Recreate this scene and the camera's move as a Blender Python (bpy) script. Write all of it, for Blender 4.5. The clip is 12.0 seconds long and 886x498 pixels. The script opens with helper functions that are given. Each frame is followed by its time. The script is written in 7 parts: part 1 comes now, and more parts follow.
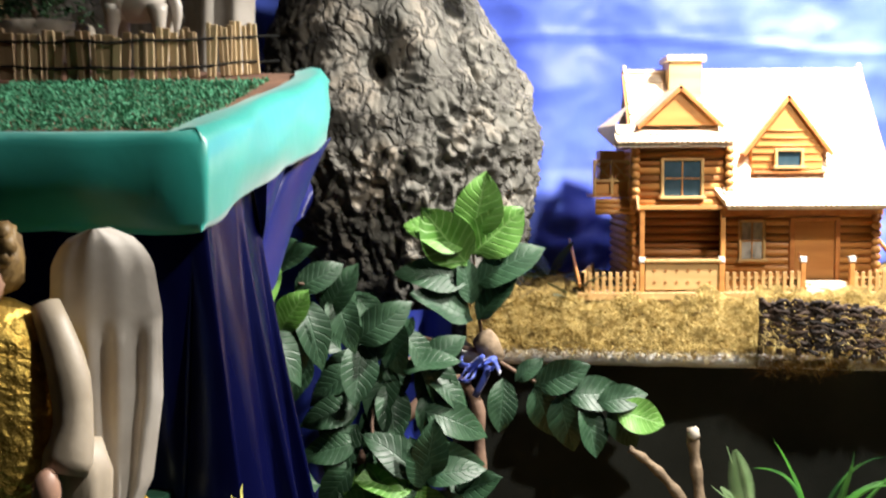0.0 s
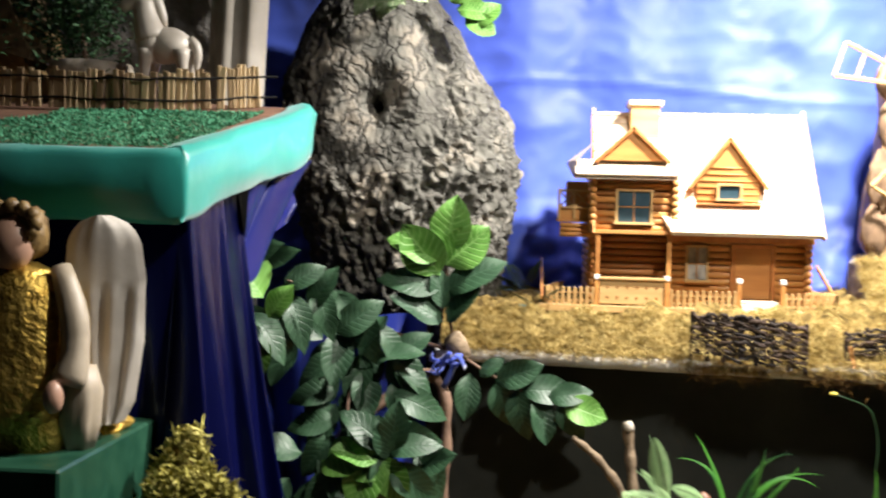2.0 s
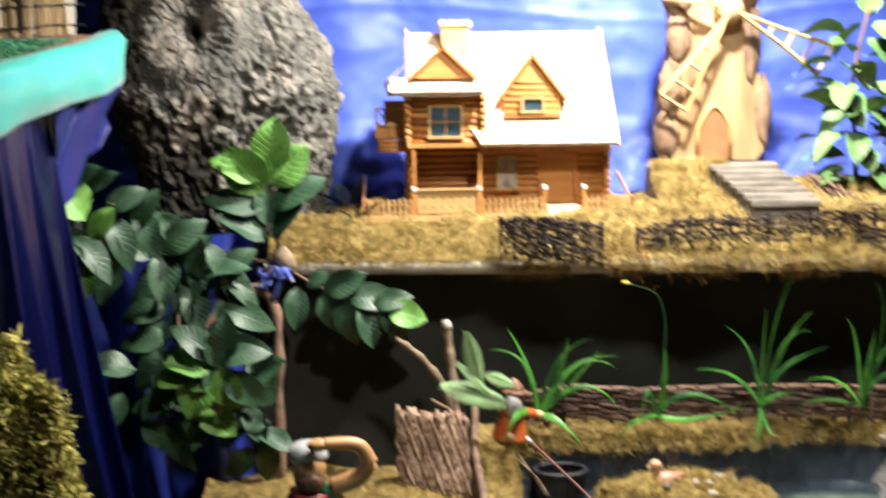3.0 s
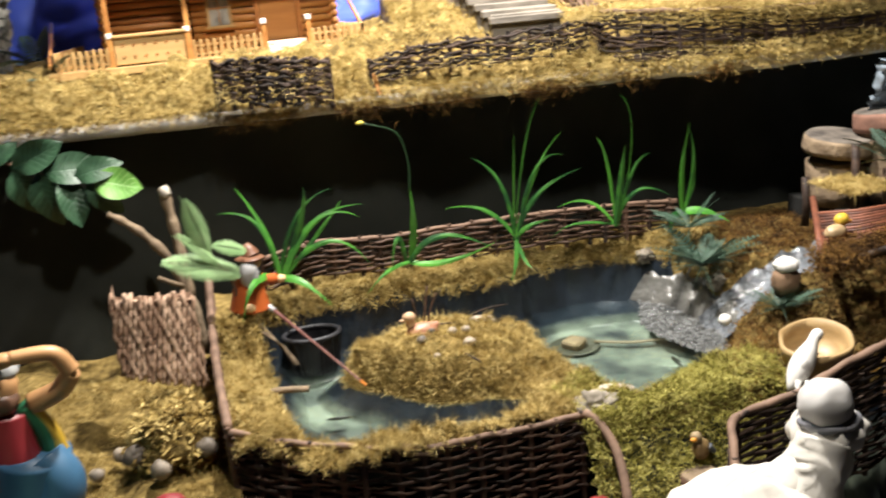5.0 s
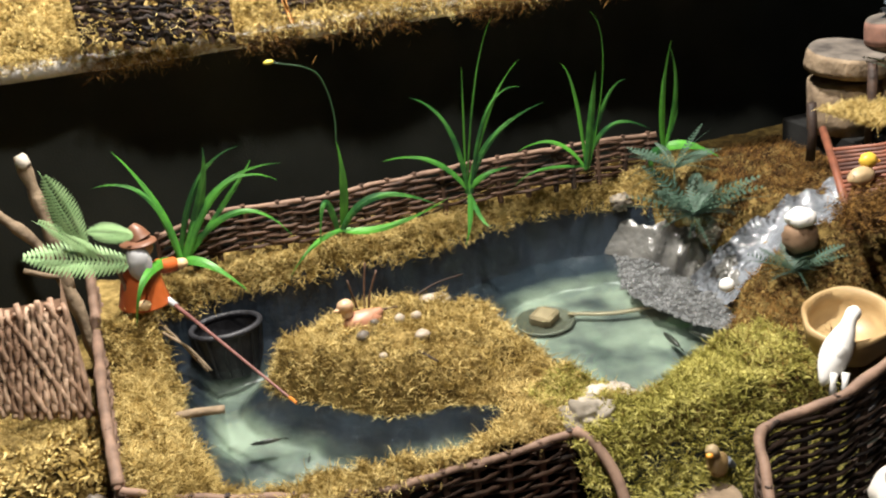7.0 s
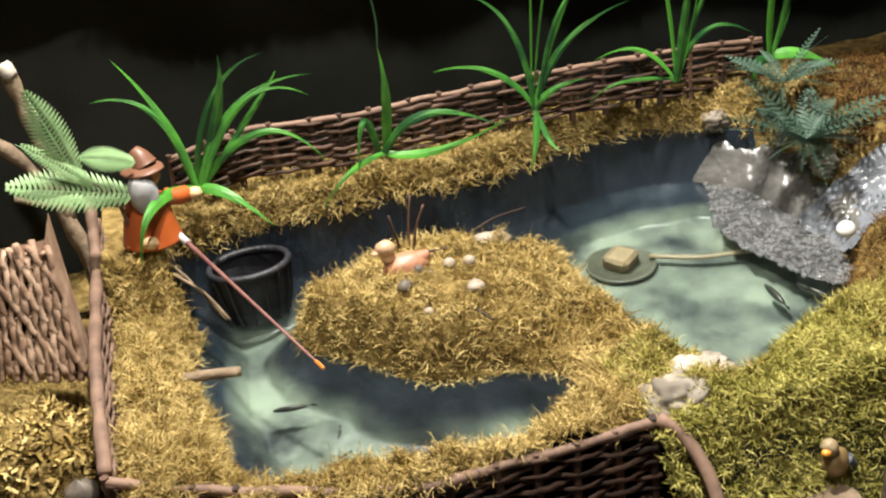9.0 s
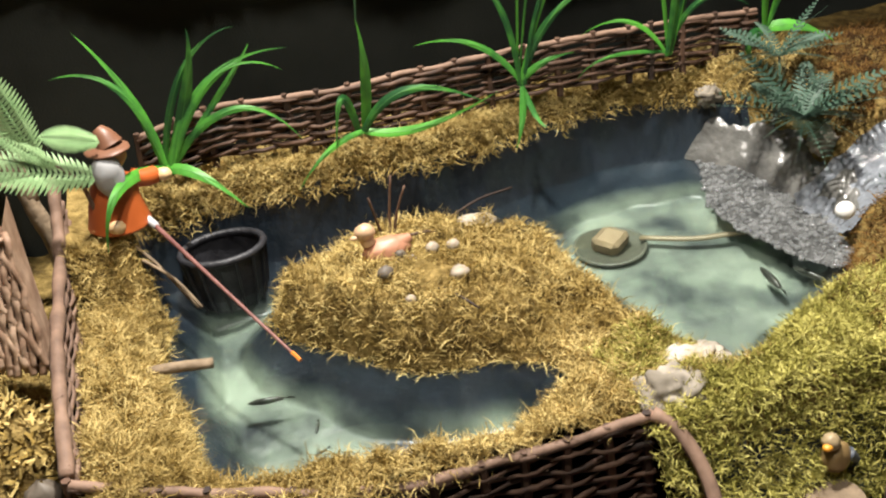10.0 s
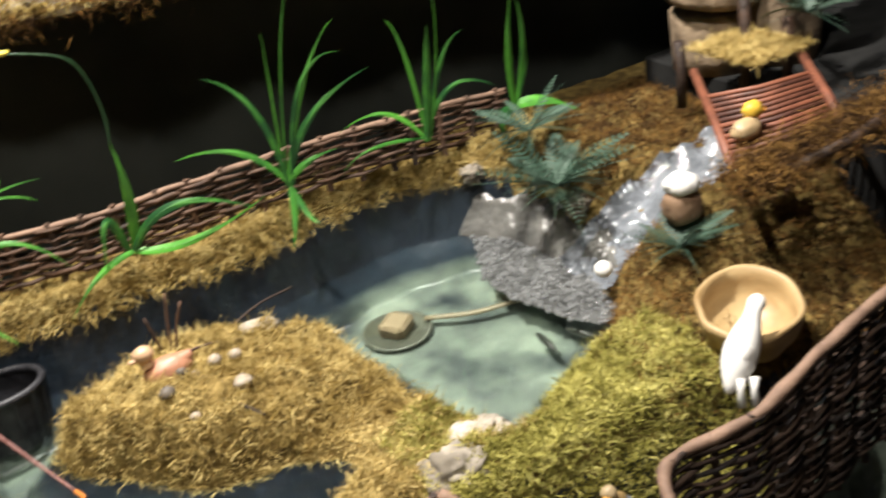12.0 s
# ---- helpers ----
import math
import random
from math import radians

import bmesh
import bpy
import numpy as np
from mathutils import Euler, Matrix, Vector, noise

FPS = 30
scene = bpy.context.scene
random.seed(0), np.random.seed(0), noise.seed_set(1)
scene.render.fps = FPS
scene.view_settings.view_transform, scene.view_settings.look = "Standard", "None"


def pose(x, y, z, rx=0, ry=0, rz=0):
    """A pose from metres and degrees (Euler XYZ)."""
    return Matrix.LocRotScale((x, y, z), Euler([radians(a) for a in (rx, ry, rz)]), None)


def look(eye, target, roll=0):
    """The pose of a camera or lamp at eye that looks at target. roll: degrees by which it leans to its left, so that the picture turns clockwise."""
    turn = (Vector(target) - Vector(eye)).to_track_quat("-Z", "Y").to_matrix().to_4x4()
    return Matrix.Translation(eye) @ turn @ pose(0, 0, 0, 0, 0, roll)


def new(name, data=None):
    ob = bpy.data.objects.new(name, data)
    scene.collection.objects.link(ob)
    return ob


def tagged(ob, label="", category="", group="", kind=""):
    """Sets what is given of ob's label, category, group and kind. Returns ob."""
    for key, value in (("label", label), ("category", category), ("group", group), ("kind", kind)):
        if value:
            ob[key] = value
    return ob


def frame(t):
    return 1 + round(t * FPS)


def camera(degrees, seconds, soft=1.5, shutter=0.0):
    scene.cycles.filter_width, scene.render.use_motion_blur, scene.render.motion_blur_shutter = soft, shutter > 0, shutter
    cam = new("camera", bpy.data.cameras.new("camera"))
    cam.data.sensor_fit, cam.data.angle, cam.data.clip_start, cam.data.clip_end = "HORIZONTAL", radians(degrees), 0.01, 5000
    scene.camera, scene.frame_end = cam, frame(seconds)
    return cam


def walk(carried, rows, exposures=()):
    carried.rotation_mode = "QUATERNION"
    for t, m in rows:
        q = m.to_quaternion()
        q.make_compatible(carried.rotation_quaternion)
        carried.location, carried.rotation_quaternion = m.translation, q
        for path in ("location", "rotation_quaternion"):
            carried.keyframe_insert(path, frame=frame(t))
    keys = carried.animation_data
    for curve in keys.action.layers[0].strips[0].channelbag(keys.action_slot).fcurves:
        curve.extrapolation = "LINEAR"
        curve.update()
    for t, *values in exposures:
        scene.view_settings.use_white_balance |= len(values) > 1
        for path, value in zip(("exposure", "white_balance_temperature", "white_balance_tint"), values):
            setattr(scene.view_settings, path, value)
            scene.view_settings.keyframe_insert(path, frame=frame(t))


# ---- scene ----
cam = camera(47.0, 12.0, soft=2.1, shutter=0.5)
PATH = [
    (0, (0.105, 0.08, 1.645), (0.064, 2.074, 1.504), -0.3),
    (0.5, (0.173, -0.018, 1.655), (0.01, 1.974, 1.596), 0.3),
    (1, (0.196, -0.058, 1.656), (-0.027, 1.93, 1.625), 1.2),
    (1.5, (0.236, -0.129, 1.634), (0.002, 1.857, 1.582), 1.0),
    (2, (0.311, -0.248, 1.615), (0.143, 1.744, 1.543), 1.5),
    (2.5, (0.365, -0.326, 1.603), (0.296, 1.67, 1.496), 0.9),
    (2.9, (0.399, -0.374, 1.575), (0.456, 1.618, 1.413), -0.6),
    (3, (0.417, -0.387, 1.574), (0.515, 1.601, 1.377), -0.9),
    (3.2, (0.425, -0.388, 1.562), (0.589, 1.59, 1.317), -1.6),
    (4.8, (0.559, -0.199, 1.566), (0.982, 1.686, 1.05), -4.7),
    (5, (0.58, -0.161, 1.574), (1.05, 1.704, 1.025), -5.1),
    (5.5, (0.594, -0.052, 1.595), (1.174, 1.779, 1.038), -6.6),
    (6, (0.601, 0.04, 1.588), (1.196, 1.854, 0.992), -6.8),
    (6.5, (0.632, 0.13, 1.581), (1.204, 1.913, 0.88), -7.0),
    (6.7, (0.652, 0.182, 1.585), (1.224, 1.956, 0.86), -6.9),
    (8.3, (0.754, 0.472, 1.545), (1.199, 2.202, 0.645), -7.1),
    (8.5, (0.76, 0.491, 1.542), (1.187, 2.224, 0.641), -7.3),
    (9, (0.774, 0.517, 1.532), (1.171, 2.235, 0.588), -7.8),
    (9.5, (0.791, 0.541, 1.523), (1.201, 2.239, 0.549), -7.7),
    (10, (0.792, 0.58, 1.516), (1.206, 2.263, 0.518), -7.6),
    (10.5, (0.8, 0.607, 1.498), (1.191, 2.277, 0.469), -7.8),
    (11, (0.83, 0.602, 1.507), (1.292, 2.255, 0.481), -8.6),
    (11.5, (0.851, 0.569, 1.529), (1.428, 2.222, 0.563), -9.1),
    (12, (0.86, 0.537, 1.549), (1.614, 2.145, 0.63), -9.8),
]
walk(cam, [(t, look(eye, target, roll)) for t, eye, target, roll in PATH])

# ---- light ----
world = bpy.data.worlds.new("room_dark")
world.use_nodes = True
scene.world = world
world.node_tree.nodes["Background"].inputs[0].default_value = (0.5, 0.6, 0.8, 1)
world.node_tree.nodes["Background"].inputs[1].default_value = 0.02


def spot(name, eye, target, watts, degrees, size, color, blend=0.6):
    lamp = bpy.data.lights.new(name, "SPOT")
    lamp.energy, lamp.spot_size, lamp.spot_blend, lamp.shadow_soft_size, lamp.color = watts, radians(degrees), blend, size, color
    ob = new(name, lamp)
    ob.matrix_world = look(eye, target)
    return tagged(ob, "small unseen spotlight above the display", "spotlight", kind="structure")


HOUSE_SPOT = spot("house_spotlight", (1.12, 1.78, 2.68), (0.92, 2.04, 1.3), 385, 150, 0.05, (1.0, 0.95, 0.88), 0.75)
# Second spot added as front fill for the pond and left corner
POND_FILL = spot("pond_spotlight", (0.95, 0.95, 2.7), (0.90, 1.5, 0.8), 104, 132, 0.05, (1.0, 0.94, 0.85), 0.7)
scene.view_settings.exposure = 0.0


# ---- mesh tools ----
class Geo:
    """Vertices, faces and leaf coordinates of one mesh."""

    def __init__(self):
        self.v, self.f, self.uv, self.mi, self.slot = [], [], {}, [], 0

    def add(self, verts, faces):
        k = len(self.v)
        self.v.extend([tuple(p) for p in verts])
        self.f.extend([tuple(i + k for i in f) for f in faces])
        self.mi.extend([self.slot] * len(faces))
        return self

    def box(self, c, size, turn=None, ch=0.0012):
        """A box with chamfered edges: 44 triangles."""
        h = [s / 2 for s in size]
        ch = min(ch, min(h) * 0.6)
        verts, idx = [], {}
        for sx in (-1, 1):
            for sy in (-1, 1):
                for sz in (-1, 1):
                    s = (sx, sy, sz)
                    for ax in range(3):
                        p = [s[a] * (h[a] - (0 if a == ax else ch)) for a in range(3)]
                        idx[s, ax] = len(verts)
                        verts.append(Vector(p))
        faces = []
        for ax in range(3):
            b, c2 = (ax + 1) % 3, (ax + 2) % 3
            for sg in (-1, 1):
                loop = []
                for u, w in ((-1, -1), (1, -1), (1, 1), (-1, 1)):
                    s = [0, 0, 0]
                    s[ax], s[b], s[c2] = sg, u, w
                    loop.append(idx[tuple(s), ax])
                faces.append(loop if sg > 0 else loop[::-1])
            for u in (-1, 1):
                for w in (-1, 1):
                    s0, s1 = [0, 0, 0], [0, 0, 0]
                    s0[ax], s1[ax] = -1, 1
                    s0[b] = s1[b] = u
                    s0[c2] = s1[c2] = w
                    q = [idx[tuple(s0), b], idx[tuple(s1), b], idx[tuple(s1), c2], idx[tuple(s0), c2]]
                    faces.append(q if u * w > 0 else q[::-1])
        for s in ((a, b, d) for a in (-1, 1) for b in (-1, 1) for d in (-1, 1)):
            q = [idx[s, 0], idx[s, 1], idx[s, 2]]
            faces.append(q if s[0] * s[1] * s[2] > 0 else q[::-1])
        m = Matrix.Translation(c) @ (turn.to_4x4() if turn else Matrix())
        return self.add([m @ p for p in verts], faces)

    def tube(self, pts, radii, seg=6, caps=True, flat=1.0):
        pts = [Vector(p) for p in pts]
        n = len(pts)
        if not hasattr(radii, "__len__"):
            radii = [radii] * n
        verts, faces = [], []
        side = None
        for i, p in enumerate(pts):
            d = (pts[min(i + 1, n - 1)] - pts[max(i - 1, 0)]).normalized()
            if side is None:
                side = d.orthogonal().normalized()
            side = (side - d * side.dot(d)).normalized()
            up = d.cross(side)
            for k in range(seg):
                a = 2 * math.pi * k / seg
                verts.append(p + (side * math.cos(a) + up * math.sin(a) * flat) * radii[i])
        for i in range(n - 1):
            for k in range(seg):
                a, b = i * seg + k, i * seg + (k + 1) % seg
                faces.append((a, b, b + seg, a + seg))
        if caps:
            faces.append(tuple(range(seg))[::-1])
            faces.append(tuple(range((n - 1) * seg, n * seg)))
        return self.add(verts, faces)

    def lathe(self, c, profile, seg=24, m=None, wob=0.0, squash=1.0, seed=0.0):
        """profile: (radius, height) rows from the bottom up."""
        verts, faces = [], []
        for r, z in profile:
            for k in range(seg):
                a = 2 * math.pi * k / seg
                w = 1 + wob * noise.noise(Vector((math.cos(a) * 1.7 + seed, math.sin(a) * 1.7, z * 14 + seed)))
                p = Vector((r * w * math.cos(a), r * w * math.sin(a) * squash, z))
                verts.append((m @ p if m else p) + Vector(c))
        for i in range(len(profile) - 1):
            for k in range(seg):
                a, b = i * seg + k, i * seg + (k + 1) % seg
                faces.append((a, b, b + seg, a + seg))
        faces.append(tuple(range(seg))[::-1])
        faces.append(tuple(range((len(profile) - 1) * seg, len(profile) * seg)))
        return self.add(verts, faces)

    def blob(self, c, r, rough=0.15, scale=1.5, rings=8, seg=12, seed=0.0, m=None):
        """An uneven rounded lump. r: three half-sizes."""
        verts, faces = [], []
        for i in range(rings + 1):
            t = math.pi * i / rings
            for k in range(seg):
                a = 2 * math.pi * k / seg
                d = Vector((math.sin(t) * math.cos(a), math.sin(t) * math.sin(a), -math.cos(t)))
                w = 1 + rough * noise.noise(d * scale + Vector((seed, seed * 1.7, 3)))
                p = Vector((d.x * r[0] * w, d.y * r[1] * w, d.z * r[2] * w))
                verts.append((m @ p if m else p) + Vector(c))
        for i in range(rings):
            for k in range(seg):
                a, b = i * seg + k, i * seg + (k + 1) % seg
                faces.append((a, b, b + seg, a + seg))
        return self.add(verts, faces)

    def grid(self, fn, nu, nv):
        verts = [fn(i / nu, j / nv) for i in range(nu + 1) for j in range(nv + 1)]
        faces = [(i * (nv + 1) + j, (i + 1) * (nv + 1) + j, (i + 1) * (nv + 1) + j + 1, i * (nv + 1) + j + 1) for i in range(nu) for j in range(nv)]
        return self.add(verts, faces)


def make(name, geo, mats, parent=None, label="", smooth=True, at=None, kind=""):
    me = bpy.data.meshes.new(name)
    me.from_pydata([tuple(p) for p in geo.v], [], geo.f)
    for m in mats if isinstance(mats, (list, tuple)) else [mats]:
        me.materials.append(m)
    me.polygons.foreach_set("use_smooth", [smooth] * len(me.polygons))
    if any(geo.mi):
        me.polygons.foreach_set("material_index", geo.mi)
    me.update()
    ob = new(name, me)
    if parent:
        ob.parent = parent
    if at is not None:
        ob.matrix_basis = at
    if label or kind:
        tagged(ob, label, kind=kind)
    return ob


def part(name, geo, material, parent, label="", smooth=False):
    return make(name, geo, material, parent, label, smooth)


def thing(name, label, category, group="", at=None, kind=""):
    ob = new(name)
    ob.empty_display_size = 0.02
    if at is not None:
        ob.matrix_basis = at
    return tagged(ob, label, category, group, kind)


def solo(name, geo, material, label, category, group="", kind="", smooth=True, at=None):
    ob = make(name, geo, material, None, "", smooth, at)
    return tagged(ob, label, category, group, kind)


# ---- materials ----
def mat(name, c1, c2, scale=20.0, rough=0.7, metal=0.0, bump=0.3, bscale=None, dist=0.002, island=0.0, objrand=0.0, stretch=None, wave=0.0,
        spec=0.5, sheen=0.0, trans=0.0, sss=0.0, detail=6.0, c3=None, uv=False, rough2=None, coat=0.0):
    m = bpy.data.materials.new(name)
    m.use_nodes = True
    nt = m.node_tree
    nd, ln = nt.nodes, nt.links
    bs = nd["Principled BSDF"]
    tc = nd.new("ShaderNodeTexCoord")
    mp = nd.new("ShaderNodeMapping")
    ln.new(tc.outputs["UV" if uv else "Object"], mp.inputs[0])
    if stretch:
        mp.inputs["Scale"].default_value = stretch
    n1 = nd.new("ShaderNodeTexNoise")
    n1.inputs["Scale"].default_value, n1.inputs["Detail"].default_value = scale, detail
    ln.new(mp.outputs[0], n1.inputs["Vector"])
    n2 = nd.new("ShaderNodeTexNoise")
    n2.inputs["Scale"].default_value, n2.inputs["Detail"].default_value = scale * 0.17, 3
    ln.new(mp.outputs[0], n2.inputs["Vector"])
    mixf = nd.new("ShaderNodeMath")
    mixf.operation = "ADD"
    half = nd.new("ShaderNodeMath")
    half.operation = "MULTIPLY_ADD"
    half.inputs[1].default_value, half.inputs[2].default_value = 0.6, -0.3
    ln.new(n2.outputs[0], half.inputs[0])
    ln.new(n1.outputs[0], mixf.inputs[0])
    ln.new(half.outputs[0], mixf.inputs[1])
    last = mixf
    if island or objrand:
        src = nd.new("ShaderNodeNewGeometry").outputs["Random Per Island"] if island else nd.new("ShaderNodeObjectInfo").outputs["Random"]
        k = nd.new("ShaderNodeMath")
        k.operation = "MULTIPLY_ADD"
        k.inputs[1].default_value, k.inputs[2].default_value = (island or objrand), -(island or objrand) / 2
        ln.new(src, k.inputs[0])
        a = nd.new("ShaderNodeMath")
        a.operation = "ADD"
        ln.new(last.outputs[0], a.inputs[0])
        ln.new(k.outputs[0], a.inputs[1])
        last = a
    ramp = nd.new("ShaderNodeValToRGB")
    ramp.color_ramp.elements[0].position, ramp.color_ramp.elements[1].position = 0.28, 0.72
    ramp.color_ramp.elements[0].color, ramp.color_ramp.elements[1].color = (*c1, 1), (*c2, 1)
    if c3:
        e = ramp.color_ramp.elements.new(0.5)
        e.color = (*c3, 1)
    ln.new(last.outputs[0], ramp.inputs[0])
    ln.new(ramp.outputs[0], bs.inputs["Base Color"])
    bs.inputs["Roughness"].default_value, bs.inputs["Metallic"].default_value = rough, metal
    bs.inputs["Specular IOR Level"].default_value = spec
    if rough2 is not None:
        mr = nd.new("ShaderNodeMapRange")
        mr.inputs["To Min"].default_value, mr.inputs["To Max"].default_value = rough, rough2
        ln.new(n1.outputs[0], mr.inputs["Value"])
        ln.new(mr.outputs[0], bs.inputs["Roughness"])
    if sheen:
        bs.inputs["Sheen Weight"].default_value = sheen
    if coat:
        bs.inputs["Coat Weight"].default_value = coat
    if trans:
        bs.inputs["Transmission Weight"].default_value = trans
    if sss:
        bs.inputs["Subsurface Weight"].default_value = sss
        bs.inputs["Subsurface Radius"].default_value = (0.01, 0.006, 0.004)
    if bump:
        n3 = nd.new("ShaderNodeTexNoise")
        n3.inputs["Scale"].default_value, n3.inputs["Detail"].default_value = bscale or scale * 2, 5
        ln.new(mp.outputs[0], n3.inputs["Vector"])
        bp = nd.new("ShaderNodeBump")
        bp.inputs["Strength"].default_value, bp.inputs["Distance"].default_value = bump, dist
        ln.new(n3.outputs[0], bp.inputs["Height"])
        ln.new(bp.outputs[0], bs.inputs["Normal"])
    return m


def leaf_mat(name, c1, c2, vein, rough=0.48, veins=9.0, objrand=0.25):
    """A leaf: pale midrib and side veins along the leaf's own coordinates."""
    m = mat(name, c1, c2, 30, rough, bump=0, objrand=objrand)
    nt = m.node_tree
    nd, ln = nt.nodes, nt.links
    bs = nd["Principled BSDF"]
    ramp = [n for n in nd if n.bl_idname == "ShaderNodeValToRGB"][0]
    uv = nd.new("ShaderNodeUVMap")
    sep = nd.new("ShaderNodeSeparateXYZ")
    ln.new(uv.outputs[0], sep.inputs[0])

    def calc(op, a, b=None, c=None):
        k = nd.new("ShaderNodeMath")
        k.operation = op
        for i, s in enumerate((a, b, c)):
            if s is None:
                continue
            if isinstance(s, (int, float)):
                k.inputs[i].default_value = s
            else:
                ln.new(s, k.inputs[i])
        return k.outputs[0]

    away = calc("ABSOLUTE", calc("SUBTRACT", sep.outputs[1], 0.5))
    phase = calc("FRACT", calc("MULTIPLY", calc("SUBTRACT", sep.outputs[0], calc("MULTIPLY", away, 0.45)), veins))
    line = calc("ABSOLUTE", calc("SUBTRACT", phase, 0.5))
    side = calc("SMOOTH_MIN", calc("MULTIPLY", line, 7.0), 1.0, 0.2)
    mid = calc("MINIMUM", calc("MULTIPLY", away, 28.0), 1.0)
    both = calc("MULTIPLY", side, mid)
    mx = nd.new("ShaderNodeMix")
    mx.data_type = "RGBA"
    ln.new(both, mx.inputs["Factor"])
    mx.inputs["A"].default_value = (*vein, 1)
    ln.new(ramp.outputs[0], mx.inputs["B"])
    ln.new(mx.outputs["Result"], bs.inputs["Base Color"])
    bp = nd.new("ShaderNodeBump")
    bp.inputs["Strength"].default_value, bp.inputs["Distance"].default_value = 0.35, 0.002
    ln.new(both, bp.inputs["Height"])
    ln.new(bp.outputs[0], bs.inputs["Normal"])
    return m


WALL = mat("grey_plaster", (0.10, 0.10, 0.10), (0.16, 0.155, 0.15), 6, 0.9, bump=0.4)
DARK = mat("dark_cloth", (0.021, 0.023, 0.020), (0.040, 0.043, 0.037), 5, 0.95, bump=0.5, bscale=300, spec=0.1)
BLACK = mat("black_cloth", (0.011, 0.011, 0.011), (0.022, 0.022, 0.021), 20, 0.95, bump=0.3, spec=0.1)
FLOOR = mat("floor_dark", (0.05, 0.045, 0.04), (0.09, 0.08, 0.07), 5, 0.7)
SATIN = mat("blue_satin", (0.035, 0.075, 0.46), (0.065, 0.12, 0.60), 4, 0.52, bump=0.12, bscale=16, dist=0.008, sheen=0.4, spec=0.5, rough2=0.68)
NAVY = mat("navy_satin", (0.0012, 0.0015, 0.016), (0.0025, 0.0032, 0.034), 5, 0.24, bump=0.1, bscale=12, dist=0.008, spec=0.4)
NAVY.node_tree.nodes["Principled BSDF"].inputs["Specular Tint"].default_value = (0.18, 0.30, 1.0, 1)
TEAL = mat("teal_satin", (0.015, 0.30, 0.25), (0.03, 0.42, 0.36), 6, 0.32, bump=0.3, bscale=14, dist=0.006, sheen=0.3, spec=0.6)
PLASTER = mat("white_plaster", (0.55, 0.53, 0.50), (0.82, 0.80, 0.77), 30, 0.8, bump=0.8, dist=0.004)
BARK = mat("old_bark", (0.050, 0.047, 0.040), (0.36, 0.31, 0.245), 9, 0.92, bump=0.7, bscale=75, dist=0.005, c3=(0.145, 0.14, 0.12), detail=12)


def add_plates(m, scale, dist, stretch):
    """Cracked plates: a second relief under the fine one, darker in the cracks."""
    nd, ln = m.node_tree.nodes, m.node_tree.links
    bs = nd["Principled BSDF"]
    bump = bs.inputs["Normal"].links[0].from_node
    tc = nd.new("ShaderNodeTexCoord")
    mp = nd.new("ShaderNodeMapping")
    mp.inputs["Scale"].default_value = stretch
    wob = nd.new("ShaderNodeTexNoise")
    wob.inputs["Scale"].default_value, wob.inputs["Detail"].default_value = 12, 4
    ln.new(tc.outputs["Object"], wob.inputs["Vector"])
    mixv = nd.new("ShaderNodeVectorMath")
    mixv.operation = "MULTIPLY_ADD"
    mixv.inputs[1].default_value = (0.16, 0.16, 0.16)
    ln.new(wob.outputs["Color"], mixv.inputs[0])
    ln.new(tc.outputs["Object"], mixv.inputs[2])
    ln.new(mixv.outputs[0], mp.inputs[0])
    vo = nd.new("ShaderNodeTexVoronoi")
    vo.feature = "DISTANCE_TO_EDGE"
    vo.inputs["Scale"].default_value = scale
    ln.new(mp.outputs[0], vo.inputs["Vector"])
    mr = nd.new("ShaderNodeMapRange")
    mr.inputs["From Max"].default_value = 0.16
    ln.new(vo.outputs["Distance"], mr.inputs["Value"])
    b2 = nd.new("ShaderNodeBump")
    b2.inputs["Strength"].default_value, b2.inputs["Distance"].default_value = 1.0, dist
    ln.new(mr.outputs[0], b2.inputs["Height"])
    ln.new(b2.outputs[0], bump.inputs["Normal"])
    old = bs.inputs["Base Color"].links[0].from_socket
    mx = nd.new("ShaderNodeMix")
    mx.data_type = "RGBA"
    mx.inputs["A"].default_value = (0.085, 0.08, 0.07, 1)
    ln.new(mr.outputs[0], mx.inputs["Factor"])
    ln.new(old, mx.inputs["B"])
    ln.new(mx.outputs["Result"], bs.inputs["Base Color"])


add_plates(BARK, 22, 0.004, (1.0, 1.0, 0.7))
PINE = mat("pine_wood", (0.38, 0.15, 0.036), (0.58, 0.27, 0.075), 40, 0.5, bump=0.25, objrand=0.35, stretch=(0.15, 1, 1))
# Darker pine: shade under the eaves and in the porch put into colour
PINE_DARK_SHADE = mat("pine_wood_dark_shade", (0.22, 0.085, 0.022), (0.40, 0.165, 0.045), 40, 0.55, bump=0.25, objrand=0.35, stretch=(0.15, 1, 1))
PINE_PALE = mat("pine_wood_pale", (0.42, 0.24, 0.085), (0.62, 0.40, 0.165), 40, 0.5, bump=0.25, objrand=0.3, stretch=(0.15, 1, 1))
SHINGLE = mat("pale_shingle", (0.66, 0.50, 0.36), (0.80, 0.66, 0.50), 60, 0.6, bump=0.2, objrand=0.3)
TRIM = mat("orange_trim", (0.40, 0.14, 0.035), (0.54, 0.22, 0.06), 60, 0.5, bump=0.2)
PANE = mat("dark_window_pane", (0.03, 0.06, 0.08), (0.06, 0.10, 0.13), 30, 0.08, bump=0.02)
LACE = mat("patterned_pane", (0.10, 0.10, 0.09), (0.45, 0.42, 0.36), 70, 0.3, bump=0.1, stretch=(1, 1, 0.5))
WHITE = mat("white_paint", (0.72, 0.70, 0.66), (0.84, 0.82, 0.78), 30, 0.55, bump=0.2)
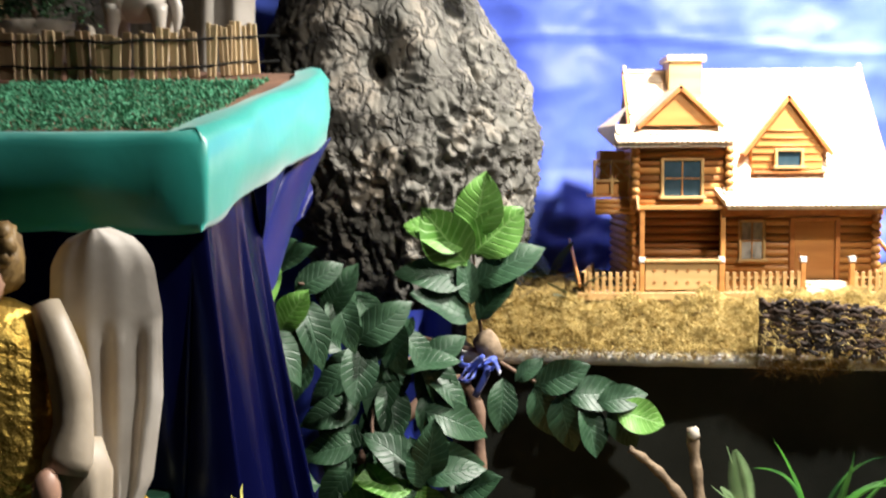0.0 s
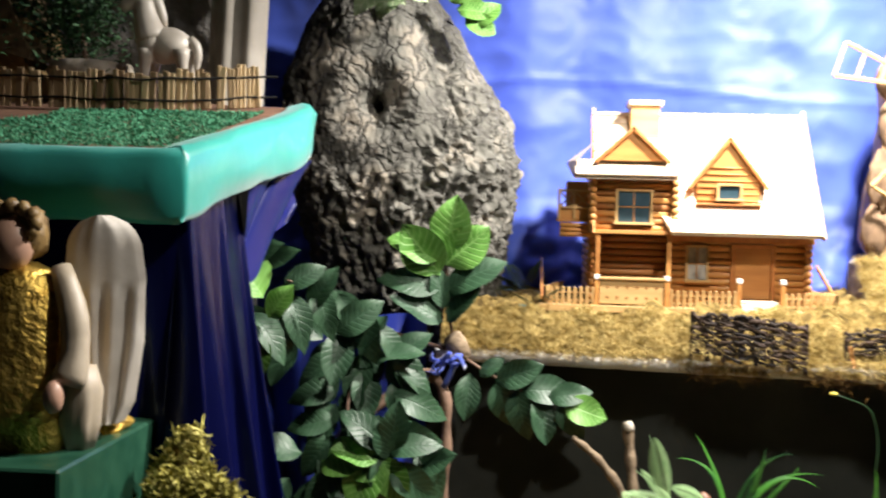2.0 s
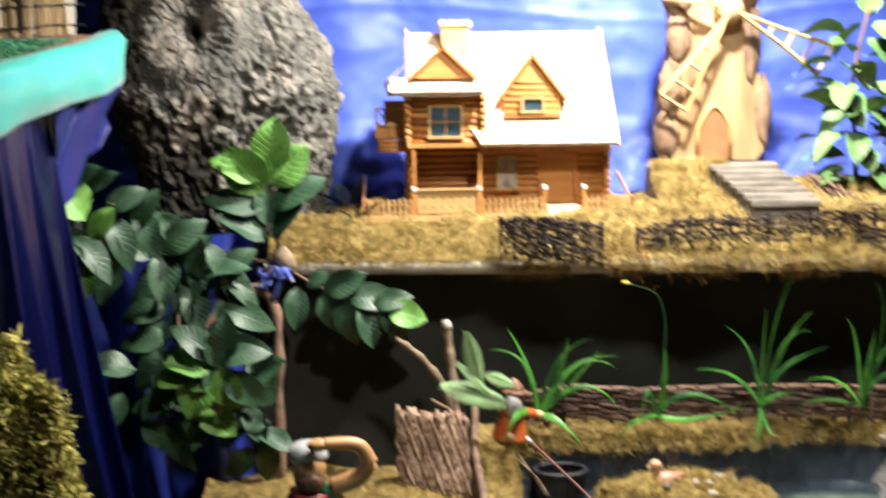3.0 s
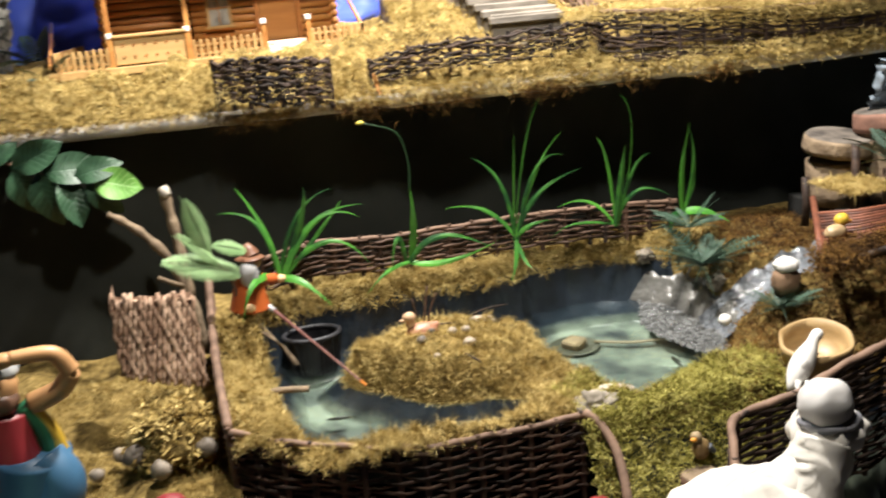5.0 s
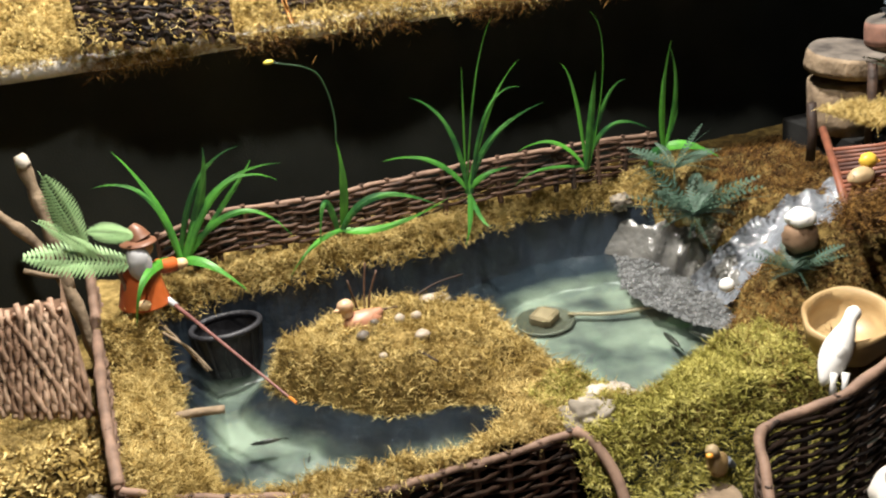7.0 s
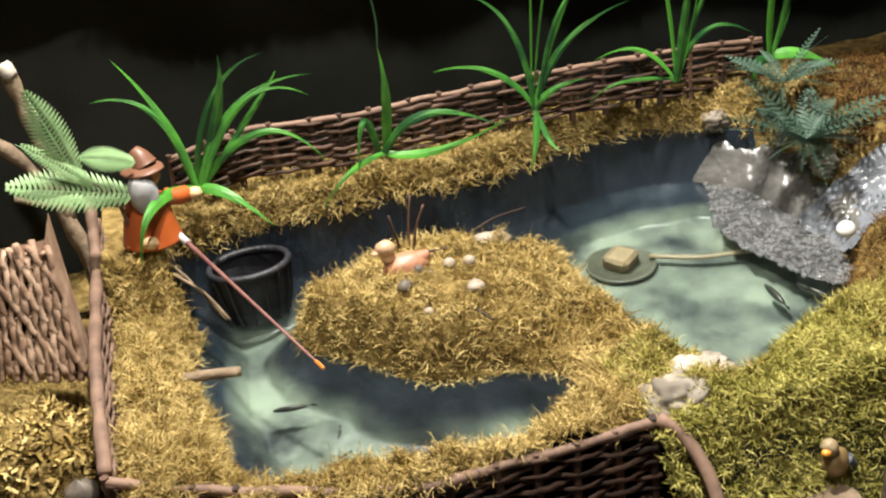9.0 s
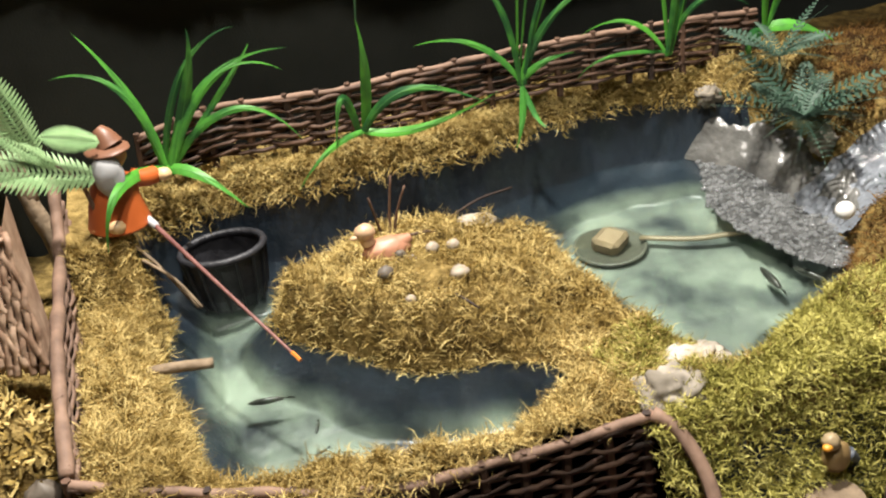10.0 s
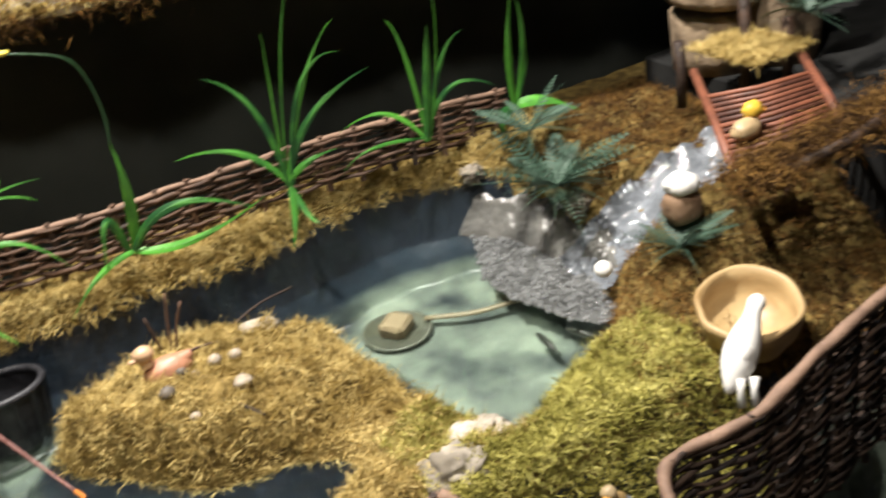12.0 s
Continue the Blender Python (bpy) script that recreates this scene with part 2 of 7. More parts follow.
MOSS = mat("dry_moss", (0.22, 0.145, 0.035), (0.68, 0.53, 0.22), 35, 0.9, bump=0, island=0.34, c3=(0.42, 0.305, 0.105), spec=0.2)
MOSSG = mat("green_moss", (0.16, 0.145, 0.025), (0.58, 0.52, 0.17), 35, 0.9, bump=0, island=0.34, c3=(0.37, 0.335, 0.08), spec=0.2)
# Brown moss, darkened further for the shade lying on the right bank
MOSSB = mat("shaded_brown_moss", (0.030, 0.014, 0.005), (0.25, 0.135, 0.034), 35, 0.9, bump=0, island=0.5, c3=(0.10, 0.05, 0.014), spec=0.2)
SOIL = mat("mossy_soil", (0.07, 0.045, 0.014), (0.34, 0.24, 0.085), 60, 0.95, bump=1.0, bscale=160, dist=0.006, c3=(0.19, 0.13, 0.04), spec=0.2)
LINER = mat("pond_liner", (0.006, 0.009, 0.014), (0.020, 0.030, 0.042), 9, 0.35, bump=0.6, bscale=16, dist=0.012, spec=0.6)
def add_lit_silt(m, deep, shallow, c1, c2):
    """Pale silt in patches on the deeper bottom, painted where the pools look lit."""
    nd, ln = m.node_tree.nodes, m.node_tree.links
    bs = nd["Principled BSDF"]
    old = bs.inputs["Base Color"].links[0].from_socket
    tc = nd.new("ShaderNodeTexCoord")
    sep = nd.new("ShaderNodeSeparateXYZ")
    ln.new(tc.outputs["Object"], sep.inputs[0])
    mr = nd.new("ShaderNodeMapRange")
    mr.inputs["From Min"].default_value, mr.inputs["From Max"].default_value = shallow, deep
    ln.new(sep.outputs[2], mr.inputs["Value"])
    n = nd.new("ShaderNodeTexNoise")
    n.inputs["Scale"].default_value, n.inputs["Detail"].default_value = 9, 5
    ln.new(tc.outputs["Object"], n.inputs["Vector"])
    pr = nd.new("ShaderNodeMapRange")
    pr.inputs["From Min"].default_value, pr.inputs["From Max"].default_value = 0.30, 0.62
    ln.new(n.outputs[0], pr.inputs["Value"])
    mul = nd.new("ShaderNodeMath")
    mul.operation = "MULTIPLY"
    ln.new(mr.outputs[0], mul.inputs[0])
    ln.new(pr.outputs[0], mul.inputs[1])
    cr = nd.new("ShaderNodeMix")
    cr.data_type = "RGBA"
    cr.inputs["A"].default_value, cr.inputs["B"].default_value = (*c1, 1), (*c2, 1)
    ln.new(n.outputs[0], cr.inputs["Factor"])
    mx = nd.new("ShaderNodeMix")
    mx.data_type = "RGBA"
    ln.new(mul.outputs[0], mx.inputs["Factor"])
    ln.new(old, mx.inputs["A"])
    ln.new(cr.outputs["Result"], mx.inputs["B"])
    ln.new(mx.outputs["Result"], bs.inputs["Base Color"])


add_lit_silt(LINER, 0.672, 0.705, (0.045, 0.06, 0.04), (0.26, 0.31, 0.24))
# Willow of TWIG again, darkened for the shade on the fences' fronts
SHADED_TWIG = mat("shaded_willow", (0.012, 0.007, 0.005), (0.06, 0.034, 0.021), 50, 0.8, bump=0.6, bscale=150, objrand=0.5)
TWIG = mat("brown_willow", (0.024, 0.012, 0.007), (0.11, 0.058, 0.034), 50, 0.7, bump=0.6, bscale=150, objrand=0.4)
VINE = mat("pale_vine", (0.095, 0.055, 0.037), (0.25, 0.155, 0.105), 30, 0.75, bump=0.7, bscale=90, objrand=0.2)
WICKER = mat("tan_wicker", (0.25, 0.15, 0.095), (0.52, 0.36, 0.25), 40, 0.65, bump=0.5, bscale=120, objrand=0.5)
STICK = mat("pale_branch", (0.09, 0.06, 0.035), (0.30, 0.22, 0.14), 30, 0.85, bump=1.0, bscale=70, dist=0.004)
STONE = mat("pale_stone", (0.17, 0.145, 0.11), (0.48, 0.425, 0.35), 25, 0.88, bump=1.0, bscale=40, objrand=0.4)
PEBBLE = mat("river_pebble", (0.10, 0.08, 0.06), (0.36, 0.30, 0.23), 20, 0.6, bump=0.3, objrand=0.7)
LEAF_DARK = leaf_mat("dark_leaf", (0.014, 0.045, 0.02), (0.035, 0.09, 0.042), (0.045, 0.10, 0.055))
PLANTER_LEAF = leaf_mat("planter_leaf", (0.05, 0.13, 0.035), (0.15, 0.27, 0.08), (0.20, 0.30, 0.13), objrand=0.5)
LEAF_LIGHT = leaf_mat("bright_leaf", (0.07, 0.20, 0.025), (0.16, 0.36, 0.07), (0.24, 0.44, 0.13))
BLADE = leaf_mat("grass_blade", (0.012, 0.075, 0.018), (0.09, 0.34, 0.035), (0.07, 0.24, 0.04), veins=1.0, objrand=0.55)
FERN = leaf_mat("fern_leaf", (0.02, 0.05, 0.03), (0.05, 0.10, 0.065), (0.08, 0.13, 0.09), 0.5, veins=14)
FERN_PALE = leaf_mat("pale_fern_leaf", (0.17, 0.34, 0.12), (0.34, 0.52, 0.24), (0.40, 0.56, 0.29), 0.5, veins=14)


def water_mat():
    m = bpy.data.materials.new("clear_water")
    m.use_nodes = True
    nd, ln = m.node_tree.nodes, m.node_tree.links
    bs = nd["Principled BSDF"]
    bs.inputs["Base Color"].default_value = (0.80, 0.92, 0.90, 1)
    bs.inputs["Roughness"].default_value, bs.inputs["IOR"].default_value = 0.02, 1.33
    bs.inputs["Transmission Weight"].default_value = 1.0
    tc = nd.new("ShaderNodeTexCoord")
    n = nd.new("ShaderNodeTexNoise")
    n.inputs["Scale"].default_value, n.inputs["Detail"].default_value = 16, 2
    ln.new(tc.outputs["Object"], n.inputs["Vector"])
    bp = nd.new("ShaderNodeBump")
    bp.inputs["Strength"].default_value, bp.inputs["Distance"].default_value = 0.12, 0.01
    ln.new(n.outputs[0], bp.inputs["Height"])
    ln.new(bp.outputs[0], bs.inputs["Normal"])
    return m


WATER = water_mat()
rnd = random.Random(7)

# ---- the room and the large structure ----
def slab(name, lo, hi, material, label, category, kind="structure"):
    c = [(a + b) / 2 for a, b in zip(lo, hi)]
    return solo(name, Geo().box(c, [b - a for a, b in zip(lo, hi)], ch=0.003), material, label, category, kind=kind, smooth=False)


slab("floor", (-2.6, -2.6, -0.1), (3.6, 3.0, 0.0), FLOOR, "dark floor of the display room", "floor")
slab("ceiling", (-2.6, -2.6, 3.2), (3.6, 3.0, 3.3), WALL, "grey ceiling of the display room", "ceiling")
slab("wall_north", (-2.6, 2.8, 0.0), (3.6, 2.9, 3.2), WALL, "grey plaster wall behind the curtain", "wall")
slab("wall_south", (-2.6, -2.6, 0.0), (3.6, -2.5, 3.2), WALL, "grey plaster wall", "wall")
slab("wall_west", (-2.6, -2.5, 0.0), (-2.5, 2.8, 3.2), WALL, "grey plaster wall", "wall")
slab("wall_east", (3.5, -2.5, 0.0), (3.6, 2.8, 3.2), WALL, "grey plaster wall", "wall")


def curtain():
    def fn(u, v):
        x, z = -0.75 + 3.6 * u, 1.15 + 1.75 * v
        fold = 0.020 * math.sin(x * 9 + 1.2 * math.sin(x * 3.1) + 0.7 * z) + 0.008 * math.sin(x * 23 + 2.0 * z)
        fold += 0.05 * noise.noise(Vector((x * 2.2, 0, z * 0.9))) + 0.016 * noise.noise(Vector((x * 5 + z * 3, 3, z * 5 - x)))
        # creases from folding and crumpling
        fold += 0.014 * abs(noise.noise(Vector((x * 4 + z * 2.5, 8, z * 7 - x * 3)))) + 0.007 * abs(noise.noise(Vector((x * 13, 4, z * 15))))
        fold -= 0.006 * math.exp(-((z - 1.97 - 0.03 * math.sin(x * 4)) / 0.012) ** 2)
        low = max(0.0, 1.66 - z)
        heap = noise.noise(Vector((x * 5 + z * 4, 5, z * 11 - x * 4)))
        fold -= low * 0.30 + min(1.0, low * 5) * (0.075 * abs(heap) + 0.03 * abs(noise.noise(Vector((x * 14, 2, z * 17)))))
        return (x, 2.66 + fold, z)
    g = Geo().grid(fn, 300, 170)
    ob = solo("blue_curtain", g, SATIN, "shiny royal blue satin curtain hung as a sky", "curtain", kind="structure")
    return ob


curtain()


def cushions(x, y):
    """Soft lumps of moss with clefts between them."""
    a = abs(noise.noise(Vector((x * 17, y * 17, 3))))
    b = abs(noise.noise(Vector((x * 41, y * 41, 8))))
    return 0.024 * min(1.0, 3.2 * a) ** 0.6 + 0.010 * min(1.0, 3.0 * b) - 0.016


def shelf_front(x):
    """The y of the upper shelf's front edge."""
    xs, ys = (0.10, 0.18, 0.68, 1.0, 1.36, 1.6, 1.9, 2.3, 2.9), (2.13, 2.115, 2.055, 2.02, 1.985, 1.965, 1.90, 1.93, 1.97)
    return float(np.interp(x, xs, ys))


def shelf_top(x, y):
    d = y - shelf_front(x)
    rise = 1.30 + 0.10 * min(1.0, max(0.0, d) / 0.13) ** 0.8
    if x > 1.05:
        rise += min(0.06, (x - 1.05) * 0.25) * min(1, max(0, d - 0.1) / 0.1)
    return rise + 0.010 * noise.noise(Vector((x * 14, y * 14, 1))) + 1.2 * cushions(x, y) * min(1.0, max(0.0, d) / 0.02)


def upper_shelf():
    g = Geo()
    n = 90
    xs = [0.10 + 2.7 * i / n for i in range(n + 1)]
    rows = []
    for x in xs:
        f = shelf_front(x)
        w = 0.006 * noise.noise(Vector((x * 22, 0, 0)))
        rows.append([(x, 2.62, 1.268), (x, f + 0.01, 1.268 + w * 0.5), (x, f - 0.004 + w, 1.276), (x, f - 0.006 + w, 1.292 + w), (x, f + 0.012, 1.302 + w), (x, 2.62, 1.302)])
    g.add([p for r in rows for p in r], [(i * 6 + k, (i + 1) * 6 + k, (i + 1) * 6 + k + 1, i * 6 + k + 1) for i in range(n) for k in range(5)])
    g.add(rows[0], [tuple(range(6))])
    solo("upper_shelf", g, PLASTER, "plaster-white shelf board edge under the moss", "shelf", kind="structure")
    top = Geo().grid(lambda u, v: (lambda x: (lambda y: (x, y, shelf_top(x, y)))(shelf_front(x) + 0.004 + (2.6 - shelf_front(x)) * v))(0.11 + 2.6 * u), 150, 40)
    solo("shelf_ground", top, SOIL, "dry mossy ground on the upper shelf", "ground", kind="structure")
    cloth = Geo().grid(lambda u, v: (0.06 + 2.7 * u, 2.16 + 0.012 * math.sin(u * 50) + 0.02 * noise.noise(Vector((u * 18, v * 3, 0))), 0.3 + 0.968 * v), 120, 12)
    solo("shelf_skirt", cloth, DARK, "dark grey-green cloth hanging below the shelf", "cloth", kind="structure")


upper_shelf()

# the pond
POND = [(0.72, 1.475), (0.70, 1.59), (0.683, 1.685), (0.69, 1.81), (0.70, 1.93), (0.80, 1.955), (0.97, 1.95), (1.06, 1.945), (1.18, 1.94), (1.31, 1.965), (1.41, 1.98),
        (1.51, 1.968), (1.60, 1.93), (1.66, 1.79), (1.64, 1.66), (1.605, 1.575), (1.54, 1.50), (1.497, 1.484), (1.368, 1.424), (1.321, 1.405), (1.283, 1.491),
        (1.255, 1.611), (1.25, 1.69), (1.24, 1.735), (1.165, 1.80), (1.09, 1.84), (1.0, 1.87), (0.93, 1.862), (0.87, 1.83), (0.84, 1.79), (0.85, 1.74), (0.88, 1.705),
        (0.952, 1.617), (0.987, 1.579), (1.075, 1.569), (1.14, 1.536), (1.157, 1.495), (1.126, 1.447), (1.071, 1.416), (0.981, 1.41), (0.881, 1.431), (0.732, 1.464)]
LEVEL = 0.757


def pond_distance(x, y):
    """Distance to the pond's edge: positive in the water, negative on land."""
    x += 0.012 * noise.noise(Vector((x * 15, y * 15, 0)))
    y += 0.012 * noise.noise(Vector((x * 15, y * 15, 9)))
    best, inside = 9.0, False
    for i, (ax, ay) in enumerate(POND):
        bx, by = POND[i - 1]
        t = max(0.0, min(1.0, ((x - ax) * (bx - ax) + (y - ay) * (by - ay)) / ((bx - ax) ** 2 + (by - ay) ** 2)))
        best = min(best, math.hypot(x - ax - t * (bx - ax), y - ay - t * (by - ay)))
        if (ay > y) != (by > y) and x < (bx - ax) * (y - ay) / (by - ay) + ax:
            inside = not inside
    return best if inside else -best


def bank(x, y):
    """Height of the dry ground round the pond."""
    z = 0.785
    z += 0.035 * max(0, min(1, (0.72 - x) / 0.08))
    z += 0.11 * max(0, min(1, (y - 1.885) / 0.03)) * (1 if x < 1.7 else 0.6)
    z += 0.11 * max(0, min(1, (0.715 - x) / 0.03)) * max(0, min(1, (y - 1.80) / 0.05)) * (y < 1.90)
    z += 0.13 * max(0, min(1, (x - 1.60) / 0.2)) * max(0, min(1, (y - 1.42) / 0.16))
    isl = max(0, 1 - (((x - 1.03) / 0.21) ** 2 + ((y - 1.71) / 0.16) ** 2))
    z += 0.055 * isl ** 0.5
    z += 0.010 * noise.noise(Vector((x * 13, y * 13, 2))) + cushions(x, y)
    if y < 1.33:
        z -= 0.25 * min(1, (1.33 - y) / 0.12)
    z = min(z, 0.905 + 0.01 * noise.noise(Vector((x * 18, y * 18, 6))))
    f = max(0.0, min(1.0, (1.92 - x) / 0.30))
    across = abs(y - 1.60 - 0.065 * f)
    if x > 1.60 and across < 0.09:
        z = min(z, 0.890 - 0.145 * f ** 2.2 + max(0, across - 0.05) * 2.5)
    return z


def ground(x, y):
    d = pond_distance(x, y)
    if d > 0:
        return LEVEL + 0.004 - min(0.10, d * 1.6)
    k = min(1.0, -d / 0.022)
    return LEVEL + 0.004 + (bank(x, y) - LEVEL - 0.004) * k ** 0.6


def pond():
    nx, ny = 330, 200
    x0, y0, wx, wy = 0.60, 1.20, 1.50, 0.85
    g = Geo().grid(lambda u, v: (x0 + wx * u, y0 + wy * v, ground(x0 + wx * u, y0 + wy * v)), nx, ny)
    land, liner = Geo(), Geo()
    for geo, wet in ((land, False), (liner, True)):
        keep, faces = {}, []
        for f in g.f:
            c = sum((Vector(g.v[i]) for i in f), Vector()) / 4
            if c.x < 1.195 and c.y < float(np.interp(c.x, (0.59, 0.67, 0.79, 0.90, 1.03, 1.19), (1.455, 1.443, 1.412, 1.378, 1.368, 1.36))):
                continue
            if (c.z < LEVEL - 0.002 or (c.y > 1.89 and c.x < 1.64 and c.z < 0.857 + 0.004 * noise.noise(c * 25))) == wet:
                faces.append([keep.setdefault(i, len(keep)) for i in f])
        geo.add([g.v[i] for i in keep], faces)
    land.mi = [0] * len(land.f)
    solo("pond_bank", land, SOIL, "mossy soil bank round the little fish pond", "bank", kind="structure")
    solo("pond_liner", liner, LINER, "dark plastic pond liner, pale silt and lit bottom put into its colour", "pond liner", kind="structure")
    w = Geo().grid(lambda u, v: (0.66 + 1.03 * u, 1.39 + 0.60 * v, LEVEL), 40, 24)
    keep = [f for f in w.f if max(pond_distance(w.v[i][0], w.v[i][1]) for i in f) > -0.02]
    w.f, w.mi = keep, [0] * len(keep)
    solo("pond_water", w, WATER, "still clear water of the fish pond", "water", kind="structure")
    ob = bpy.data.objects["pond_water"]
    ob.visible_shadow = False


pond()
slab("display_table", (-0.1, 0.6, 0.0), (2.9, 2.15, 0.56), BLACK, "black-draped table under the display", "table")


# ---- moss ----
def strands(geo, p, nrm, length, rng, width=0.001, lumps=1.0):
    """One curled strand of moss, on cushions with clefts between them."""
    d = (nrm * 0.45 + Vector((rng.uniform(-1, 1), rng.uniform(-1, 1), rng.uniform(-0.6, 0.6))) * 1.1).normalized()
    q = Vector(p)
    lump = max(0.0, noise.noise(q * 80 + Vector((7, 0, 0)))) * 0.012
    p = q + nrm * lump * lumps
    length *= 0.6 + 0.7 * rng.random()
    def turned(v, k):
        return (v * k + Vector((rng.uniform(-1, 1), rng.uniform(-1, 1), rng.uniform(-1, 0.8)))).normalized()

    d2 = turned(d, 0.55)
    d3 = turned(d2, 0.35)
    s = d.cross(d2)
    s = s.normalized() * width if s.length > 1e-4 else Vector((width, 0, 0))
    b = p + d * length * 0.36
    c = b + d2 * length * 0.34
    e = c + d3 * length * 0.32
    geo.add([p - s, p + s, b - s, b + s, c - s * 0.8, c + s * 0.8, e], [(0, 1, 3, 2), (2, 3, 5, 4), (4, 5, 6)])


def moss(name, label, material, n, sampler, rng, length=(0.012, 0.034), width=0.00047):
    g = Geo()
    for _ in range(round(n * 4.6)):
        q = sampler(rng)
        if q is None:
            continue
        strands(g, q[0], q[1], rng.uniform(*length) * 0.92, rng, width)
    return solo(name, g, material, label, "moss", kind="stuff")


UP = Vector((0, 0, 1))


def on_bank(x0, x1, y0, y1, keep=lambda x, y, d: True):
    def f(rng):
        x, y = rng.uniform(x0, x1), rng.uniform(y0, y1)
        d = pond_distance(x, y)
        if d > 0.006 or not keep(x, y, d):
            return None
        return (x, y, ground(x, y) - 0.002), UP
    return f


rng = random.Random(3)
moss("island_moss", "clumps of dry yellow moss on the pond's peninsula", MOSS, 15000, on_bank(0.83, 1.36, 1.36, 1.90, lambda x, y, d: 1.38 < y < 1.89 and ((x - 1.045) / 0.045) ** 2 + ((y - 1.66) / 0.036) ** 2 > 0.5 + 0.7 * noise.noise(Vector((x * 60, y * 60, 0)))), rng)
moss("back_bank_moss", "dry yellow moss along the pond's far ledge", MOSS, 13000, on_bank(0.70, 1.76, 1.90, 2.03, lambda x, y, d: d < -0.011), rng, (0.014, 0.032))
ledge = on_bank(0.70, 1.60, 1.89, 2.02, lambda x, y, d: d > -0.026 and d < -0.010)
moss("ledge_moss", "loose moss hanging over the edge of the pond liner", MOSS, 9000, lambda r: (lambda q: q and (q[0], Vector((0, -0.85, 0.25)).normalized()))(ledge(r)), rng, (0.014, 0.036))
moss("side_bank_moss", "dry yellow moss on the narrow bank beside the fence", MOSS, 7000, on_bank(0.60, 0.73, 1.42, 1.86), rng)
moss("front_bank_moss", "dry yellow moss along the pond's front edge", MOSS, 3500, on_bank(0.70, 1.20, 1.36, 1.46), rng)
moss("green_bank_moss", "soft green moss cushion on the bank", MOSSG, 18000, on_bank(1.18, 1.60, 1.22, 1.50), rng, (0.012, 0.026), 0.0006)
moss("brown_bank_moss", "brown dry moss on the stream bank", MOSSB, 12000, on_bank(1.48, 2.0, 1.30, 1.98, lambda x, y, d: (y < 1.85 or d < -0.016) and not (1.60 < x and abs(y - 1.60 - 0.065 * min(1, (1.92 - x) / 0.30)) < 0.052) and not (x < 1.69 and y > 1.60 and d > -0.05)), rng, (0.012, 0.03))


def on_shelf(x0, x1, d0, d1):
    def f(r):
        x = r.uniform(x0, x1)
        y = shelf_front(x) + r.uniform(d0, d1)
        return (x, y, shelf_top(x, y) - 0.002), Vector((0, -0.4, 1)).normalized()
    return f


moss("shelf_moss", "bushy dry yellow moss in front of the model house", MOSS, 9000, on_shelf(0.12, 0.98, 0.0, 0.10), rng, (0.012, 0.03))
moss("shelf_side_moss", "dry yellow moss beside the model windmill", MOSS, 7000, on_shelf(0.98, 2.2, -0.004, 0.26), rng, (0.012, 0.03))
moss("edge_moss", "dry moss tangled over the shelf's front edge", MOSS, 2600, lambda r: (lambda x: ((x, shelf_front(x) - 0.007, r.uniform(1.276, 1.31)), Vector((0, -0.9, 0.3)).normalized()))(r.uniform(0.72, 2.5)), rng, (0.014, 0.034))
moss("edge_moss", "loose dry moss on the white shelf edge", MOSS, 350, lambda r: (lambda x: ((x, shelf_front(x) - 0.007, r.uniform(1.288, 1.31)), Vector((0, -0.9, 0.3)).normalized()))(r.uniform(0.12, 0.72)), rng, (0.014, 0.034))


# ---- makers of repeated things ----
def leaf_mesh(name, length, width, material, curl=0.25, fold=0.35, nu=8, shape=0.9, wave=0.06):
    """A leaf along +x, lying in the xy plane, with its own coordinates for the veins."""
    me = bpy.data.meshes.new(name)
    verts, faces, uvs = [], [], []
    nv = 4
    for i in range(nu + 1):
        u = i / nu
        w = width * 0.5 * (math.sin(math.pi * u ** shape) ** 0.75 if 0 < u < 1 else 0.02)
        for j in range(nv + 1):
            v = j / nv * 2 - 1
            z = abs(v) * w * fold - curl * length * u * u + wave * width * math.sin(u * 9 + v * 2) * abs(v)
            verts.append((length * u * (1 - 0.12 * curl * u), w * v, z))
            uvs.append((u, j / nv))
    for i in range(nu):
        for j in range(nv):
            a = i * (nv + 1) + j
            faces.append((a, a + nv + 1, a + nv + 2, a + 1))
    me.from_pydata(verts, [], faces)
    layer = me.uv_layers.new(name="UVMap")
    for p in me.polygons:
        for li in p.loop_indices:
            layer.data[li].uv = uvs[me.loops[li].vertex_index]
    me.polygons.foreach_set("use_smooth", [True] * len(me.polygons))
    me.materials.append(material)
    return me


def aim(at, along, up=(0, 0, 1), roll=0.0, scale=1.0):
    """A pose with +x along the given way and +z towards up."""
    x = Vector(along).normalized()
    u = Vector(up)
    if abs(x.dot(u.normalized())) > 0.97:
        u = Vector((0, -1, 0))
    y = u.cross(x).normalized()
    z = x.cross(y)
    m = Matrix((x, y, z)).transposed().to_4x4()
    return Matrix.Translation(at) @ m @ Matrix.Rotation(radians(roll), 4, "X") @ Matrix.Scale(scale, 4)


def place(name, me, parent, m, label=""):
    ob = new(name, me)
    ob.parent = parent
    ob.matrix_basis = m
    if label:
        ob["label"] = label
    return ob


def spline(pts, n):
    """Points along a smooth line through pts."""
    pts = [Vector(p) for p in pts]
    ext = [pts[0] * 2 - pts[1]] + pts + [pts[-1] * 2 - pts[-2]]
    out = []
    for k in range(n + 1):
        t = k / n * (len(pts) - 1)
        i = min(int(t), len(pts) - 2)
        f = t - i
        a, b, c, d = ext[i:i + 4]
        out.append(0.5 * ((2 * b) + (c - a) * f + (2 * a - 5 * b + 4 * c - d) * f * f + (3 * b - a - 3 * c + d) * f ** 3))
    return out


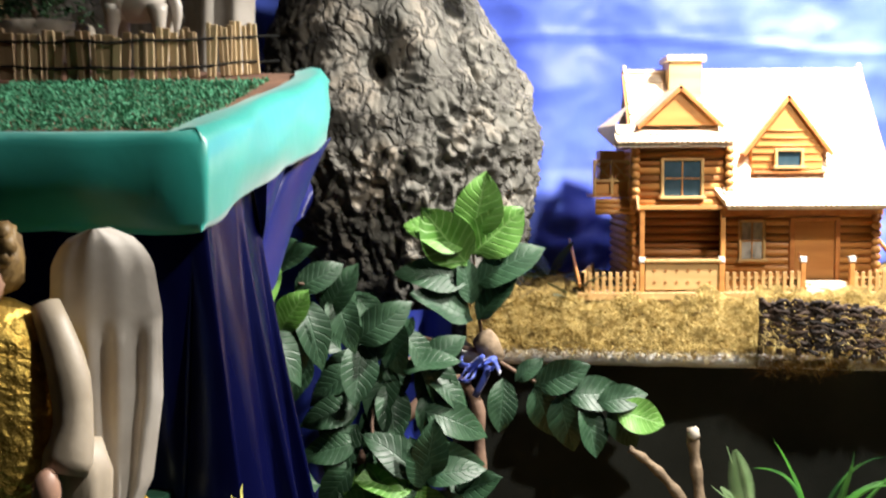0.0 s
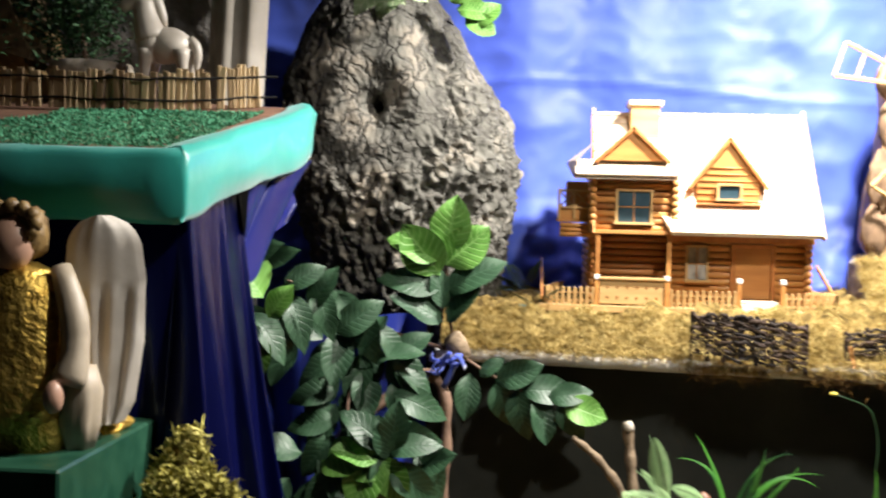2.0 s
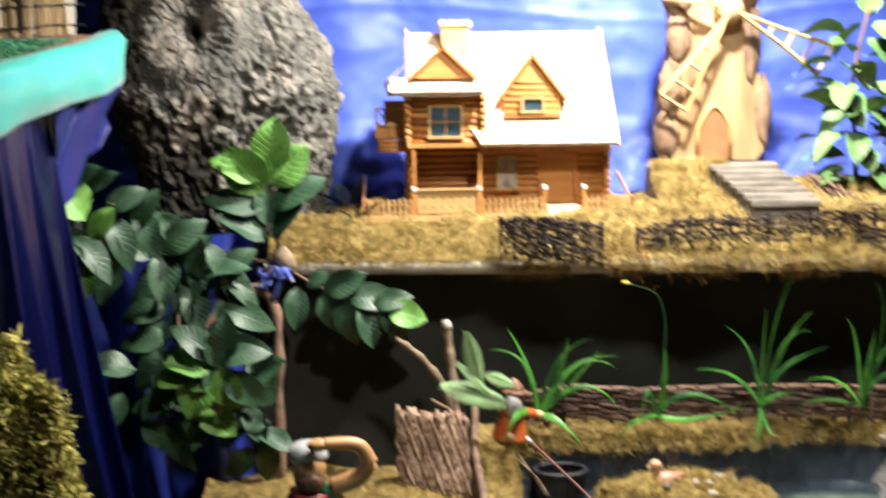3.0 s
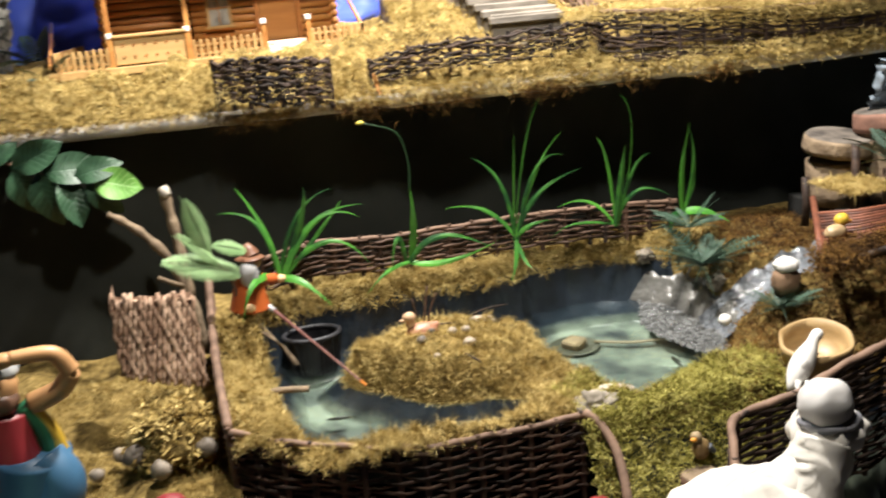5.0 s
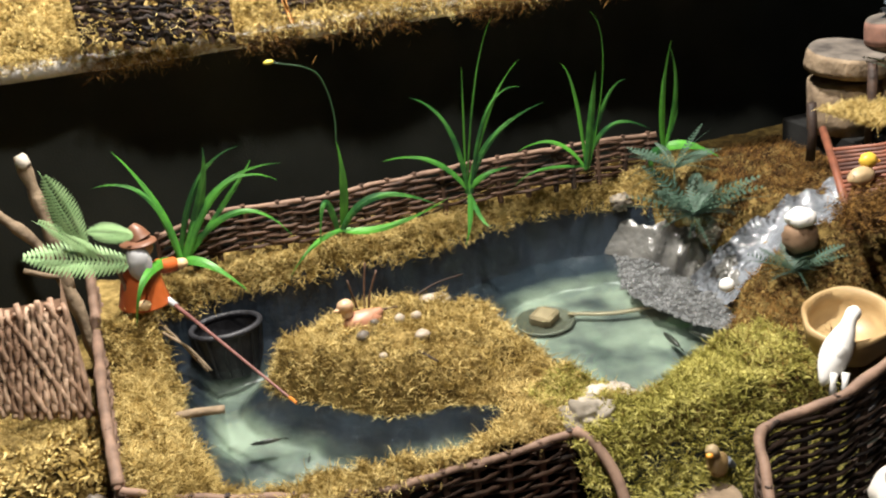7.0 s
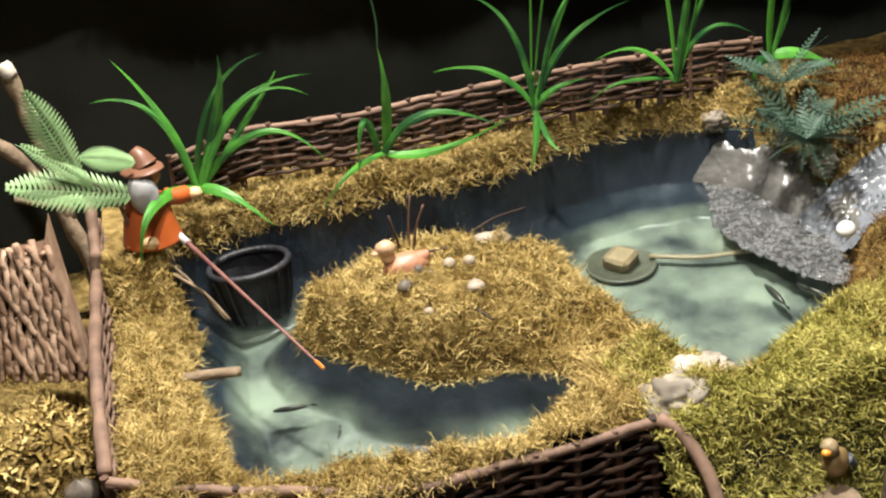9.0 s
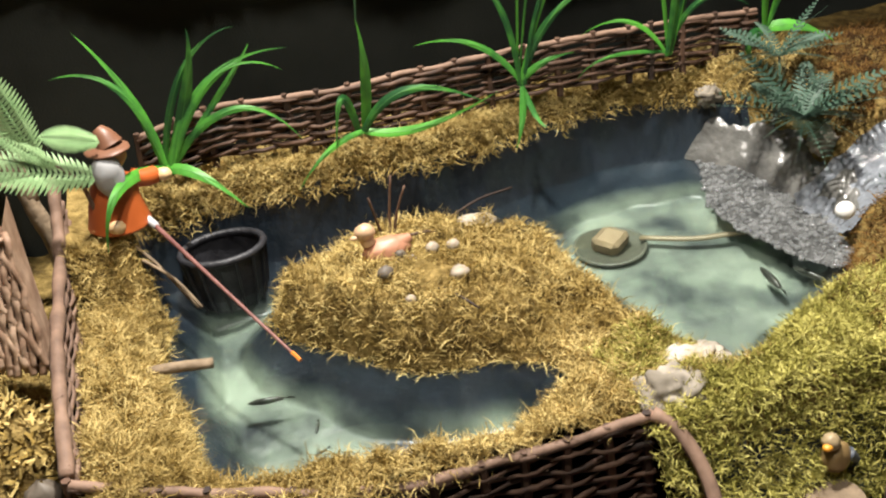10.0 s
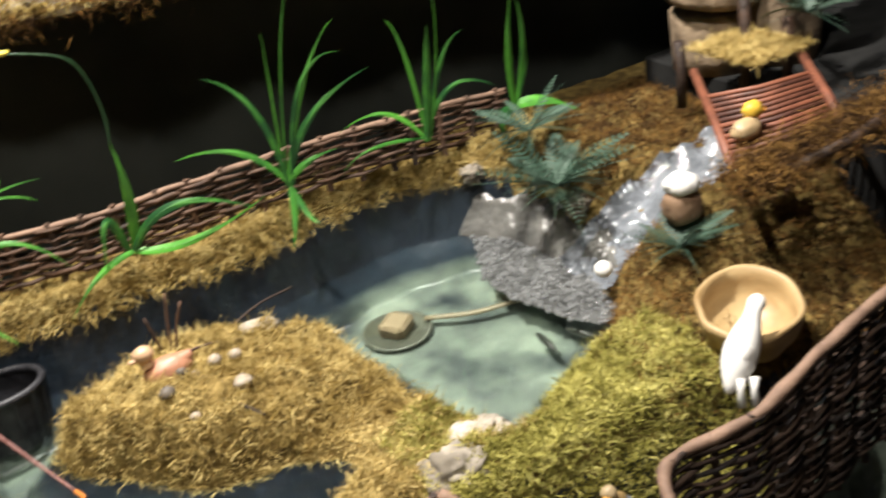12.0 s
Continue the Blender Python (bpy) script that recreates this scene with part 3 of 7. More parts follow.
def wattle(name, label, top, height, rows, gap, material, rng, rim=None, thick=0.0032, group="", mess=1.0):
    """A woven fence: posts, and withies that pass before and behind them. top: the line of its upper edge."""
    ob = thing(name, label, "fence", group)
    line = spline(top, 60)
    run = [0.0]
    for a, b in zip(line, line[1:]):
        run.append(run[-1] + (b - a).length)
    n = max(2, round(run[-1] / gap))
    for k in range(n + 1):
        s = run[-1] * k / n
        i = min(max(0, int(np.searchsorted(run, s)) - 1), 59)
        p = line[i]
        g = Geo().tube([p + Vector((0, 0, 0.006)), p - Vector((rng.uniform(-.004, .004), 0, height * 0.5)), p - Vector((0, 0, height + 0.01))], [thick * 1.2, thick * 1.5, thick * 1.3], 6)
        part("post", g, material, ob)
    for r in range(rows):
        pts, rad = [], []
        sign = 1 if r % 2 else -1
        for i, p in enumerate(line):
            d = (line[min(i + 1, 60)] - line[max(i - 1, 0)])
            side = Vector((-d.y, d.x, 0)).normalized()
            w = math.cos(run[i] / run[-1] * n * math.pi) * sign
            z = height * (r + 0.5) / rows + mess * (rng.uniform(-0.002, 0.002) + 0.0055 * noise.noise(Vector((i * 0.15, r * 3.1, height * 50))))
            pts.append(p + side * w * thick * 1.15 - Vector((0, 0, z)))
            rad.append(thick * (0.8 + 0.6 * noise.noise(Vector((i * 0.2, r * 1.7, 4)))))
        part("withy", Geo().tube(pts, rad, 5), material, ob, smooth=True)
    if rim:
        g = Geo().tube([p + Vector((0, 0, 0.004 * noise.noise(Vector((i * 0.3, 0, 2))))) for i, p in enumerate(line)], [rim * (1 + 0.3 * noise.noise(Vector((i * 0.25, 7, 0)))) for i in range(61)], 8)
        part("rim", g, VINE, ob, "thick pale vine along the top", True)
    return ob


def blade_mesh(a, mid, b, width):
    """A long narrow leaf that rises from a, bends over mid and ends in a point at b."""
    n = 14
    ctrl = mid * 2 - (a + b) / 2
    me = bpy.data.meshes.new("blade")
    verts, faces, uvs = [], [], []
    for i in range(n + 1):
        u = i / n
        p = a * (1 - u) ** 2 + ctrl * 2 * u * (1 - u) + b * u * u
        along = ((ctrl - a) * (1 - u) + (b - ctrl) * u).normalized()
        side = along.cross(Vector((0.25, -0.85, 0.45 - 0.3 * u))).normalized()
        w = width * 0.5 * (0.55 + 0.45 * math.sin(math.pi * min(1, u * 1.2 + 0.1))) * (1 - u ** 3.2)
        keel = side.cross(along) * 0.16 * width * (1 - u)
        verts += [p - side * w, p + keel, p + side * w]
        uvs += [(u, 0), (u, 0.5), (u, 1)]
    for i in range(n):
        for j in range(2):
            k = i * 3 + j
            faces.append((k, k + 3, k + 4, k + 1))
    me.from_pydata(verts, [], faces)
    layer = me.uv_layers.new(name="UVMap")
    for p in me.polygons:
        for li in p.loop_indices:
            layer.data[li].uv = uvs[me.loops[li].vertex_index]
    me.polygons.foreach_set("use_smooth", [True] * len(me.polygons))
    me.materials.append(BLADE)
    return me


def grass_tuft(base, blades, seed):
    """blades: rows of the bend's and the tip's offset across and up, the width and the lean forward."""
    r = random.Random(seed)
    ob = thing("grass_plant", "green strap-leaved plastic grass plant in the moss", "grass plant", "grass plants behind the pond")
    root = Vector(base)
    for mx, mz, tx, tz, w, lean in blades:
        b = root + Vector((r.uniform(-.006, .006), r.uniform(-.006, .006), -0.012))
        sway = r.uniform(-0.012, 0.012)
        place("blade", blade_mesh(b, root + Vector((mx, lean * (0.6 if lean > -0.1 else 0.92) + sway * 0.5, mz)), root + Vector((tx, lean + sway, tz)), w * 1.2), ob, Matrix())
    return ob


def frond_geo(length, width, n=22, droop=0.3, fill=1.0):
    """A fern frond along +x: rachis and paired leaflets."""
    me = bpy.data.meshes.new("frond")
    verts, faces, uvs = [], [], []

    def quadstrip(p, d, ln, w):
        k = len(verts)
        s = Vector((-d.y, d.x, 0)).normalized()
        for f, ww in ((0, 0.5), (0.35, 1.0), (0.7, 0.7), (1.0, 0.08)):
            q = p + d * ln * f - Vector((0, 0, 0.25 * ln * f * f))
            verts.extend([q - s * w * ww * 0.5, q + s * w * ww * 0.5])
            uvs.extend([(f, 0.1), (f, 0.9)])
        for i in range(3):
            faces.append((k + 2 * i, k + 2 * i + 2, k + 2 * i + 3, k + 2 * i + 1))

    for i in range(n):
        u = (i + 0.6) / n
        p = Vector((length * u, 0, -droop * length * u * u))
        ln = width * 0.5 * (math.sin(math.pi * (u * 0.85 + 0.12)) ** 0.8)
        for s in (-1, 1):
            quadstrip(p, Vector((0.45, s, 0.1)).normalized(), ln, length / n * (0.92 if n > 20 else 0.66) * fill)
    quadstrip(Vector((0, 0, 0.0005)), Vector((1, 0, -droop * 0.8)).normalized(), length, 0.0035)
    me.from_pydata(verts, [], faces)
    layer = me.uv_layers.new(name="UVMap")
    for p in me.polygons:
        for li in p.loop_indices:
            layer.data[li].uv = uvs[me.loops[li].vertex_index]
    me.materials.append(FERN)
    return me


def fern(base, n, length, width, seed, material=None, spread=1.0, label="grey-green fern with feathery fronds"):
    r = random.Random(seed)
    ob = thing("fern", label, "fern", at=Matrix.Translation(base))
    meshes = [frond_geo(length * f, width * f * 0.85, 14, droop=d) for f, d in ((1, 0.35), (0.8, 0.15), (0.65, 0.5))]
    if material:
        for me in meshes:
            me.materials[0] = material
    for k in range(n):
        a = 2 * math.pi * k / n + r.uniform(-0.4, 0.4)
        d = Vector((math.cos(a) * spread, math.sin(a) * spread, r.uniform(0.25, 1.3)))
        place("frond", meshes[k % 3], ob, aim((0, 0, 0.004), d, roll=r.uniform(-20, 20)))
    return ob


# ---- the model house on the shelf ----
def house():
    ob = thing("model_house", "pale varnished wooden model log house with shingled roof and porch", "model house")
    base, rng2 = 1.40, random.Random(11)

    def bx(name, lo, hi, m, parent=ob, label="", ch=0.001):
        c = [(p + q) / 2 for p, q in zip(lo, hi)]
        return part(name, Geo().box(c, [q - p for p, q in zip(lo, hi)], ch=ch), m, parent, label)

    log_cache = {}

    def log(x0, x1, y, z, m, r=0.0088):
        key = (round(x1 - x0, 4), m.name)
        if key not in log_cache:
            g = Geo().tube([((x0 - x1) / 2, 0, 0), (0, 0, 0), ((x1 - x0) / 2, 0, 0)], r, 8)
            log_cache[key] = part("log", g, m, ob, smooth=True)
            o = log_cache[key]
        else:
            o = new("log", log_cache[key].data)
            o.parent = ob
        o.matrix_basis = Matrix.Translation(((x0 + x1) / 2 + rng2.uniform(-.001, .001), y, z))

    bx("base_board", (0.34, 2.185, base - 0.012), (1.04, 2.56, base + 0.004), PINE_PALE)
    # main wall and bay, course by course
    for k in range(11):
        z = base + 0.014 + k * 0.0165
        log(0.655, 0.985, 2.262, z, PINE)
        log(0.455, 0.66, 2.285, z, PINE_DARK_SHADE)
    for k in range(8):
        z = 1.589 + k * 0.0165
        log(0.452, 0.658, 2.208, z, PINE_DARK_SHADE if k % 2 else PINE)
    for x in (0.460, 0.652):
        for k in range(8):
            z = 1.597 + k * 0.0165
            part("log_end", Geo().tube([(x, 2.19, z), (x, 2.21, z), (x, 2.40, z)], 0.0088, 8), PINE, ob, smooth=True)
    for x in (0.462, 0.978):
        for k in range(11):
            z = base + 0.022 + k * 0.0165
            part("log_end", Geo().tube([(x, 2.245, z), (x, 2.4, z), (x, 2.52, z)], 0.0088, 8), PINE, ob, smooth=True)
    bx("inner_wall", (0.47, 2.297, base), (0.975, 2.53, 1.585), PINE_DARK_SHADE)
    bx("bay_wall", (0.465, 2.212, 1.582), (0.648, 2.45, 1.72), PINE_DARK_SHADE)
    bx("bay_floor", (0.455, 2.19, 1.575), (0.655, 2.28, 1.584), PINE)
    # porch
    for x in (0.474, 0.641):
        bx("porch_post", (x - 0.005, 2.193, base), (x + 0.005, 2.203, 1.578), PINE)
    panel = bx("porch_panel", (0.481, 2.194, 1.408), (0.634, 2.200, 1.466), PINE_PALE)
    # flat dark diamonds on the panel draw the shade of its holes
    for i in range(6):
        for j in range(2):
            cx, cz = 0.500 + i * 0.023, 1.424 + j * 0.025
            part("cut_hole", Geo().box((cx, 2.1935, cz), (0.0052, 0.0012, 0.0052), Matrix.Rotation(radians(45), 3, "Y"), 0.0002), PINE_DARK_SHADE, panel, "dark diamond painted for a carved hole")
    bx("porch_rail", (0.478, 2.188, 1.466), (0.638, 2.206, 1.472), PINE_PALE)
    # windows, door
    def window(x0, x1, z0, z1, y, pane, bars=1):
        w = bx("window", (x0, y - 0.001, z0), (x1, y + 0.004, z1), pane)
        t = 0.006
        bx("frame", (x0 - t, y - 0.006, z0 - t), (x0, y + 0.003, z1 + t), PINE_PALE, w)
        bx("frame", (x1, y - 0.006, z0 - t), (x1 + t, y + 0.003, z1 + t), PINE_PALE, w)
        bx("frame", (x0, y - 0.006, z1), (x1, y + 0.003, z1 + t), PINE_PALE, w)
        bx("sill", (x0 - 0.01, y - 0.012, z0 - t), (x1 + 0.01, y + 0.003, z0), PINE_PALE, w)
        if bars:
            bx("bar", ((x0 + x1) / 2 - 0.0012, y - 0.004, z0), ((x0 + x1) / 2 + 0.0012, y - 0.0015, z1), PINE, w)
            bx("bar", (x0, y - 0.0035, (z0 + z1) / 2 - 0.0012), (x1, y - 0.0014, (z0 + z1) / 2 + 0.0012), PINE, w)

    window(0.518, 0.594, 1.603, 1.676, 2.198, PANE)
    window(0.694, 0.738, 1.468, 1.546, 2.252, LACE, 1)
    door = bx("door", (0.806, 2.250, 1.424), (0.890, 2.256, 1.546), PINE)
    for x in (0.800, 0.896):
        bx("door_frame", (x - 0.005, 2.246, 1.415), (x + 0.005, 2.256, 1.552), TRIM, door)
    bx("door_frame", (0.795, 2.2455, 1.547), (0.901, 2.256, 1.556), TRIM, door)
    part("door_knob", Geo().blob((0.815, 2.247, 1.48), (0.0025, 0.0025, 0.0025), 0, rings=5, seg=8), TRIM, door, smooth=True)
    for k in range(3):
        bx("step", (0.812, 2.176 + k * 0.012, base + k * 0.008), (0.900, 2.20 + k * 0.016, base + 0.008 + k * 0.008), SHINGLE)
    bx("lintel", (0.655, 2.246, 1.560), (0.99, 2.262, 1.574), TRIM)
    # main roof: shingle courses
    def course(x0, x1, y, z, dy, dz, tooth, name="shingle_course", th=0.004):
        n = max(3, int((x1 - x0) / tooth))
        g = Geo()
        L = math.hypot(dy, dz)
        up = Vector((0, dy, dz)) / L
        nrm = Vector((0, -dz, dy)) / L
        o = Vector((0, y, z))
        cols = n * 4
        low, top = [], []
        for i in range(cols + 1):
            x = x0 + (x1 - x0) * i / cols
            s = abs(math.sin(math.pi * i / 4)) * tooth * 0.35
            low.append(o - up * s + Vector((x, 0, 0)) + nrm * th)
            top.append(o + up * L * 1.08 + Vector((x, 0, 0)) + nrm * 0.0008)
        back = [p - nrm * th * 0.95 for p in low]
        g.add(back + low + top, [(i, i + 1, cols + 2 + i, cols + 1 + i) for i in range(cols)] + [(cols + 1 + i, cols + 2 + i, 2 * cols + 3 + i, 2 * cols + 2 + i) for i in range(cols)])
        return part(name, g, SHINGLE, ob)

    ry, rz, ey, ez = 2.397, 1.876, 2.172, 1.583
    part("roof", Geo().add([(0.645, ey, ez), (0.988, ey, ez), (0.988, ry, rz), (0.468, ry, rz), (0.468, 2.60, 1.612), (0.988, 2.60, 1.612),
                            (0.645, ey + .004, ez - .008), (0.988, ey + .004, ez - .008), (0.988, ry, rz - .012), (0.468, ry, rz - .012), (0.468, 2.60, 1.60), (0.988, 2.60, 1.60)],
                           [(0, 1, 2, 3), (3, 2, 5, 4), (7, 6, 9, 8), (8, 9, 10, 11), (0, 6, 7, 1), (4, 5, 11, 10), (1, 7, 8, 2), (2, 8, 11, 5), (0, 3, 9, 6), (3, 4, 10, 9)]), SHINGLE, ob)
    nrow = 12
    for k in range(nrow):
        f0, f1 = k / nrow, (k + 1) / nrow
        course(0.640 if f0 < 0.42 else 0.466, 0.990, ey + (ry - ey) * f0, ez + (rz - ez) * f0, (ry - ey) / nrow, (rz - ez) / nrow, 0.0105)
    bx("ridge_cap", (0.462, ry - 0.008, rz - 0.002), (0.992, ry + 0.008, rz + 0.006), SHINGLE)
    for x in (0.466, 0.988):
        bx("finial", (x - 0.004, ry - 0.005, rz), (x + 0.004, ry + 0.005, rz + 0.016), SHINGLE)
    for x in (0.462, 0.992):
        part("barge_board", Geo().add([(x - .002, ey - .004, ez - .006), (x + .002, ey - .004, ez - .006), (x + .002, ry, rz + .004), (x - .002, ry, rz + .004),
                                       (x - .002, ey + .01, ez - .012), (x + .002, ey + .01, ez - .012), (x + .002, ry, rz - .014), (x - .002, ry, rz - .014)],
                                      [(0, 1, 2, 3), (5, 4, 7, 6), (0, 3, 7, 4), (1, 5, 6, 2), (0, 4, 5, 1)]), PINE, ob)
    # bay roof with its gable
    course(0.415, 0.655, 2.160, 1.712, 0.030, 0.018, 0.0105)
    course(0.420, 0.650, 2.187, 1.729, 0.030, 0.018, 0.0105)
    part("bay_roof", Geo().add([(0.412, 2.165, 1.709), (0.656, 2.165, 1.709), (0.645, 2.235, 1.752), (0.425, 2.235, 1.752), (0.402, 2.36, 1.752), (0.412, 2.165, 1.703), (0.656, 2.165, 1.703), (0.402, 2.36, 1.744), (0.466, 2.33, 1.80)],
                               [(0, 1, 2, 3), (0, 3, 8, 4), (1, 0, 5, 6), (0, 4, 7, 5), (6, 5, 7, 2)]), SHINGLE, ob)

    def gable(xc, half, z0, z1, y, yb, wall_z0=None, wall_half=None):
        wz, wh = (wall_z0, wall_half) if wall_z0 else (z0 + 0.002, half - 0.01)
        g = Geo().add([(xc - wh, y + 0.006, wz), (xc + wh, y + 0.006, wz), (xc + wh, y + 0.006, z0 + (half - wh) / half * (z1 - z0)), (xc, y + 0.006, z1 - 0.004), (xc - wh, y + 0.006, z0 + (half - wh) / half * (z1 - z0)),
                       (xc - wh, yb, wz), (xc + wh, yb, wz), (xc + wh, yb, z0 + (half - wh) / half * (z1 - z0)), (xc, yb, z1 - 0.004), (xc - wh, yb, z0 + (half - wh) / half * (z1 - z0))],
                      [(0, 1, 2, 3, 4), (1, 6, 7, 2), (5, 0, 4, 9), (6, 5, 9, 8, 7)])
        d = part("gable_wall", g, PINE, ob)
        for s in (-1, 1):
            slope = Vector((s * half, 0, z0 - z1))
            mid = Vector((xc, 0, z1)) + slope * 0.5
            ang = math.atan2(slope.z, slope.x)
            rot = Matrix.Rotation(-ang, 3, "Y")
            part("gable_roof", Geo().box((mid.x, (y + yb) / 2, mid.z + 0.003), (slope.length + 0.004, yb - y, 0.004), rot, 0.0008), SHINGLE, d)
            part("gable_trim", Geo().box((mid.x, y - 0.001, mid.z), (slope.length + 0.008, 0.004, 0.0085), rot, 0.0008), TRIM, d, "orange-brown trim board")
        return d

    gable(0.549, 0.084, 1.746, 1.824, 2.185, 2.36)
    d = gable(0.779, 0.089, 1.690, 1.806, 2.218, 2.345, 1.652, 0.073)
    for k in range(6):
        z = 1.660 + k * 0.0155
        hw = 0.071 if z < 1.70 else 0.071 * (1.80 - z) / 0.10
        part("log", Geo().tube([(0.779 - hw, 2.223, z), (0.779, 2.223, z), (0.779 + hw, 2.2245, z)], 0.0022, 6), PINE, d, smooth=True)
    window(0.755, 0.803, 1.664, 1.694, 2.214, PANE, 0)
    bx("dormer_sill", (0.703, 2.205, 1.648), (0.855, 2.222, 1.653), TRIM)
    ch = bx("chimney", (0.556, 2.345, 1.78), (0.628, 2.425, 1.895), PINE_PALE)
    bx("chimney_cap", (0.550, 2.338, 1.895), (0.636, 2.432, 1.908), SHINGLE, ch)
    # balcony at the side
    bal = bx("balcony", (0.378, 2.24, 1.600), (0.462, 2.36, 1.606), PINE)
    bx("balcony_panel", (0.380, 2.246, 1.606), (0.458, 2.252, 1.634), PINE, bal)
    bx("balcony_wall", (0.400, 2.30, 1.606), (0.462, 2.36, 1.70), PINE, bal)
    for z in (1.635, 1.676):
        bx("rail", (0.378, 2.24, z - 0.003), (0.460, 2.246, z + 0.003), PINE_PALE, bal)
    for x in (0.381, 0.418, 0.455):
        bx("rail_post", (x - 0.003, 2.2385, 1.606), (x + 0.003, 2.2455, 1.68), PINE_PALE, bal)
    for s in (-1, 1):
        for xm in (0.400, 0.437):
            part("brace", Geo().box((xm, 2.243, 1.655), (0.046, 0.003, 0.004), Matrix.Rotation(radians(48 * s), 3, "Y"), 0.0006), PINE_PALE, bal)
    for k in range(3):
        part("log", Geo().tube([(0.384, 2.243, 1.592 - k * 0.011), (0.42, 2.243, 1.592 - k * 0.011), (0.46, 2.243, 1.592 - k * 0.011)], 0.006, 7), PINE, bal, smooth=True)
    # picket fences with white-capped posts
    def picket(x0, x1, y=2.196, z0=1.402, z1=1.446, y1=None):
        fe = part("porch_fence", Geo().box(((x0 + x1) / 2, ((y1 or y) + y) / 2, z0 + 0.012), (math.hypot(x1 - x0, (y1 or y) - y), 0.003, 0.004), Matrix.Rotation(math.atan2((y1 or y) - y, x1 - x0), 3, "Z"), 0.0004), PINE_PALE, ob)
        part("rail", Geo().box(((x0 + x1) / 2, ((y1 or y) + y) / 2, z0 + 0.031), (math.hypot(x1 - x0, (y1 or y) - y), 0.003, 0.004), Matrix.Rotation(math.atan2((y1 or y) - y, x1 - x0), 3, "Z"), 0.0004), PINE_PALE, fe)
        n = max(2, int(math.hypot(x1 - x0, (y1 or y) - y) / 0.0135))
        for k in range(n + 1):
            f = k / n
            x, yy = x0 + (x1 - x0) * f, y + ((y1 or y) - y) * f
            part("picket", Geo().box((x, yy - 0.003, (z0 + z1) / 2 + rng2.uniform(-.001, .001)), (0.0075, 0.003, z1 - z0), None, 0.0006), PINE_PALE, fe)

    picket(0.352, 0.466)
    picket(0.650, 0.798)
    picket(0.915, 1.030)
    picket(1.030, 0.99, 2.196, y1=2.40)
    picket(0.352, 0.40, 2.196, y1=2.42)
    for x, y in ((0.474, 2.196), (0.638, 2.196), (0.806, 2.196), (0.907, 2.196)):
        p = bx("fence_post", (x - 0.005, y - 0.006, base), (x + 0.005, y + 0.004, 1.466), PINE)
        bx("post_cap", (x - 0.0065, y - 0.0075, 1.466), (x + 0.0065, y + 0.0055, 1.477), WHITE, p, "white square post cap")
    for s, x in ((-1, 0.345), (1, 1.036)):
        part("side_brace", Geo().box((x, 2.29, 1.46), (0.006, 0.22, 0.010), Matrix.Rotation(radians(22), 3, "X"), 0.001), PINE, ob)


house()


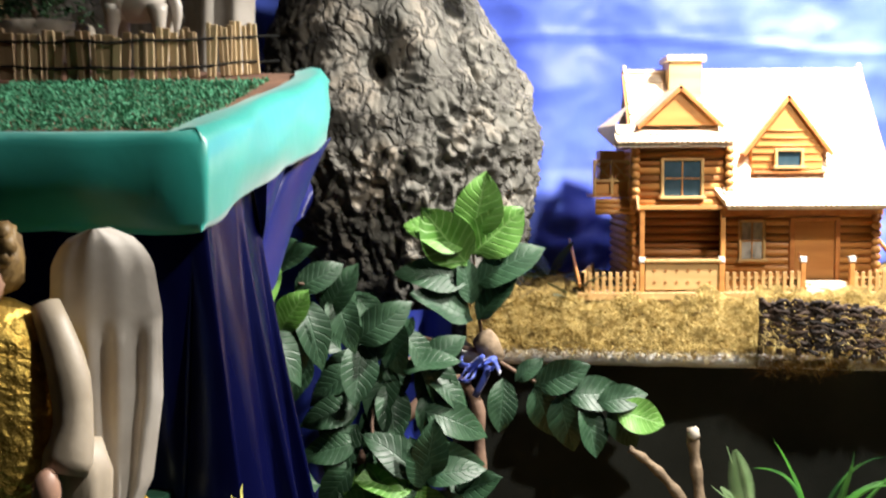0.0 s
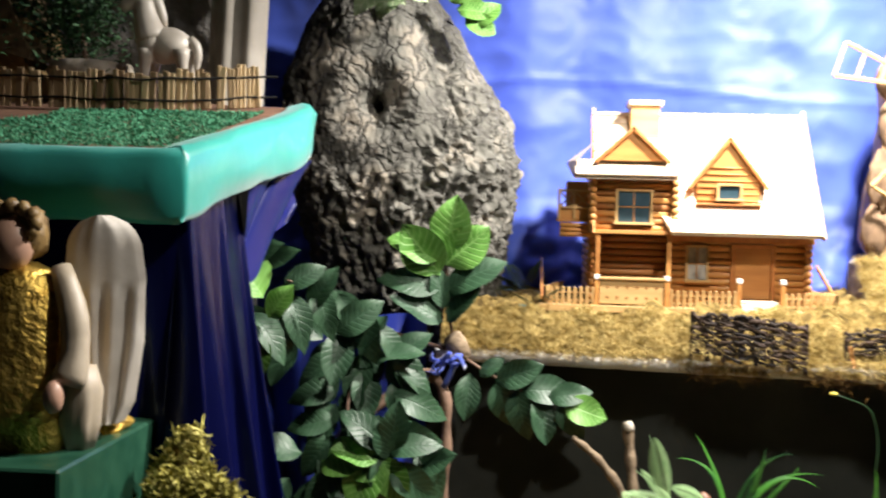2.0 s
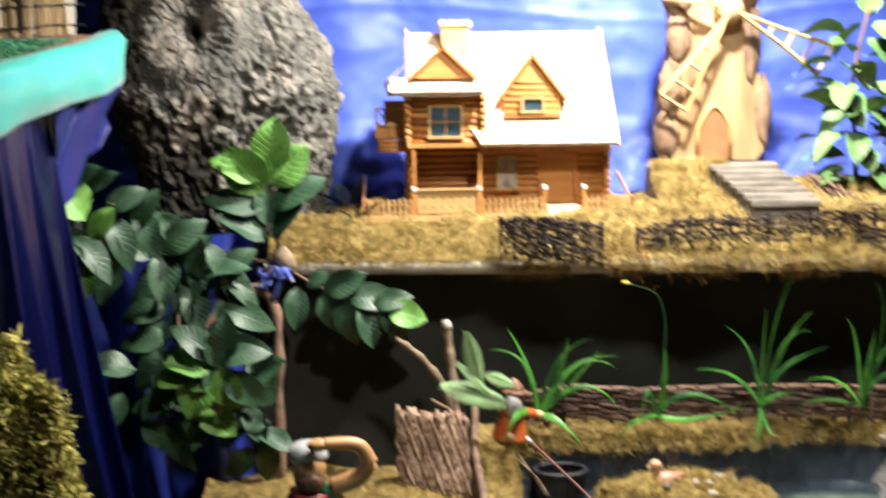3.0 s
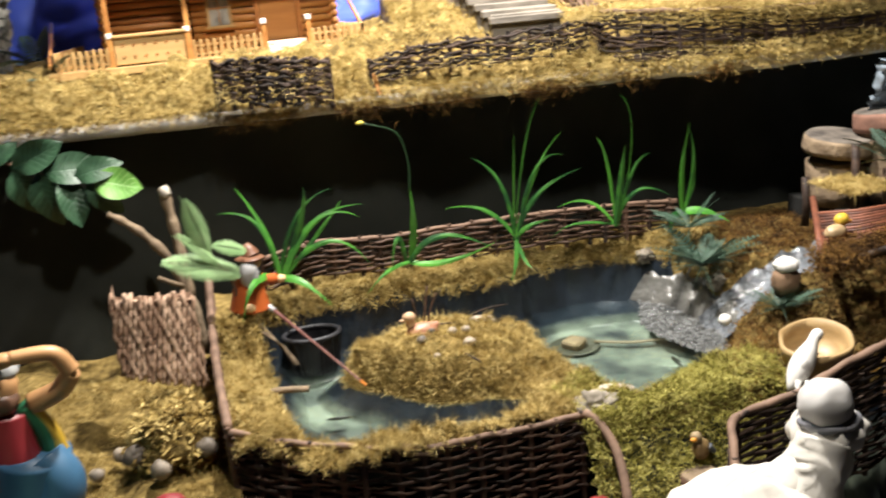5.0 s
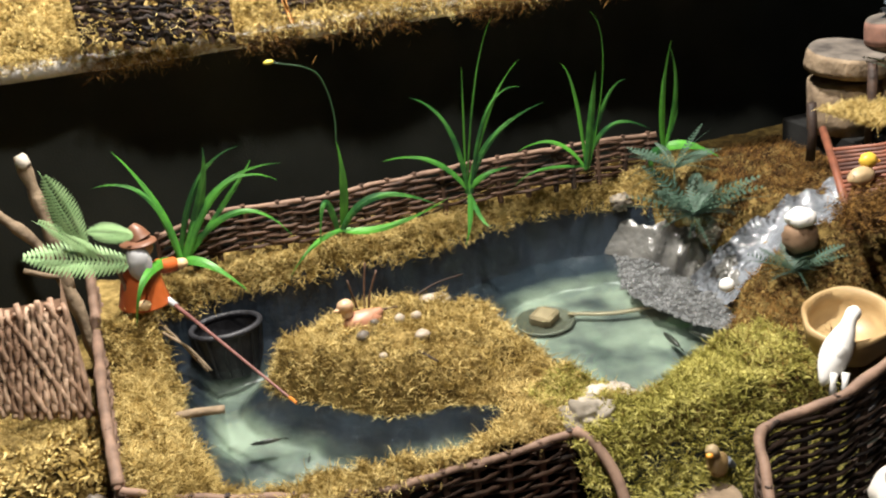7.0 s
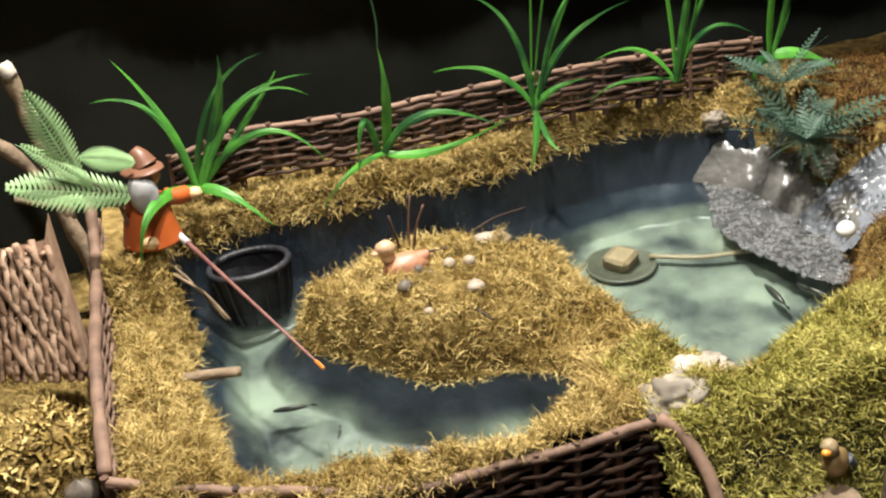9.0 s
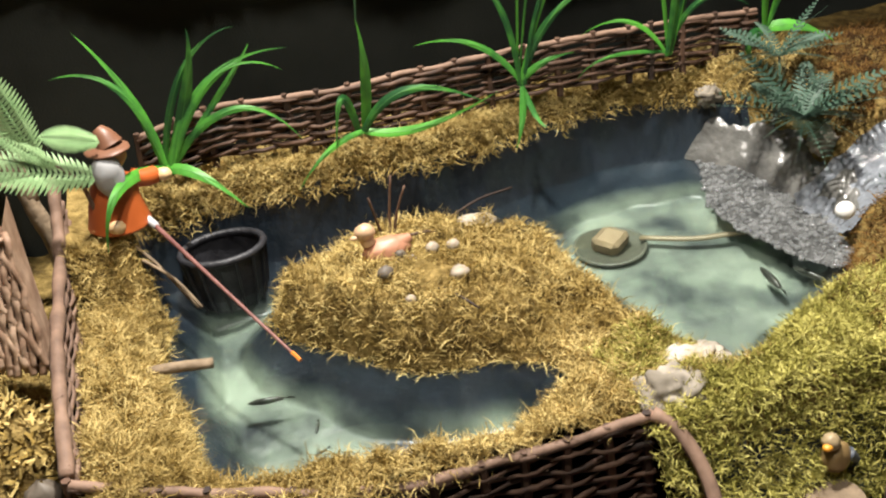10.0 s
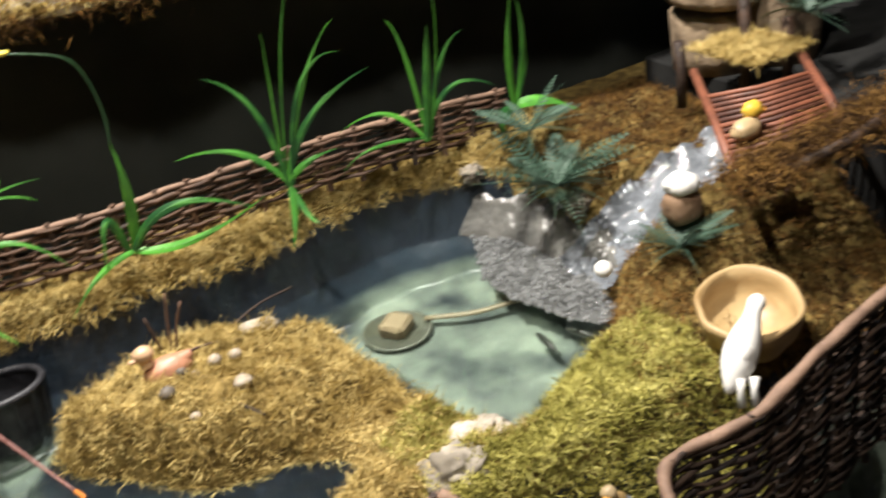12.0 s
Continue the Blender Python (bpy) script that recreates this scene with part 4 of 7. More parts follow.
# ---- windmill, stairs, planter ----
def windmill():
    ob = thing("model_windmill", "pale wooden model windmill cut from a bark-edged slab", "model windmill")
    wood = mat("slab_wood", (0.20, 0.11, 0.05), (0.50, 0.33, 0.17), 9, 0.6, bump=0.4, c3=(0.36, 0.22, 0.105), stretch=(1.6, 1, 0.35))
    bark = mat("thin_bark", (0.07, 0.04, 0.025), (0.30, 0.19, 0.11), 40, 0.85, bump=0.8, bscale=90, stretch=(1, 1, 0.5))

    def outline(f):
        """Half-width of the tower at the height f."""
        return float(np.interp(f, (0, 0.06, 0.2, 0.45, 0.6, 0.8, 0.92, 1.0), (0.118, 0.142, 0.150, 0.118, 0.112, 0.118, 0.09, 0.03)))

    g = Geo()
    n, z0, h, xc = 26, 1.53, 0.57, 1.285
    for y in (2.335, 2.405):
        rows = []
        for i in range(n + 1):
            f = i / n
            w = outline(f)
            rows += [(xc - w * (1 + 0.06 * noise.noise(Vector((f * 7, 0, 0)))), y, z0 + h * f), (xc + w * (1 + 0.06 * noise.noise(Vector((f * 7, 5, 0)))), y, z0 + h * f)]
        g.add(rows, [(2 * i, 2 * i + 1, 2 * i + 3, 2 * i + 2) for i in range(n)])
    k = 2 * (n + 1)
    g.f += [(2 * i, 2 * i + 2, 2 * i + 2 + k, 2 * i + k) for i in range(n)] + [(2 * i + 1, 2 * i + 1 + k, 2 * i + 3 + k, 2 * i + 3) for i in range(n)]
    g.mi += [0] * (2 * n)
    part("tower", g, wood, ob)
    r = random.Random(5)
    for s, z, w, hh in ((-1, 1.60, 0.05, 0.10), (-1, 1.72, 0.045, 0.13), (-1, 1.86, 0.05, 0.11), (-1, 1.97, 0.06, 0.10), (1, 1.66, 0.03, 0.16), (1, 1.84, 0.035, 0.17), (1, 2.0, 0.05, 0.12)):
        f = (z - z0) / h
        x = xc + s * (outline(f) - w * 0.35)
        g = Geo().blob((x, 2.336, z), (w * 0.75, 0.014, hh * 0.62), 0.35, 2.2, 8, 12, z * 3)
        part("bark_piece", g, bark, ob, "rough strip of bark", True)
    arch = Geo()
    pts = [(xc - 0.045, 1.535)] + [(xc - 0.045 * math.cos(a), 1.60 + 0.055 * math.sin(a) + 0.02 * math.sin(a) ** 6) for a in [math.pi * i / 12 for i in range(13)]] + [(xc + 0.045, 1.535)]
    arch.add([(x, 2.328, z) for x, z in pts] + [(x, 2.336, z) for x, z in pts], [tuple(range(len(pts)))] + [(i, i + len(pts), i + 1 + len(pts), i + 1) for i in range(len(pts) - 1)])
    door = part("door", arch, mat("reddish_slab", (0.22, 0.09, 0.035), (0.36, 0.17, 0.07), 16, 0.6, bump=0.3), ob, "pointed reddish wooden door")
    part("door_frame", Geo().tube([(x, 2.328, z) for x, z in pts], 0.006, 6), PINE_PALE, door, smooth=True)
    hub = Vector((1.315, 2.295, 1.925))
    part("hub", Geo().tube([hub + Vector((0, -0.012, 0)), hub, hub + Vector((0, 0.045, 0))], [0.032, 0.036, 0.036], 14), wood, ob, smooth=True)
    for ang in (163, 238, -28, 62):
        a = radians(ang)
        d, s = Vector((math.cos(a), 0, math.sin(a))), Vector((-math.sin(a), 0, math.cos(a)))
        sail = part("sail", Geo().tube([hub + d * 0.02 - Vector((0, .008, 0)), hub + d * 0.15 + s * 0.018 - Vector((0, .008, 0)), hub + d * 0.285 + s * 0.042 - Vector((0, .008, 0))], 0.0058, 5), PINE_PALE, ob, "pale ladder-like sail")
        part("spar", Geo().tube([hub + d * 0.02 - Vector((0, .008, 0)), hub + d * 0.15 - s * 0.018 - Vector((0, .008, 0)), hub + d * 0.285 - s * 0.042 - Vector((0, .008, 0))], 0.0058, 5), PINE_PALE, sail)
        for f in (0.42, 0.62, 0.82, 1.0):
            w = 0.042 * f
            c = hub + d * 0.285 * f - Vector((0, .008, 0))
            part("rung", Geo().tube([c - s * w, c, c + s * w], 0.005, 5), PINE_PALE, sail)


windmill()


def stairs():
    ob = thing("model_stairs", "weathered grey little stairs leading to the windmill", "stairs")
    grey = mat("weathered_grey", (0.11, 0.095, 0.078), (0.30, 0.265, 0.22), 40, 0.85, bump=0.6, stretch=(0.3, 1, 1))
    part("platform", Geo().box((1.29, 2.365, 1.47), (0.33, 0.16, 0.11), None, 0.012), grey, ob, "rough grey block below the windmill")
    for k in range(7):
        f = k / 6
        part("tread", Geo().box((1.33 + 0.05 * f, 2.225 - 0.165 * f, 1.512 - 0.085 * f), (0.17, 0.036, 0.016), Matrix.Rotation(radians(-8), 3, "Z"), 0.002), grey, ob)
        part("riser", Geo().box((1.33 + 0.05 * f, 2.235 - 0.165 * f, 1.455 - 0.065 * f), (0.16, 0.034, 0.10), Matrix.Rotation(radians(-8), 3, "Z"), 0.002), grey, ob)


stairs()
moss("block_moss", "dry moss heaped on the stone block by the windmill", MOSS, 2600, lambda r: (lambda u: ((1.105 + 0.20 * r.random(), 2.30 - 0.10 * u, 1.53 - 0.11 * u), Vector((0, -0.6, 0.8)).normalized()))(r.random()), rng, (0.014, 0.034))
wrng = random.Random(21)
wattle("wattle_fence", "woven willow fence piece coloured as in shade, on the moss by the house", [(0.675, 2.035, 1.405), (0.80, 2.005, 1.402), (0.915, 1.995, 1.388)], 0.092, 24, 0.036, SHADED_TWIG, wrng, thick=0.0042, group="wattle fences on the shelf", mess=1.9)
wattle("wattle_fence", "woven willow fence coloured as in shade along the shelf edge", [(1.005, 2.035, 1.372), (1.13, 2.01, 1.398), (1.30, 1.985, 1.402), (1.50, 1.985, 1.412)], 0.058, 13, 0.045, SHADED_TWIG, wrng, thick=0.0036, group="wattle fences on the shelf", mess=1.9)
wattle("wattle_fence", "mossy woven willow planter wall on the shelf", [(1.53, 2.05, 1.43), (1.56, 1.970, 1.425), (1.75, 1.928, 1.412), (1.95, 1.908, 1.398), (2.25, 1.928, 1.395), (2.5, 1.943, 1.385)], 0.112, 24, 0.05, SHADED_TWIG, wrng, rim=0.006, group="wattle fences on the shelf", mess=1.9)
wattle("wattle_fence", "leaning fence of pale split twigs by the planter", [(1.49, 2.20, 1.50), (1.52, 2.10, 1.47), (1.54, 2.02, 1.44)], 0.09, 11, 0.035, VINE, wrng, group="wattle fences on the shelf", mess=1.9)
moss("fence_moss", "dry moss caught in the woven fence pieces", MOSS, 320, lambda r: (lambda x: ((x, float(np.interp(x, (0.675, 0.80, 0.915, 1.005, 1.13, 1.30, 1.50), (2.03, 2.0, 1.99, 2.03, 2.0, 1.98, 1.98))) + r.gauss(0, 0.008), float(np.interp(x, (0.675, 0.915, 1.13, 1.50), (1.40, 1.385, 1.39, 1.405))) - 0.09 * r.random() ** 0.5), Vector((0, -0.8, 0.4)).normalized()))(0.66 + 0.84 * abs(math.sin(r.randrange(9) * 1.7 + r.gauss(0, 0.06)))), rng, (0.014, 0.034))
solo("wooden_peg", Geo().box((1.012, 2.005, 1.325), (0.007, 0.005, 0.048), Matrix.Rotation(radians(-12), 3, "Y"), 0.001), PINE, "small orange wooden peg at the shelf edge", "peg")
moss("planter_moss", "dry moss hanging along the planter's foot", MOSS, 5000, lambda r: (lambda x: ((x, shelf_front(x) + r.uniform(-0.012, 0.06), 1.30 + r.uniform(0, 0.03) + (0.11 if r.random() < 0.4 else 0)), Vector((0, -0.7, 0.5)).normalized()))(r.uniform(1.45, 2.5)), rng, (0.012, 0.032))
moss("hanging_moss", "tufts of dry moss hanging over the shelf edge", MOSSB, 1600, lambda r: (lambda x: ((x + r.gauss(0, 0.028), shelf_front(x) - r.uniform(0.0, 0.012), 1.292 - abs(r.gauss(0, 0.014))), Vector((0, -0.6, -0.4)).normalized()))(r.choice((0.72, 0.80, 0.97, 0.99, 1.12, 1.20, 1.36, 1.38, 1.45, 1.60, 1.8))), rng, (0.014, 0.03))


def potted_tree():
    ob = thing("leafy_plant", "small broad-leaved plastic plant growing in the shelf planter", "plant")
    me = [leaf_mesh("planter_leaf", 0.115, 0.066, LEAF_DARK, c, f) for c, f in ((0.3, 0.3), (0.6, 0.2), (0.15, 0.4))]
    for me1 in me:
        me1.materials[0] = PLANTER_LEAF
    r = random.Random(31)
    stem = spline([(1.625, 2.22, 1.38), (1.63, 2.23, 1.56), (1.625, 2.25, 1.72), (1.665, 2.24, 1.94)], 14)
    part("stem", Geo().tube(stem, [0.008 - 0.0003 * i for i in range(15)], 7), VINE, ob, smooth=True)
    for k in range(46):
        p = stem[2 + k % 12]
        a = k * 2.4
        d = Vector((math.cos(a), math.sin(a) * 0.8 - 0.3, r.uniform(-0.8, 0.5)))
        q = p + d.normalized() * r.uniform(0.01, 0.07)
        place("leaf", me[k % 3], ob, aim(q, d, roll=r.uniform(-30, 30)))


potted_tree()


def hut():
    ob = thing("straw_hut", "tiny open hut with a straw roof on twig posts", "model hut")
    straw = mat("dry_straw", (0.30, 0.19, 0.08), (0.62, 0.45, 0.22), 60, 0.85, bump=0.6, island=0.4)
    for x, y in ((1.80, 2.14), (1.95, 2.14), (1.80, 2.28), (1.95, 2.28)):
        part("post", Geo().tube([(x, y, 1.36), (x + 0.003, y, 1.46), (x, y, 1.57)], 0.007, 6), TRIM, ob, smooth=True)
    g, r = Geo(), random.Random(8)
    for k in range(1500):
        a, f = r.uniform(0, 2 * math.pi), r.random() ** 0.6
        top = Vector((1.875, 2.21, 1.68))
        p = top + Vector((math.cos(a) * 0.15 * f, math.sin(a) * 0.14 * f, -0.11 * f))
        strands(g, p, Vector((math.cos(a), math.sin(a), -0.6)), 0.05, r, 0.0014, 0.3)
    part("straw_roof", g, straw, ob, "shaggy straw roof")
    part("roof_core", Geo().lathe((1.875, 2.21, 1.565), [(0.14, 0), (0.10, 0.05), (0.01, 0.11)], 14), straw, ob, smooth=True)


hut()


# ---- the big bark trunk and the leafy branches ----
slab("trunk_plinth", (-0.7, 2.19, 0.0), (0.10, 2.62, 1.15), BLACK, "black-draped block under the tree trunk", "plinth")


def trunk():
    def fn(u, v):
        z = 1.15 + 1.10 * v
        half = float(np.interp(z, (1.15, 1.3, 1.5, 1.72, 1.85, 1.97, 2.10, 2.18, 2.25), (0.20, 0.20, 0.235, 0.283, 0.275, 0.243, 0.185, 0.13, 0.03)))
        cx = float(np.interp(z, (1.15, 1.5, 1.72, 1.97, 2.15, 2.25), (0.02, 0.0, -0.02, -0.08, -0.095, -0.10)))
        a = 2 * math.pi * u
        d = Vector((math.cos(a), math.sin(a), 0))
        p = Vector((cx + half * d.x, 2.40 + half * 0.78 * d.y, z))
        # smooth old face round the knot, knobbly bark below it and at its side
        face = math.hypot(p.x + 0.077, (p.z - 1.872) * 0.9) if d.y < 0 else 1.0
        rough = min(1.0, max(0.12, (face - 0.13) / 0.07)) * (1.0 if z < 1.88 else max(0.25, 1 - (z - 1.88) * 6))
        big = noise.noise(Vector((d.x * 2.2, d.y * 2.2, z * 3.2)))
        knob = 0.5 - abs(noise.noise(Vector((d.x * 8.5, d.y * 8.5, z * 26))))
        knob2 = 0.5 - abs(noise.noise(Vector((d.x * 16 + 3, d.y * 16, z * 44))))
        crack = abs(noise.noise(Vector((d.x * 5 + 4, d.y * 5, z * 9)))) ** 0.5
        fine = noise.noise(Vector((d.x * 34, d.y * 34, z * 90)))
        off = 0.020 * big + rough * (0.040 * knob + 0.016 * knob2 + 0.020 * (crack - 0.5) + 0.003 * fine) + 0.002 * fine
        seam = p.x - 0.115 - 0.12 * max(0.0, 1.93 - z) + 0.10 * max(0.0, z - 1.93) + 0.012 * math.sin(z * 40)
        off -= 0.024 * math.exp(-(seam / 0.007) ** 2) * (1 if z > 1.74 else 0.2) * (d.y < 0)
        if d.y < 0:
            rr = math.hypot(p.x + 0.077, p.z - 1.872)
            ray = math.atan2(p.z - 1.872, p.x + 0.077)
            off += 0.010 * math.sin(rr * 70 + 0.6 * math.sin(ray * 3)) * math.exp(-rr / 0.12) - 0.095 * math.exp(-(rr / 0.024) ** 2) - 0.03 * math.exp(-(rr / 0.07) ** 2)
            off += 0.0014 * math.sin(ray * 27 + 3 * noise.noise(Vector((ray * 2, rr * 9, 0)))) * math.exp(-((rr - 0.08) / 0.05) ** 2)
        return p + d * off
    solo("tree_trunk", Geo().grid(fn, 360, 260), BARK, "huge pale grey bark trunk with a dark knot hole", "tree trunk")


trunk()
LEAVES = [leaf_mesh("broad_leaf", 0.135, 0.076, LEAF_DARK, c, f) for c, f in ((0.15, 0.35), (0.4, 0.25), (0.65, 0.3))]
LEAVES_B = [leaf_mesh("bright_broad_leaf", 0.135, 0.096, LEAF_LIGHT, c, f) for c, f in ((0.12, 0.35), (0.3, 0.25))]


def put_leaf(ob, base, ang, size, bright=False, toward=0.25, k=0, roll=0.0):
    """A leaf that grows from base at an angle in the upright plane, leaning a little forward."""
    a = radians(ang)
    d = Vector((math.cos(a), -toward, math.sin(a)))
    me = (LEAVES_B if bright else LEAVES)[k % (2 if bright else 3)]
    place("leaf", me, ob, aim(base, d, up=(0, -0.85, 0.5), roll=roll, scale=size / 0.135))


def leafy_branch():
    ob = thing("leafy_shrub", "artificial shrub with broad dark and bright green leaves", "shrub")
    r = random.Random(12)
    stems = [[(0.15, 2.13, 1.27), (0.13, 2.09, 1.40), (0.122, 2.07, 1.52)],
             [(0.15, 2.12, 1.29), (0.0, 2.0, 1.35), (-0.12, 1.84, 1.45), (-0.17, 1.76, 1.47)],
             [(0.05, 2.03, 1.33), (-0.03, 1.92, 1.28), (-0.06, 1.86, 1.20), (-0.02, 1.84, 1.06)],
             [(0.15, 2.11, 1.29), (0.23, 2.09, 1.245), (0.32, 2.07, 1.21), (0.40, 2.06, 1.19)]]
    for s in stems:
        part("stem", Geo().tube(spline(s, 14), [0.005 - 0.0002 * i for i in range(15)], 6), VINE, ob, smooth=True)
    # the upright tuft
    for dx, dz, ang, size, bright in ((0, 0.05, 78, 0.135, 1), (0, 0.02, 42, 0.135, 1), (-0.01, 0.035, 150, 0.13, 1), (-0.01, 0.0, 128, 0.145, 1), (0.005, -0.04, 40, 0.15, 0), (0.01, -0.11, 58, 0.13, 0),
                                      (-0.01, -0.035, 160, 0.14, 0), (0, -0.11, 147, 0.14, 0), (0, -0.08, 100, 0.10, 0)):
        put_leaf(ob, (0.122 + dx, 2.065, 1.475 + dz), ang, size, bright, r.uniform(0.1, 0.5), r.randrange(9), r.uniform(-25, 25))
    # the broad cluster beside the curtain
    for k in range(24):
        p = Vector((-0.27 + 0.0135 * k + r.uniform(-.01, .01), 1.70 + 0.010 * k, 1.45 + 0.06 * math.sin(k * 1.9) - 0.005 * k))
        put_leaf(ob, p, (150, 20, -40, -110, 65, -75)[k % 6] + r.uniform(-20, 20), r.uniform(0.09, 0.125), k == 0, r.uniform(0.1, 0.9), k, r.uniform(-35, 35))
    put_leaf(ob, (-0.20, 1.69, 1.44), 118, 0.12, True, 0.3, 0, 30)
    put_leaf(ob, (-0.19, 1.70, 1.40), 60, 0.08, True, 0.3, 1, 0)
    put_leaf(ob, (-0.22, 1.70, 1.37), -80, 0.09, True, 0.3, 1, 0)
    # hanging leaves in the middle
    for k in range(20):
        f = k / 19
        p = Vector((-0.03 - 0.07 * math.sin(k * 2.1), 1.93 - 0.07 * f, 1.34 - 0.20 * f))
        put_leaf(ob, p, (-75, -120, -60, -100, -160, -20)[k % 6] + r.uniform(-15, 15), r.uniform(0.10, 0.125), False, r.uniform(0.1, 0.7), k, r.uniform(-30, 30))
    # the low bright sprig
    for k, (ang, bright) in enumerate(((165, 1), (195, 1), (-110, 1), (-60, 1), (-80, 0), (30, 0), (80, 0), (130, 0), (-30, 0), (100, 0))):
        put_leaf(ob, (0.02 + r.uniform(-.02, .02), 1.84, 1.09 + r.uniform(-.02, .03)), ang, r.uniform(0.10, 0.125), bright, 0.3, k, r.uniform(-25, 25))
    for k in range(6):
        put_leaf(ob, (0.10 + r.uniform(-.04, .03), 1.9, 1.0 - 0.02 * k), (-60, -110, 170, -20, -90, -140)[k], 0.10, False, 0.3, k, r.uniform(-25, 25))
    # the dense foot of the shrub
    for k in range(18):
        put_leaf(ob, (-0.16 + 0.016 * k + r.uniform(-.02, .02), 1.84 + 0.006 * k, 1.05 + 0.07 * math.sin(k * 2.3)), (-100, 160, -50, 30, -130, -75)[k % 6] + r.uniform(-20, 20), r.uniform(0.10, 0.13), k in (3, 8), r.uniform(0.2, 0.8), k, r.uniform(-30, 30))
    # the spray under the shelf
    for k, (f, ang, size) in enumerate(((0.1, -95, .11), (0.2, 50, .07), (0.35, -70, .115), (0.35, 25, .12), (0.55, -80, .12), (0.6, 10, .13), (0.75, -75, .115), (0.85, 20, .10), (0.95, -55, .10))):
        p = Vector((0.16, 2.10, 1.25)).lerp(Vector((0.40, 2.05, 1.19)), f)
        put_leaf(ob, p, ang, size, False, 0.3, k, r.uniform(-20, 20))
    put_leaf(ob, (0.40, 2.05, 1.19), -12, 0.10, True, 0.3, 1, 10)
    return ob


leafy_branch()
ivy = thing("ivy_sprig", "variegated ivy leaves draped over the trunk's top", "ivy")
ivy_leaf = leaf_mesh("ivy_leaf", 0.075, 0.062, leaf_mat("ivy_green", (0.22, 0.34, 0.16), (0.45, 0.55, 0.32), (0.6, 0.66, 0.45), veins=4), 0.3, 0.2, shape=0.6)
for k in range(9):
    place("leaf", ivy_leaf, ivy, aim((-0.07 + 0.022 * (k % 5), 2.185 - 0.004 * k, 2.16 - 0.012 * (k % 3)), (math.cos(k * 2.0), -0.3, math.sin(k * 2.0) * 0.6 - 0.5), up=(0, -1, 0.4)))
for k in range(4):
    place("leaf", LEAVES_B[k % 2], ivy, aim((0.10 + 0.02 * k, 2.25, 2.13 - 0.02 * k), (1, -0.2, (0.5, 0.0, -0.5, 1)[k]), up=(0, -1, 0.4), scale=0.65))
part("stem", Geo().tube(spline([(-0.12, 2.25, 2.19), (-0.03, 2.20, 2.17), (0.10, 2.25, 2.14), (0.16, 2.27, 2.10)], 10), 0.003, 5), VINE, ivy, smooth=True)

vine = thing("bent_vine", "thick brown bent vine tied with a blue ribbon", "vine")
part("stem", Geo().tube(spline([(-0.10, 1.98, 1.10), (0.0, 2.02, 1.19), (0.08, 2.05, 1.245), (0.128, 2.06, 1.20), (0.135, 2.06, 1.08), (0.13, 2.07, 0.92), (0.14, 2.08, 0.56)], 30), [0.013 + 0.003 * math.sin(i * 1.3) for i in range(31)], 8), VINE, vine, smooth=True)
part("cut_stub", Geo().tube([(0.165, 2.09, 1.28), (0.15, 2.085, 1.315), (0.14, 2.08, 1.33)], [0.024, 0.025, 0.023], 10), STICK, vine, smooth=True)
g = Geo()
for k in range(9):
    a = k * 0.7
    g.tube(spline([(0.13, 2.065, 1.275), (0.13 + 0.03 * math.cos(a * 1.7), 2.03 + 0.01 * math.sin(a * 5), 1.275 + 0.022 * math.sin(a * 2.3)), (0.13 + 0.05 * math.cos(a * 1.7 + .8), 2.05, 1.255 + 0.04 * math.sin(a * 2.3 + 1.2))], 8), 0.007, 6, flat=0.2)
part("ribbon", g, SATIN, vine, "knotted blue ribbon", True)
DEEP_BLUE = mat("deep_blue_cloth", (0.008, 0.016, 0.14), (0.018, 0.032, 0.24), 5, 0.4, bump=0.2, bscale=12, dist=0.008)
cloth = Geo().grid(lambda u, v: (-0.62 + 0.70 * u, 2.12 + 0.04 * math.sin(u * 26 + v * 3) - 0.05 * noise.noise(Vector((u * 5, v * 4, 0))), 0.57 + 0.80 * v), 60, 30)
solo("blue_drape", cloth, DEEP_BLUE, "crumpled royal blue satin drape behind the shrub", "drape")
fern((0.30, 2.42, 1.40), 9, 0.20, 0.06, 4, label="dark green fern beside the model house")
fern((0.335, 2.22, 1.385), 7, 0.10, 0.04, 9, label="small dark fern on the moss by the fence")

# ---- the raised stage with the teal cloth ----
STAGE_Z = lambda y: 1.69 + (y - 1.10) * 0.20


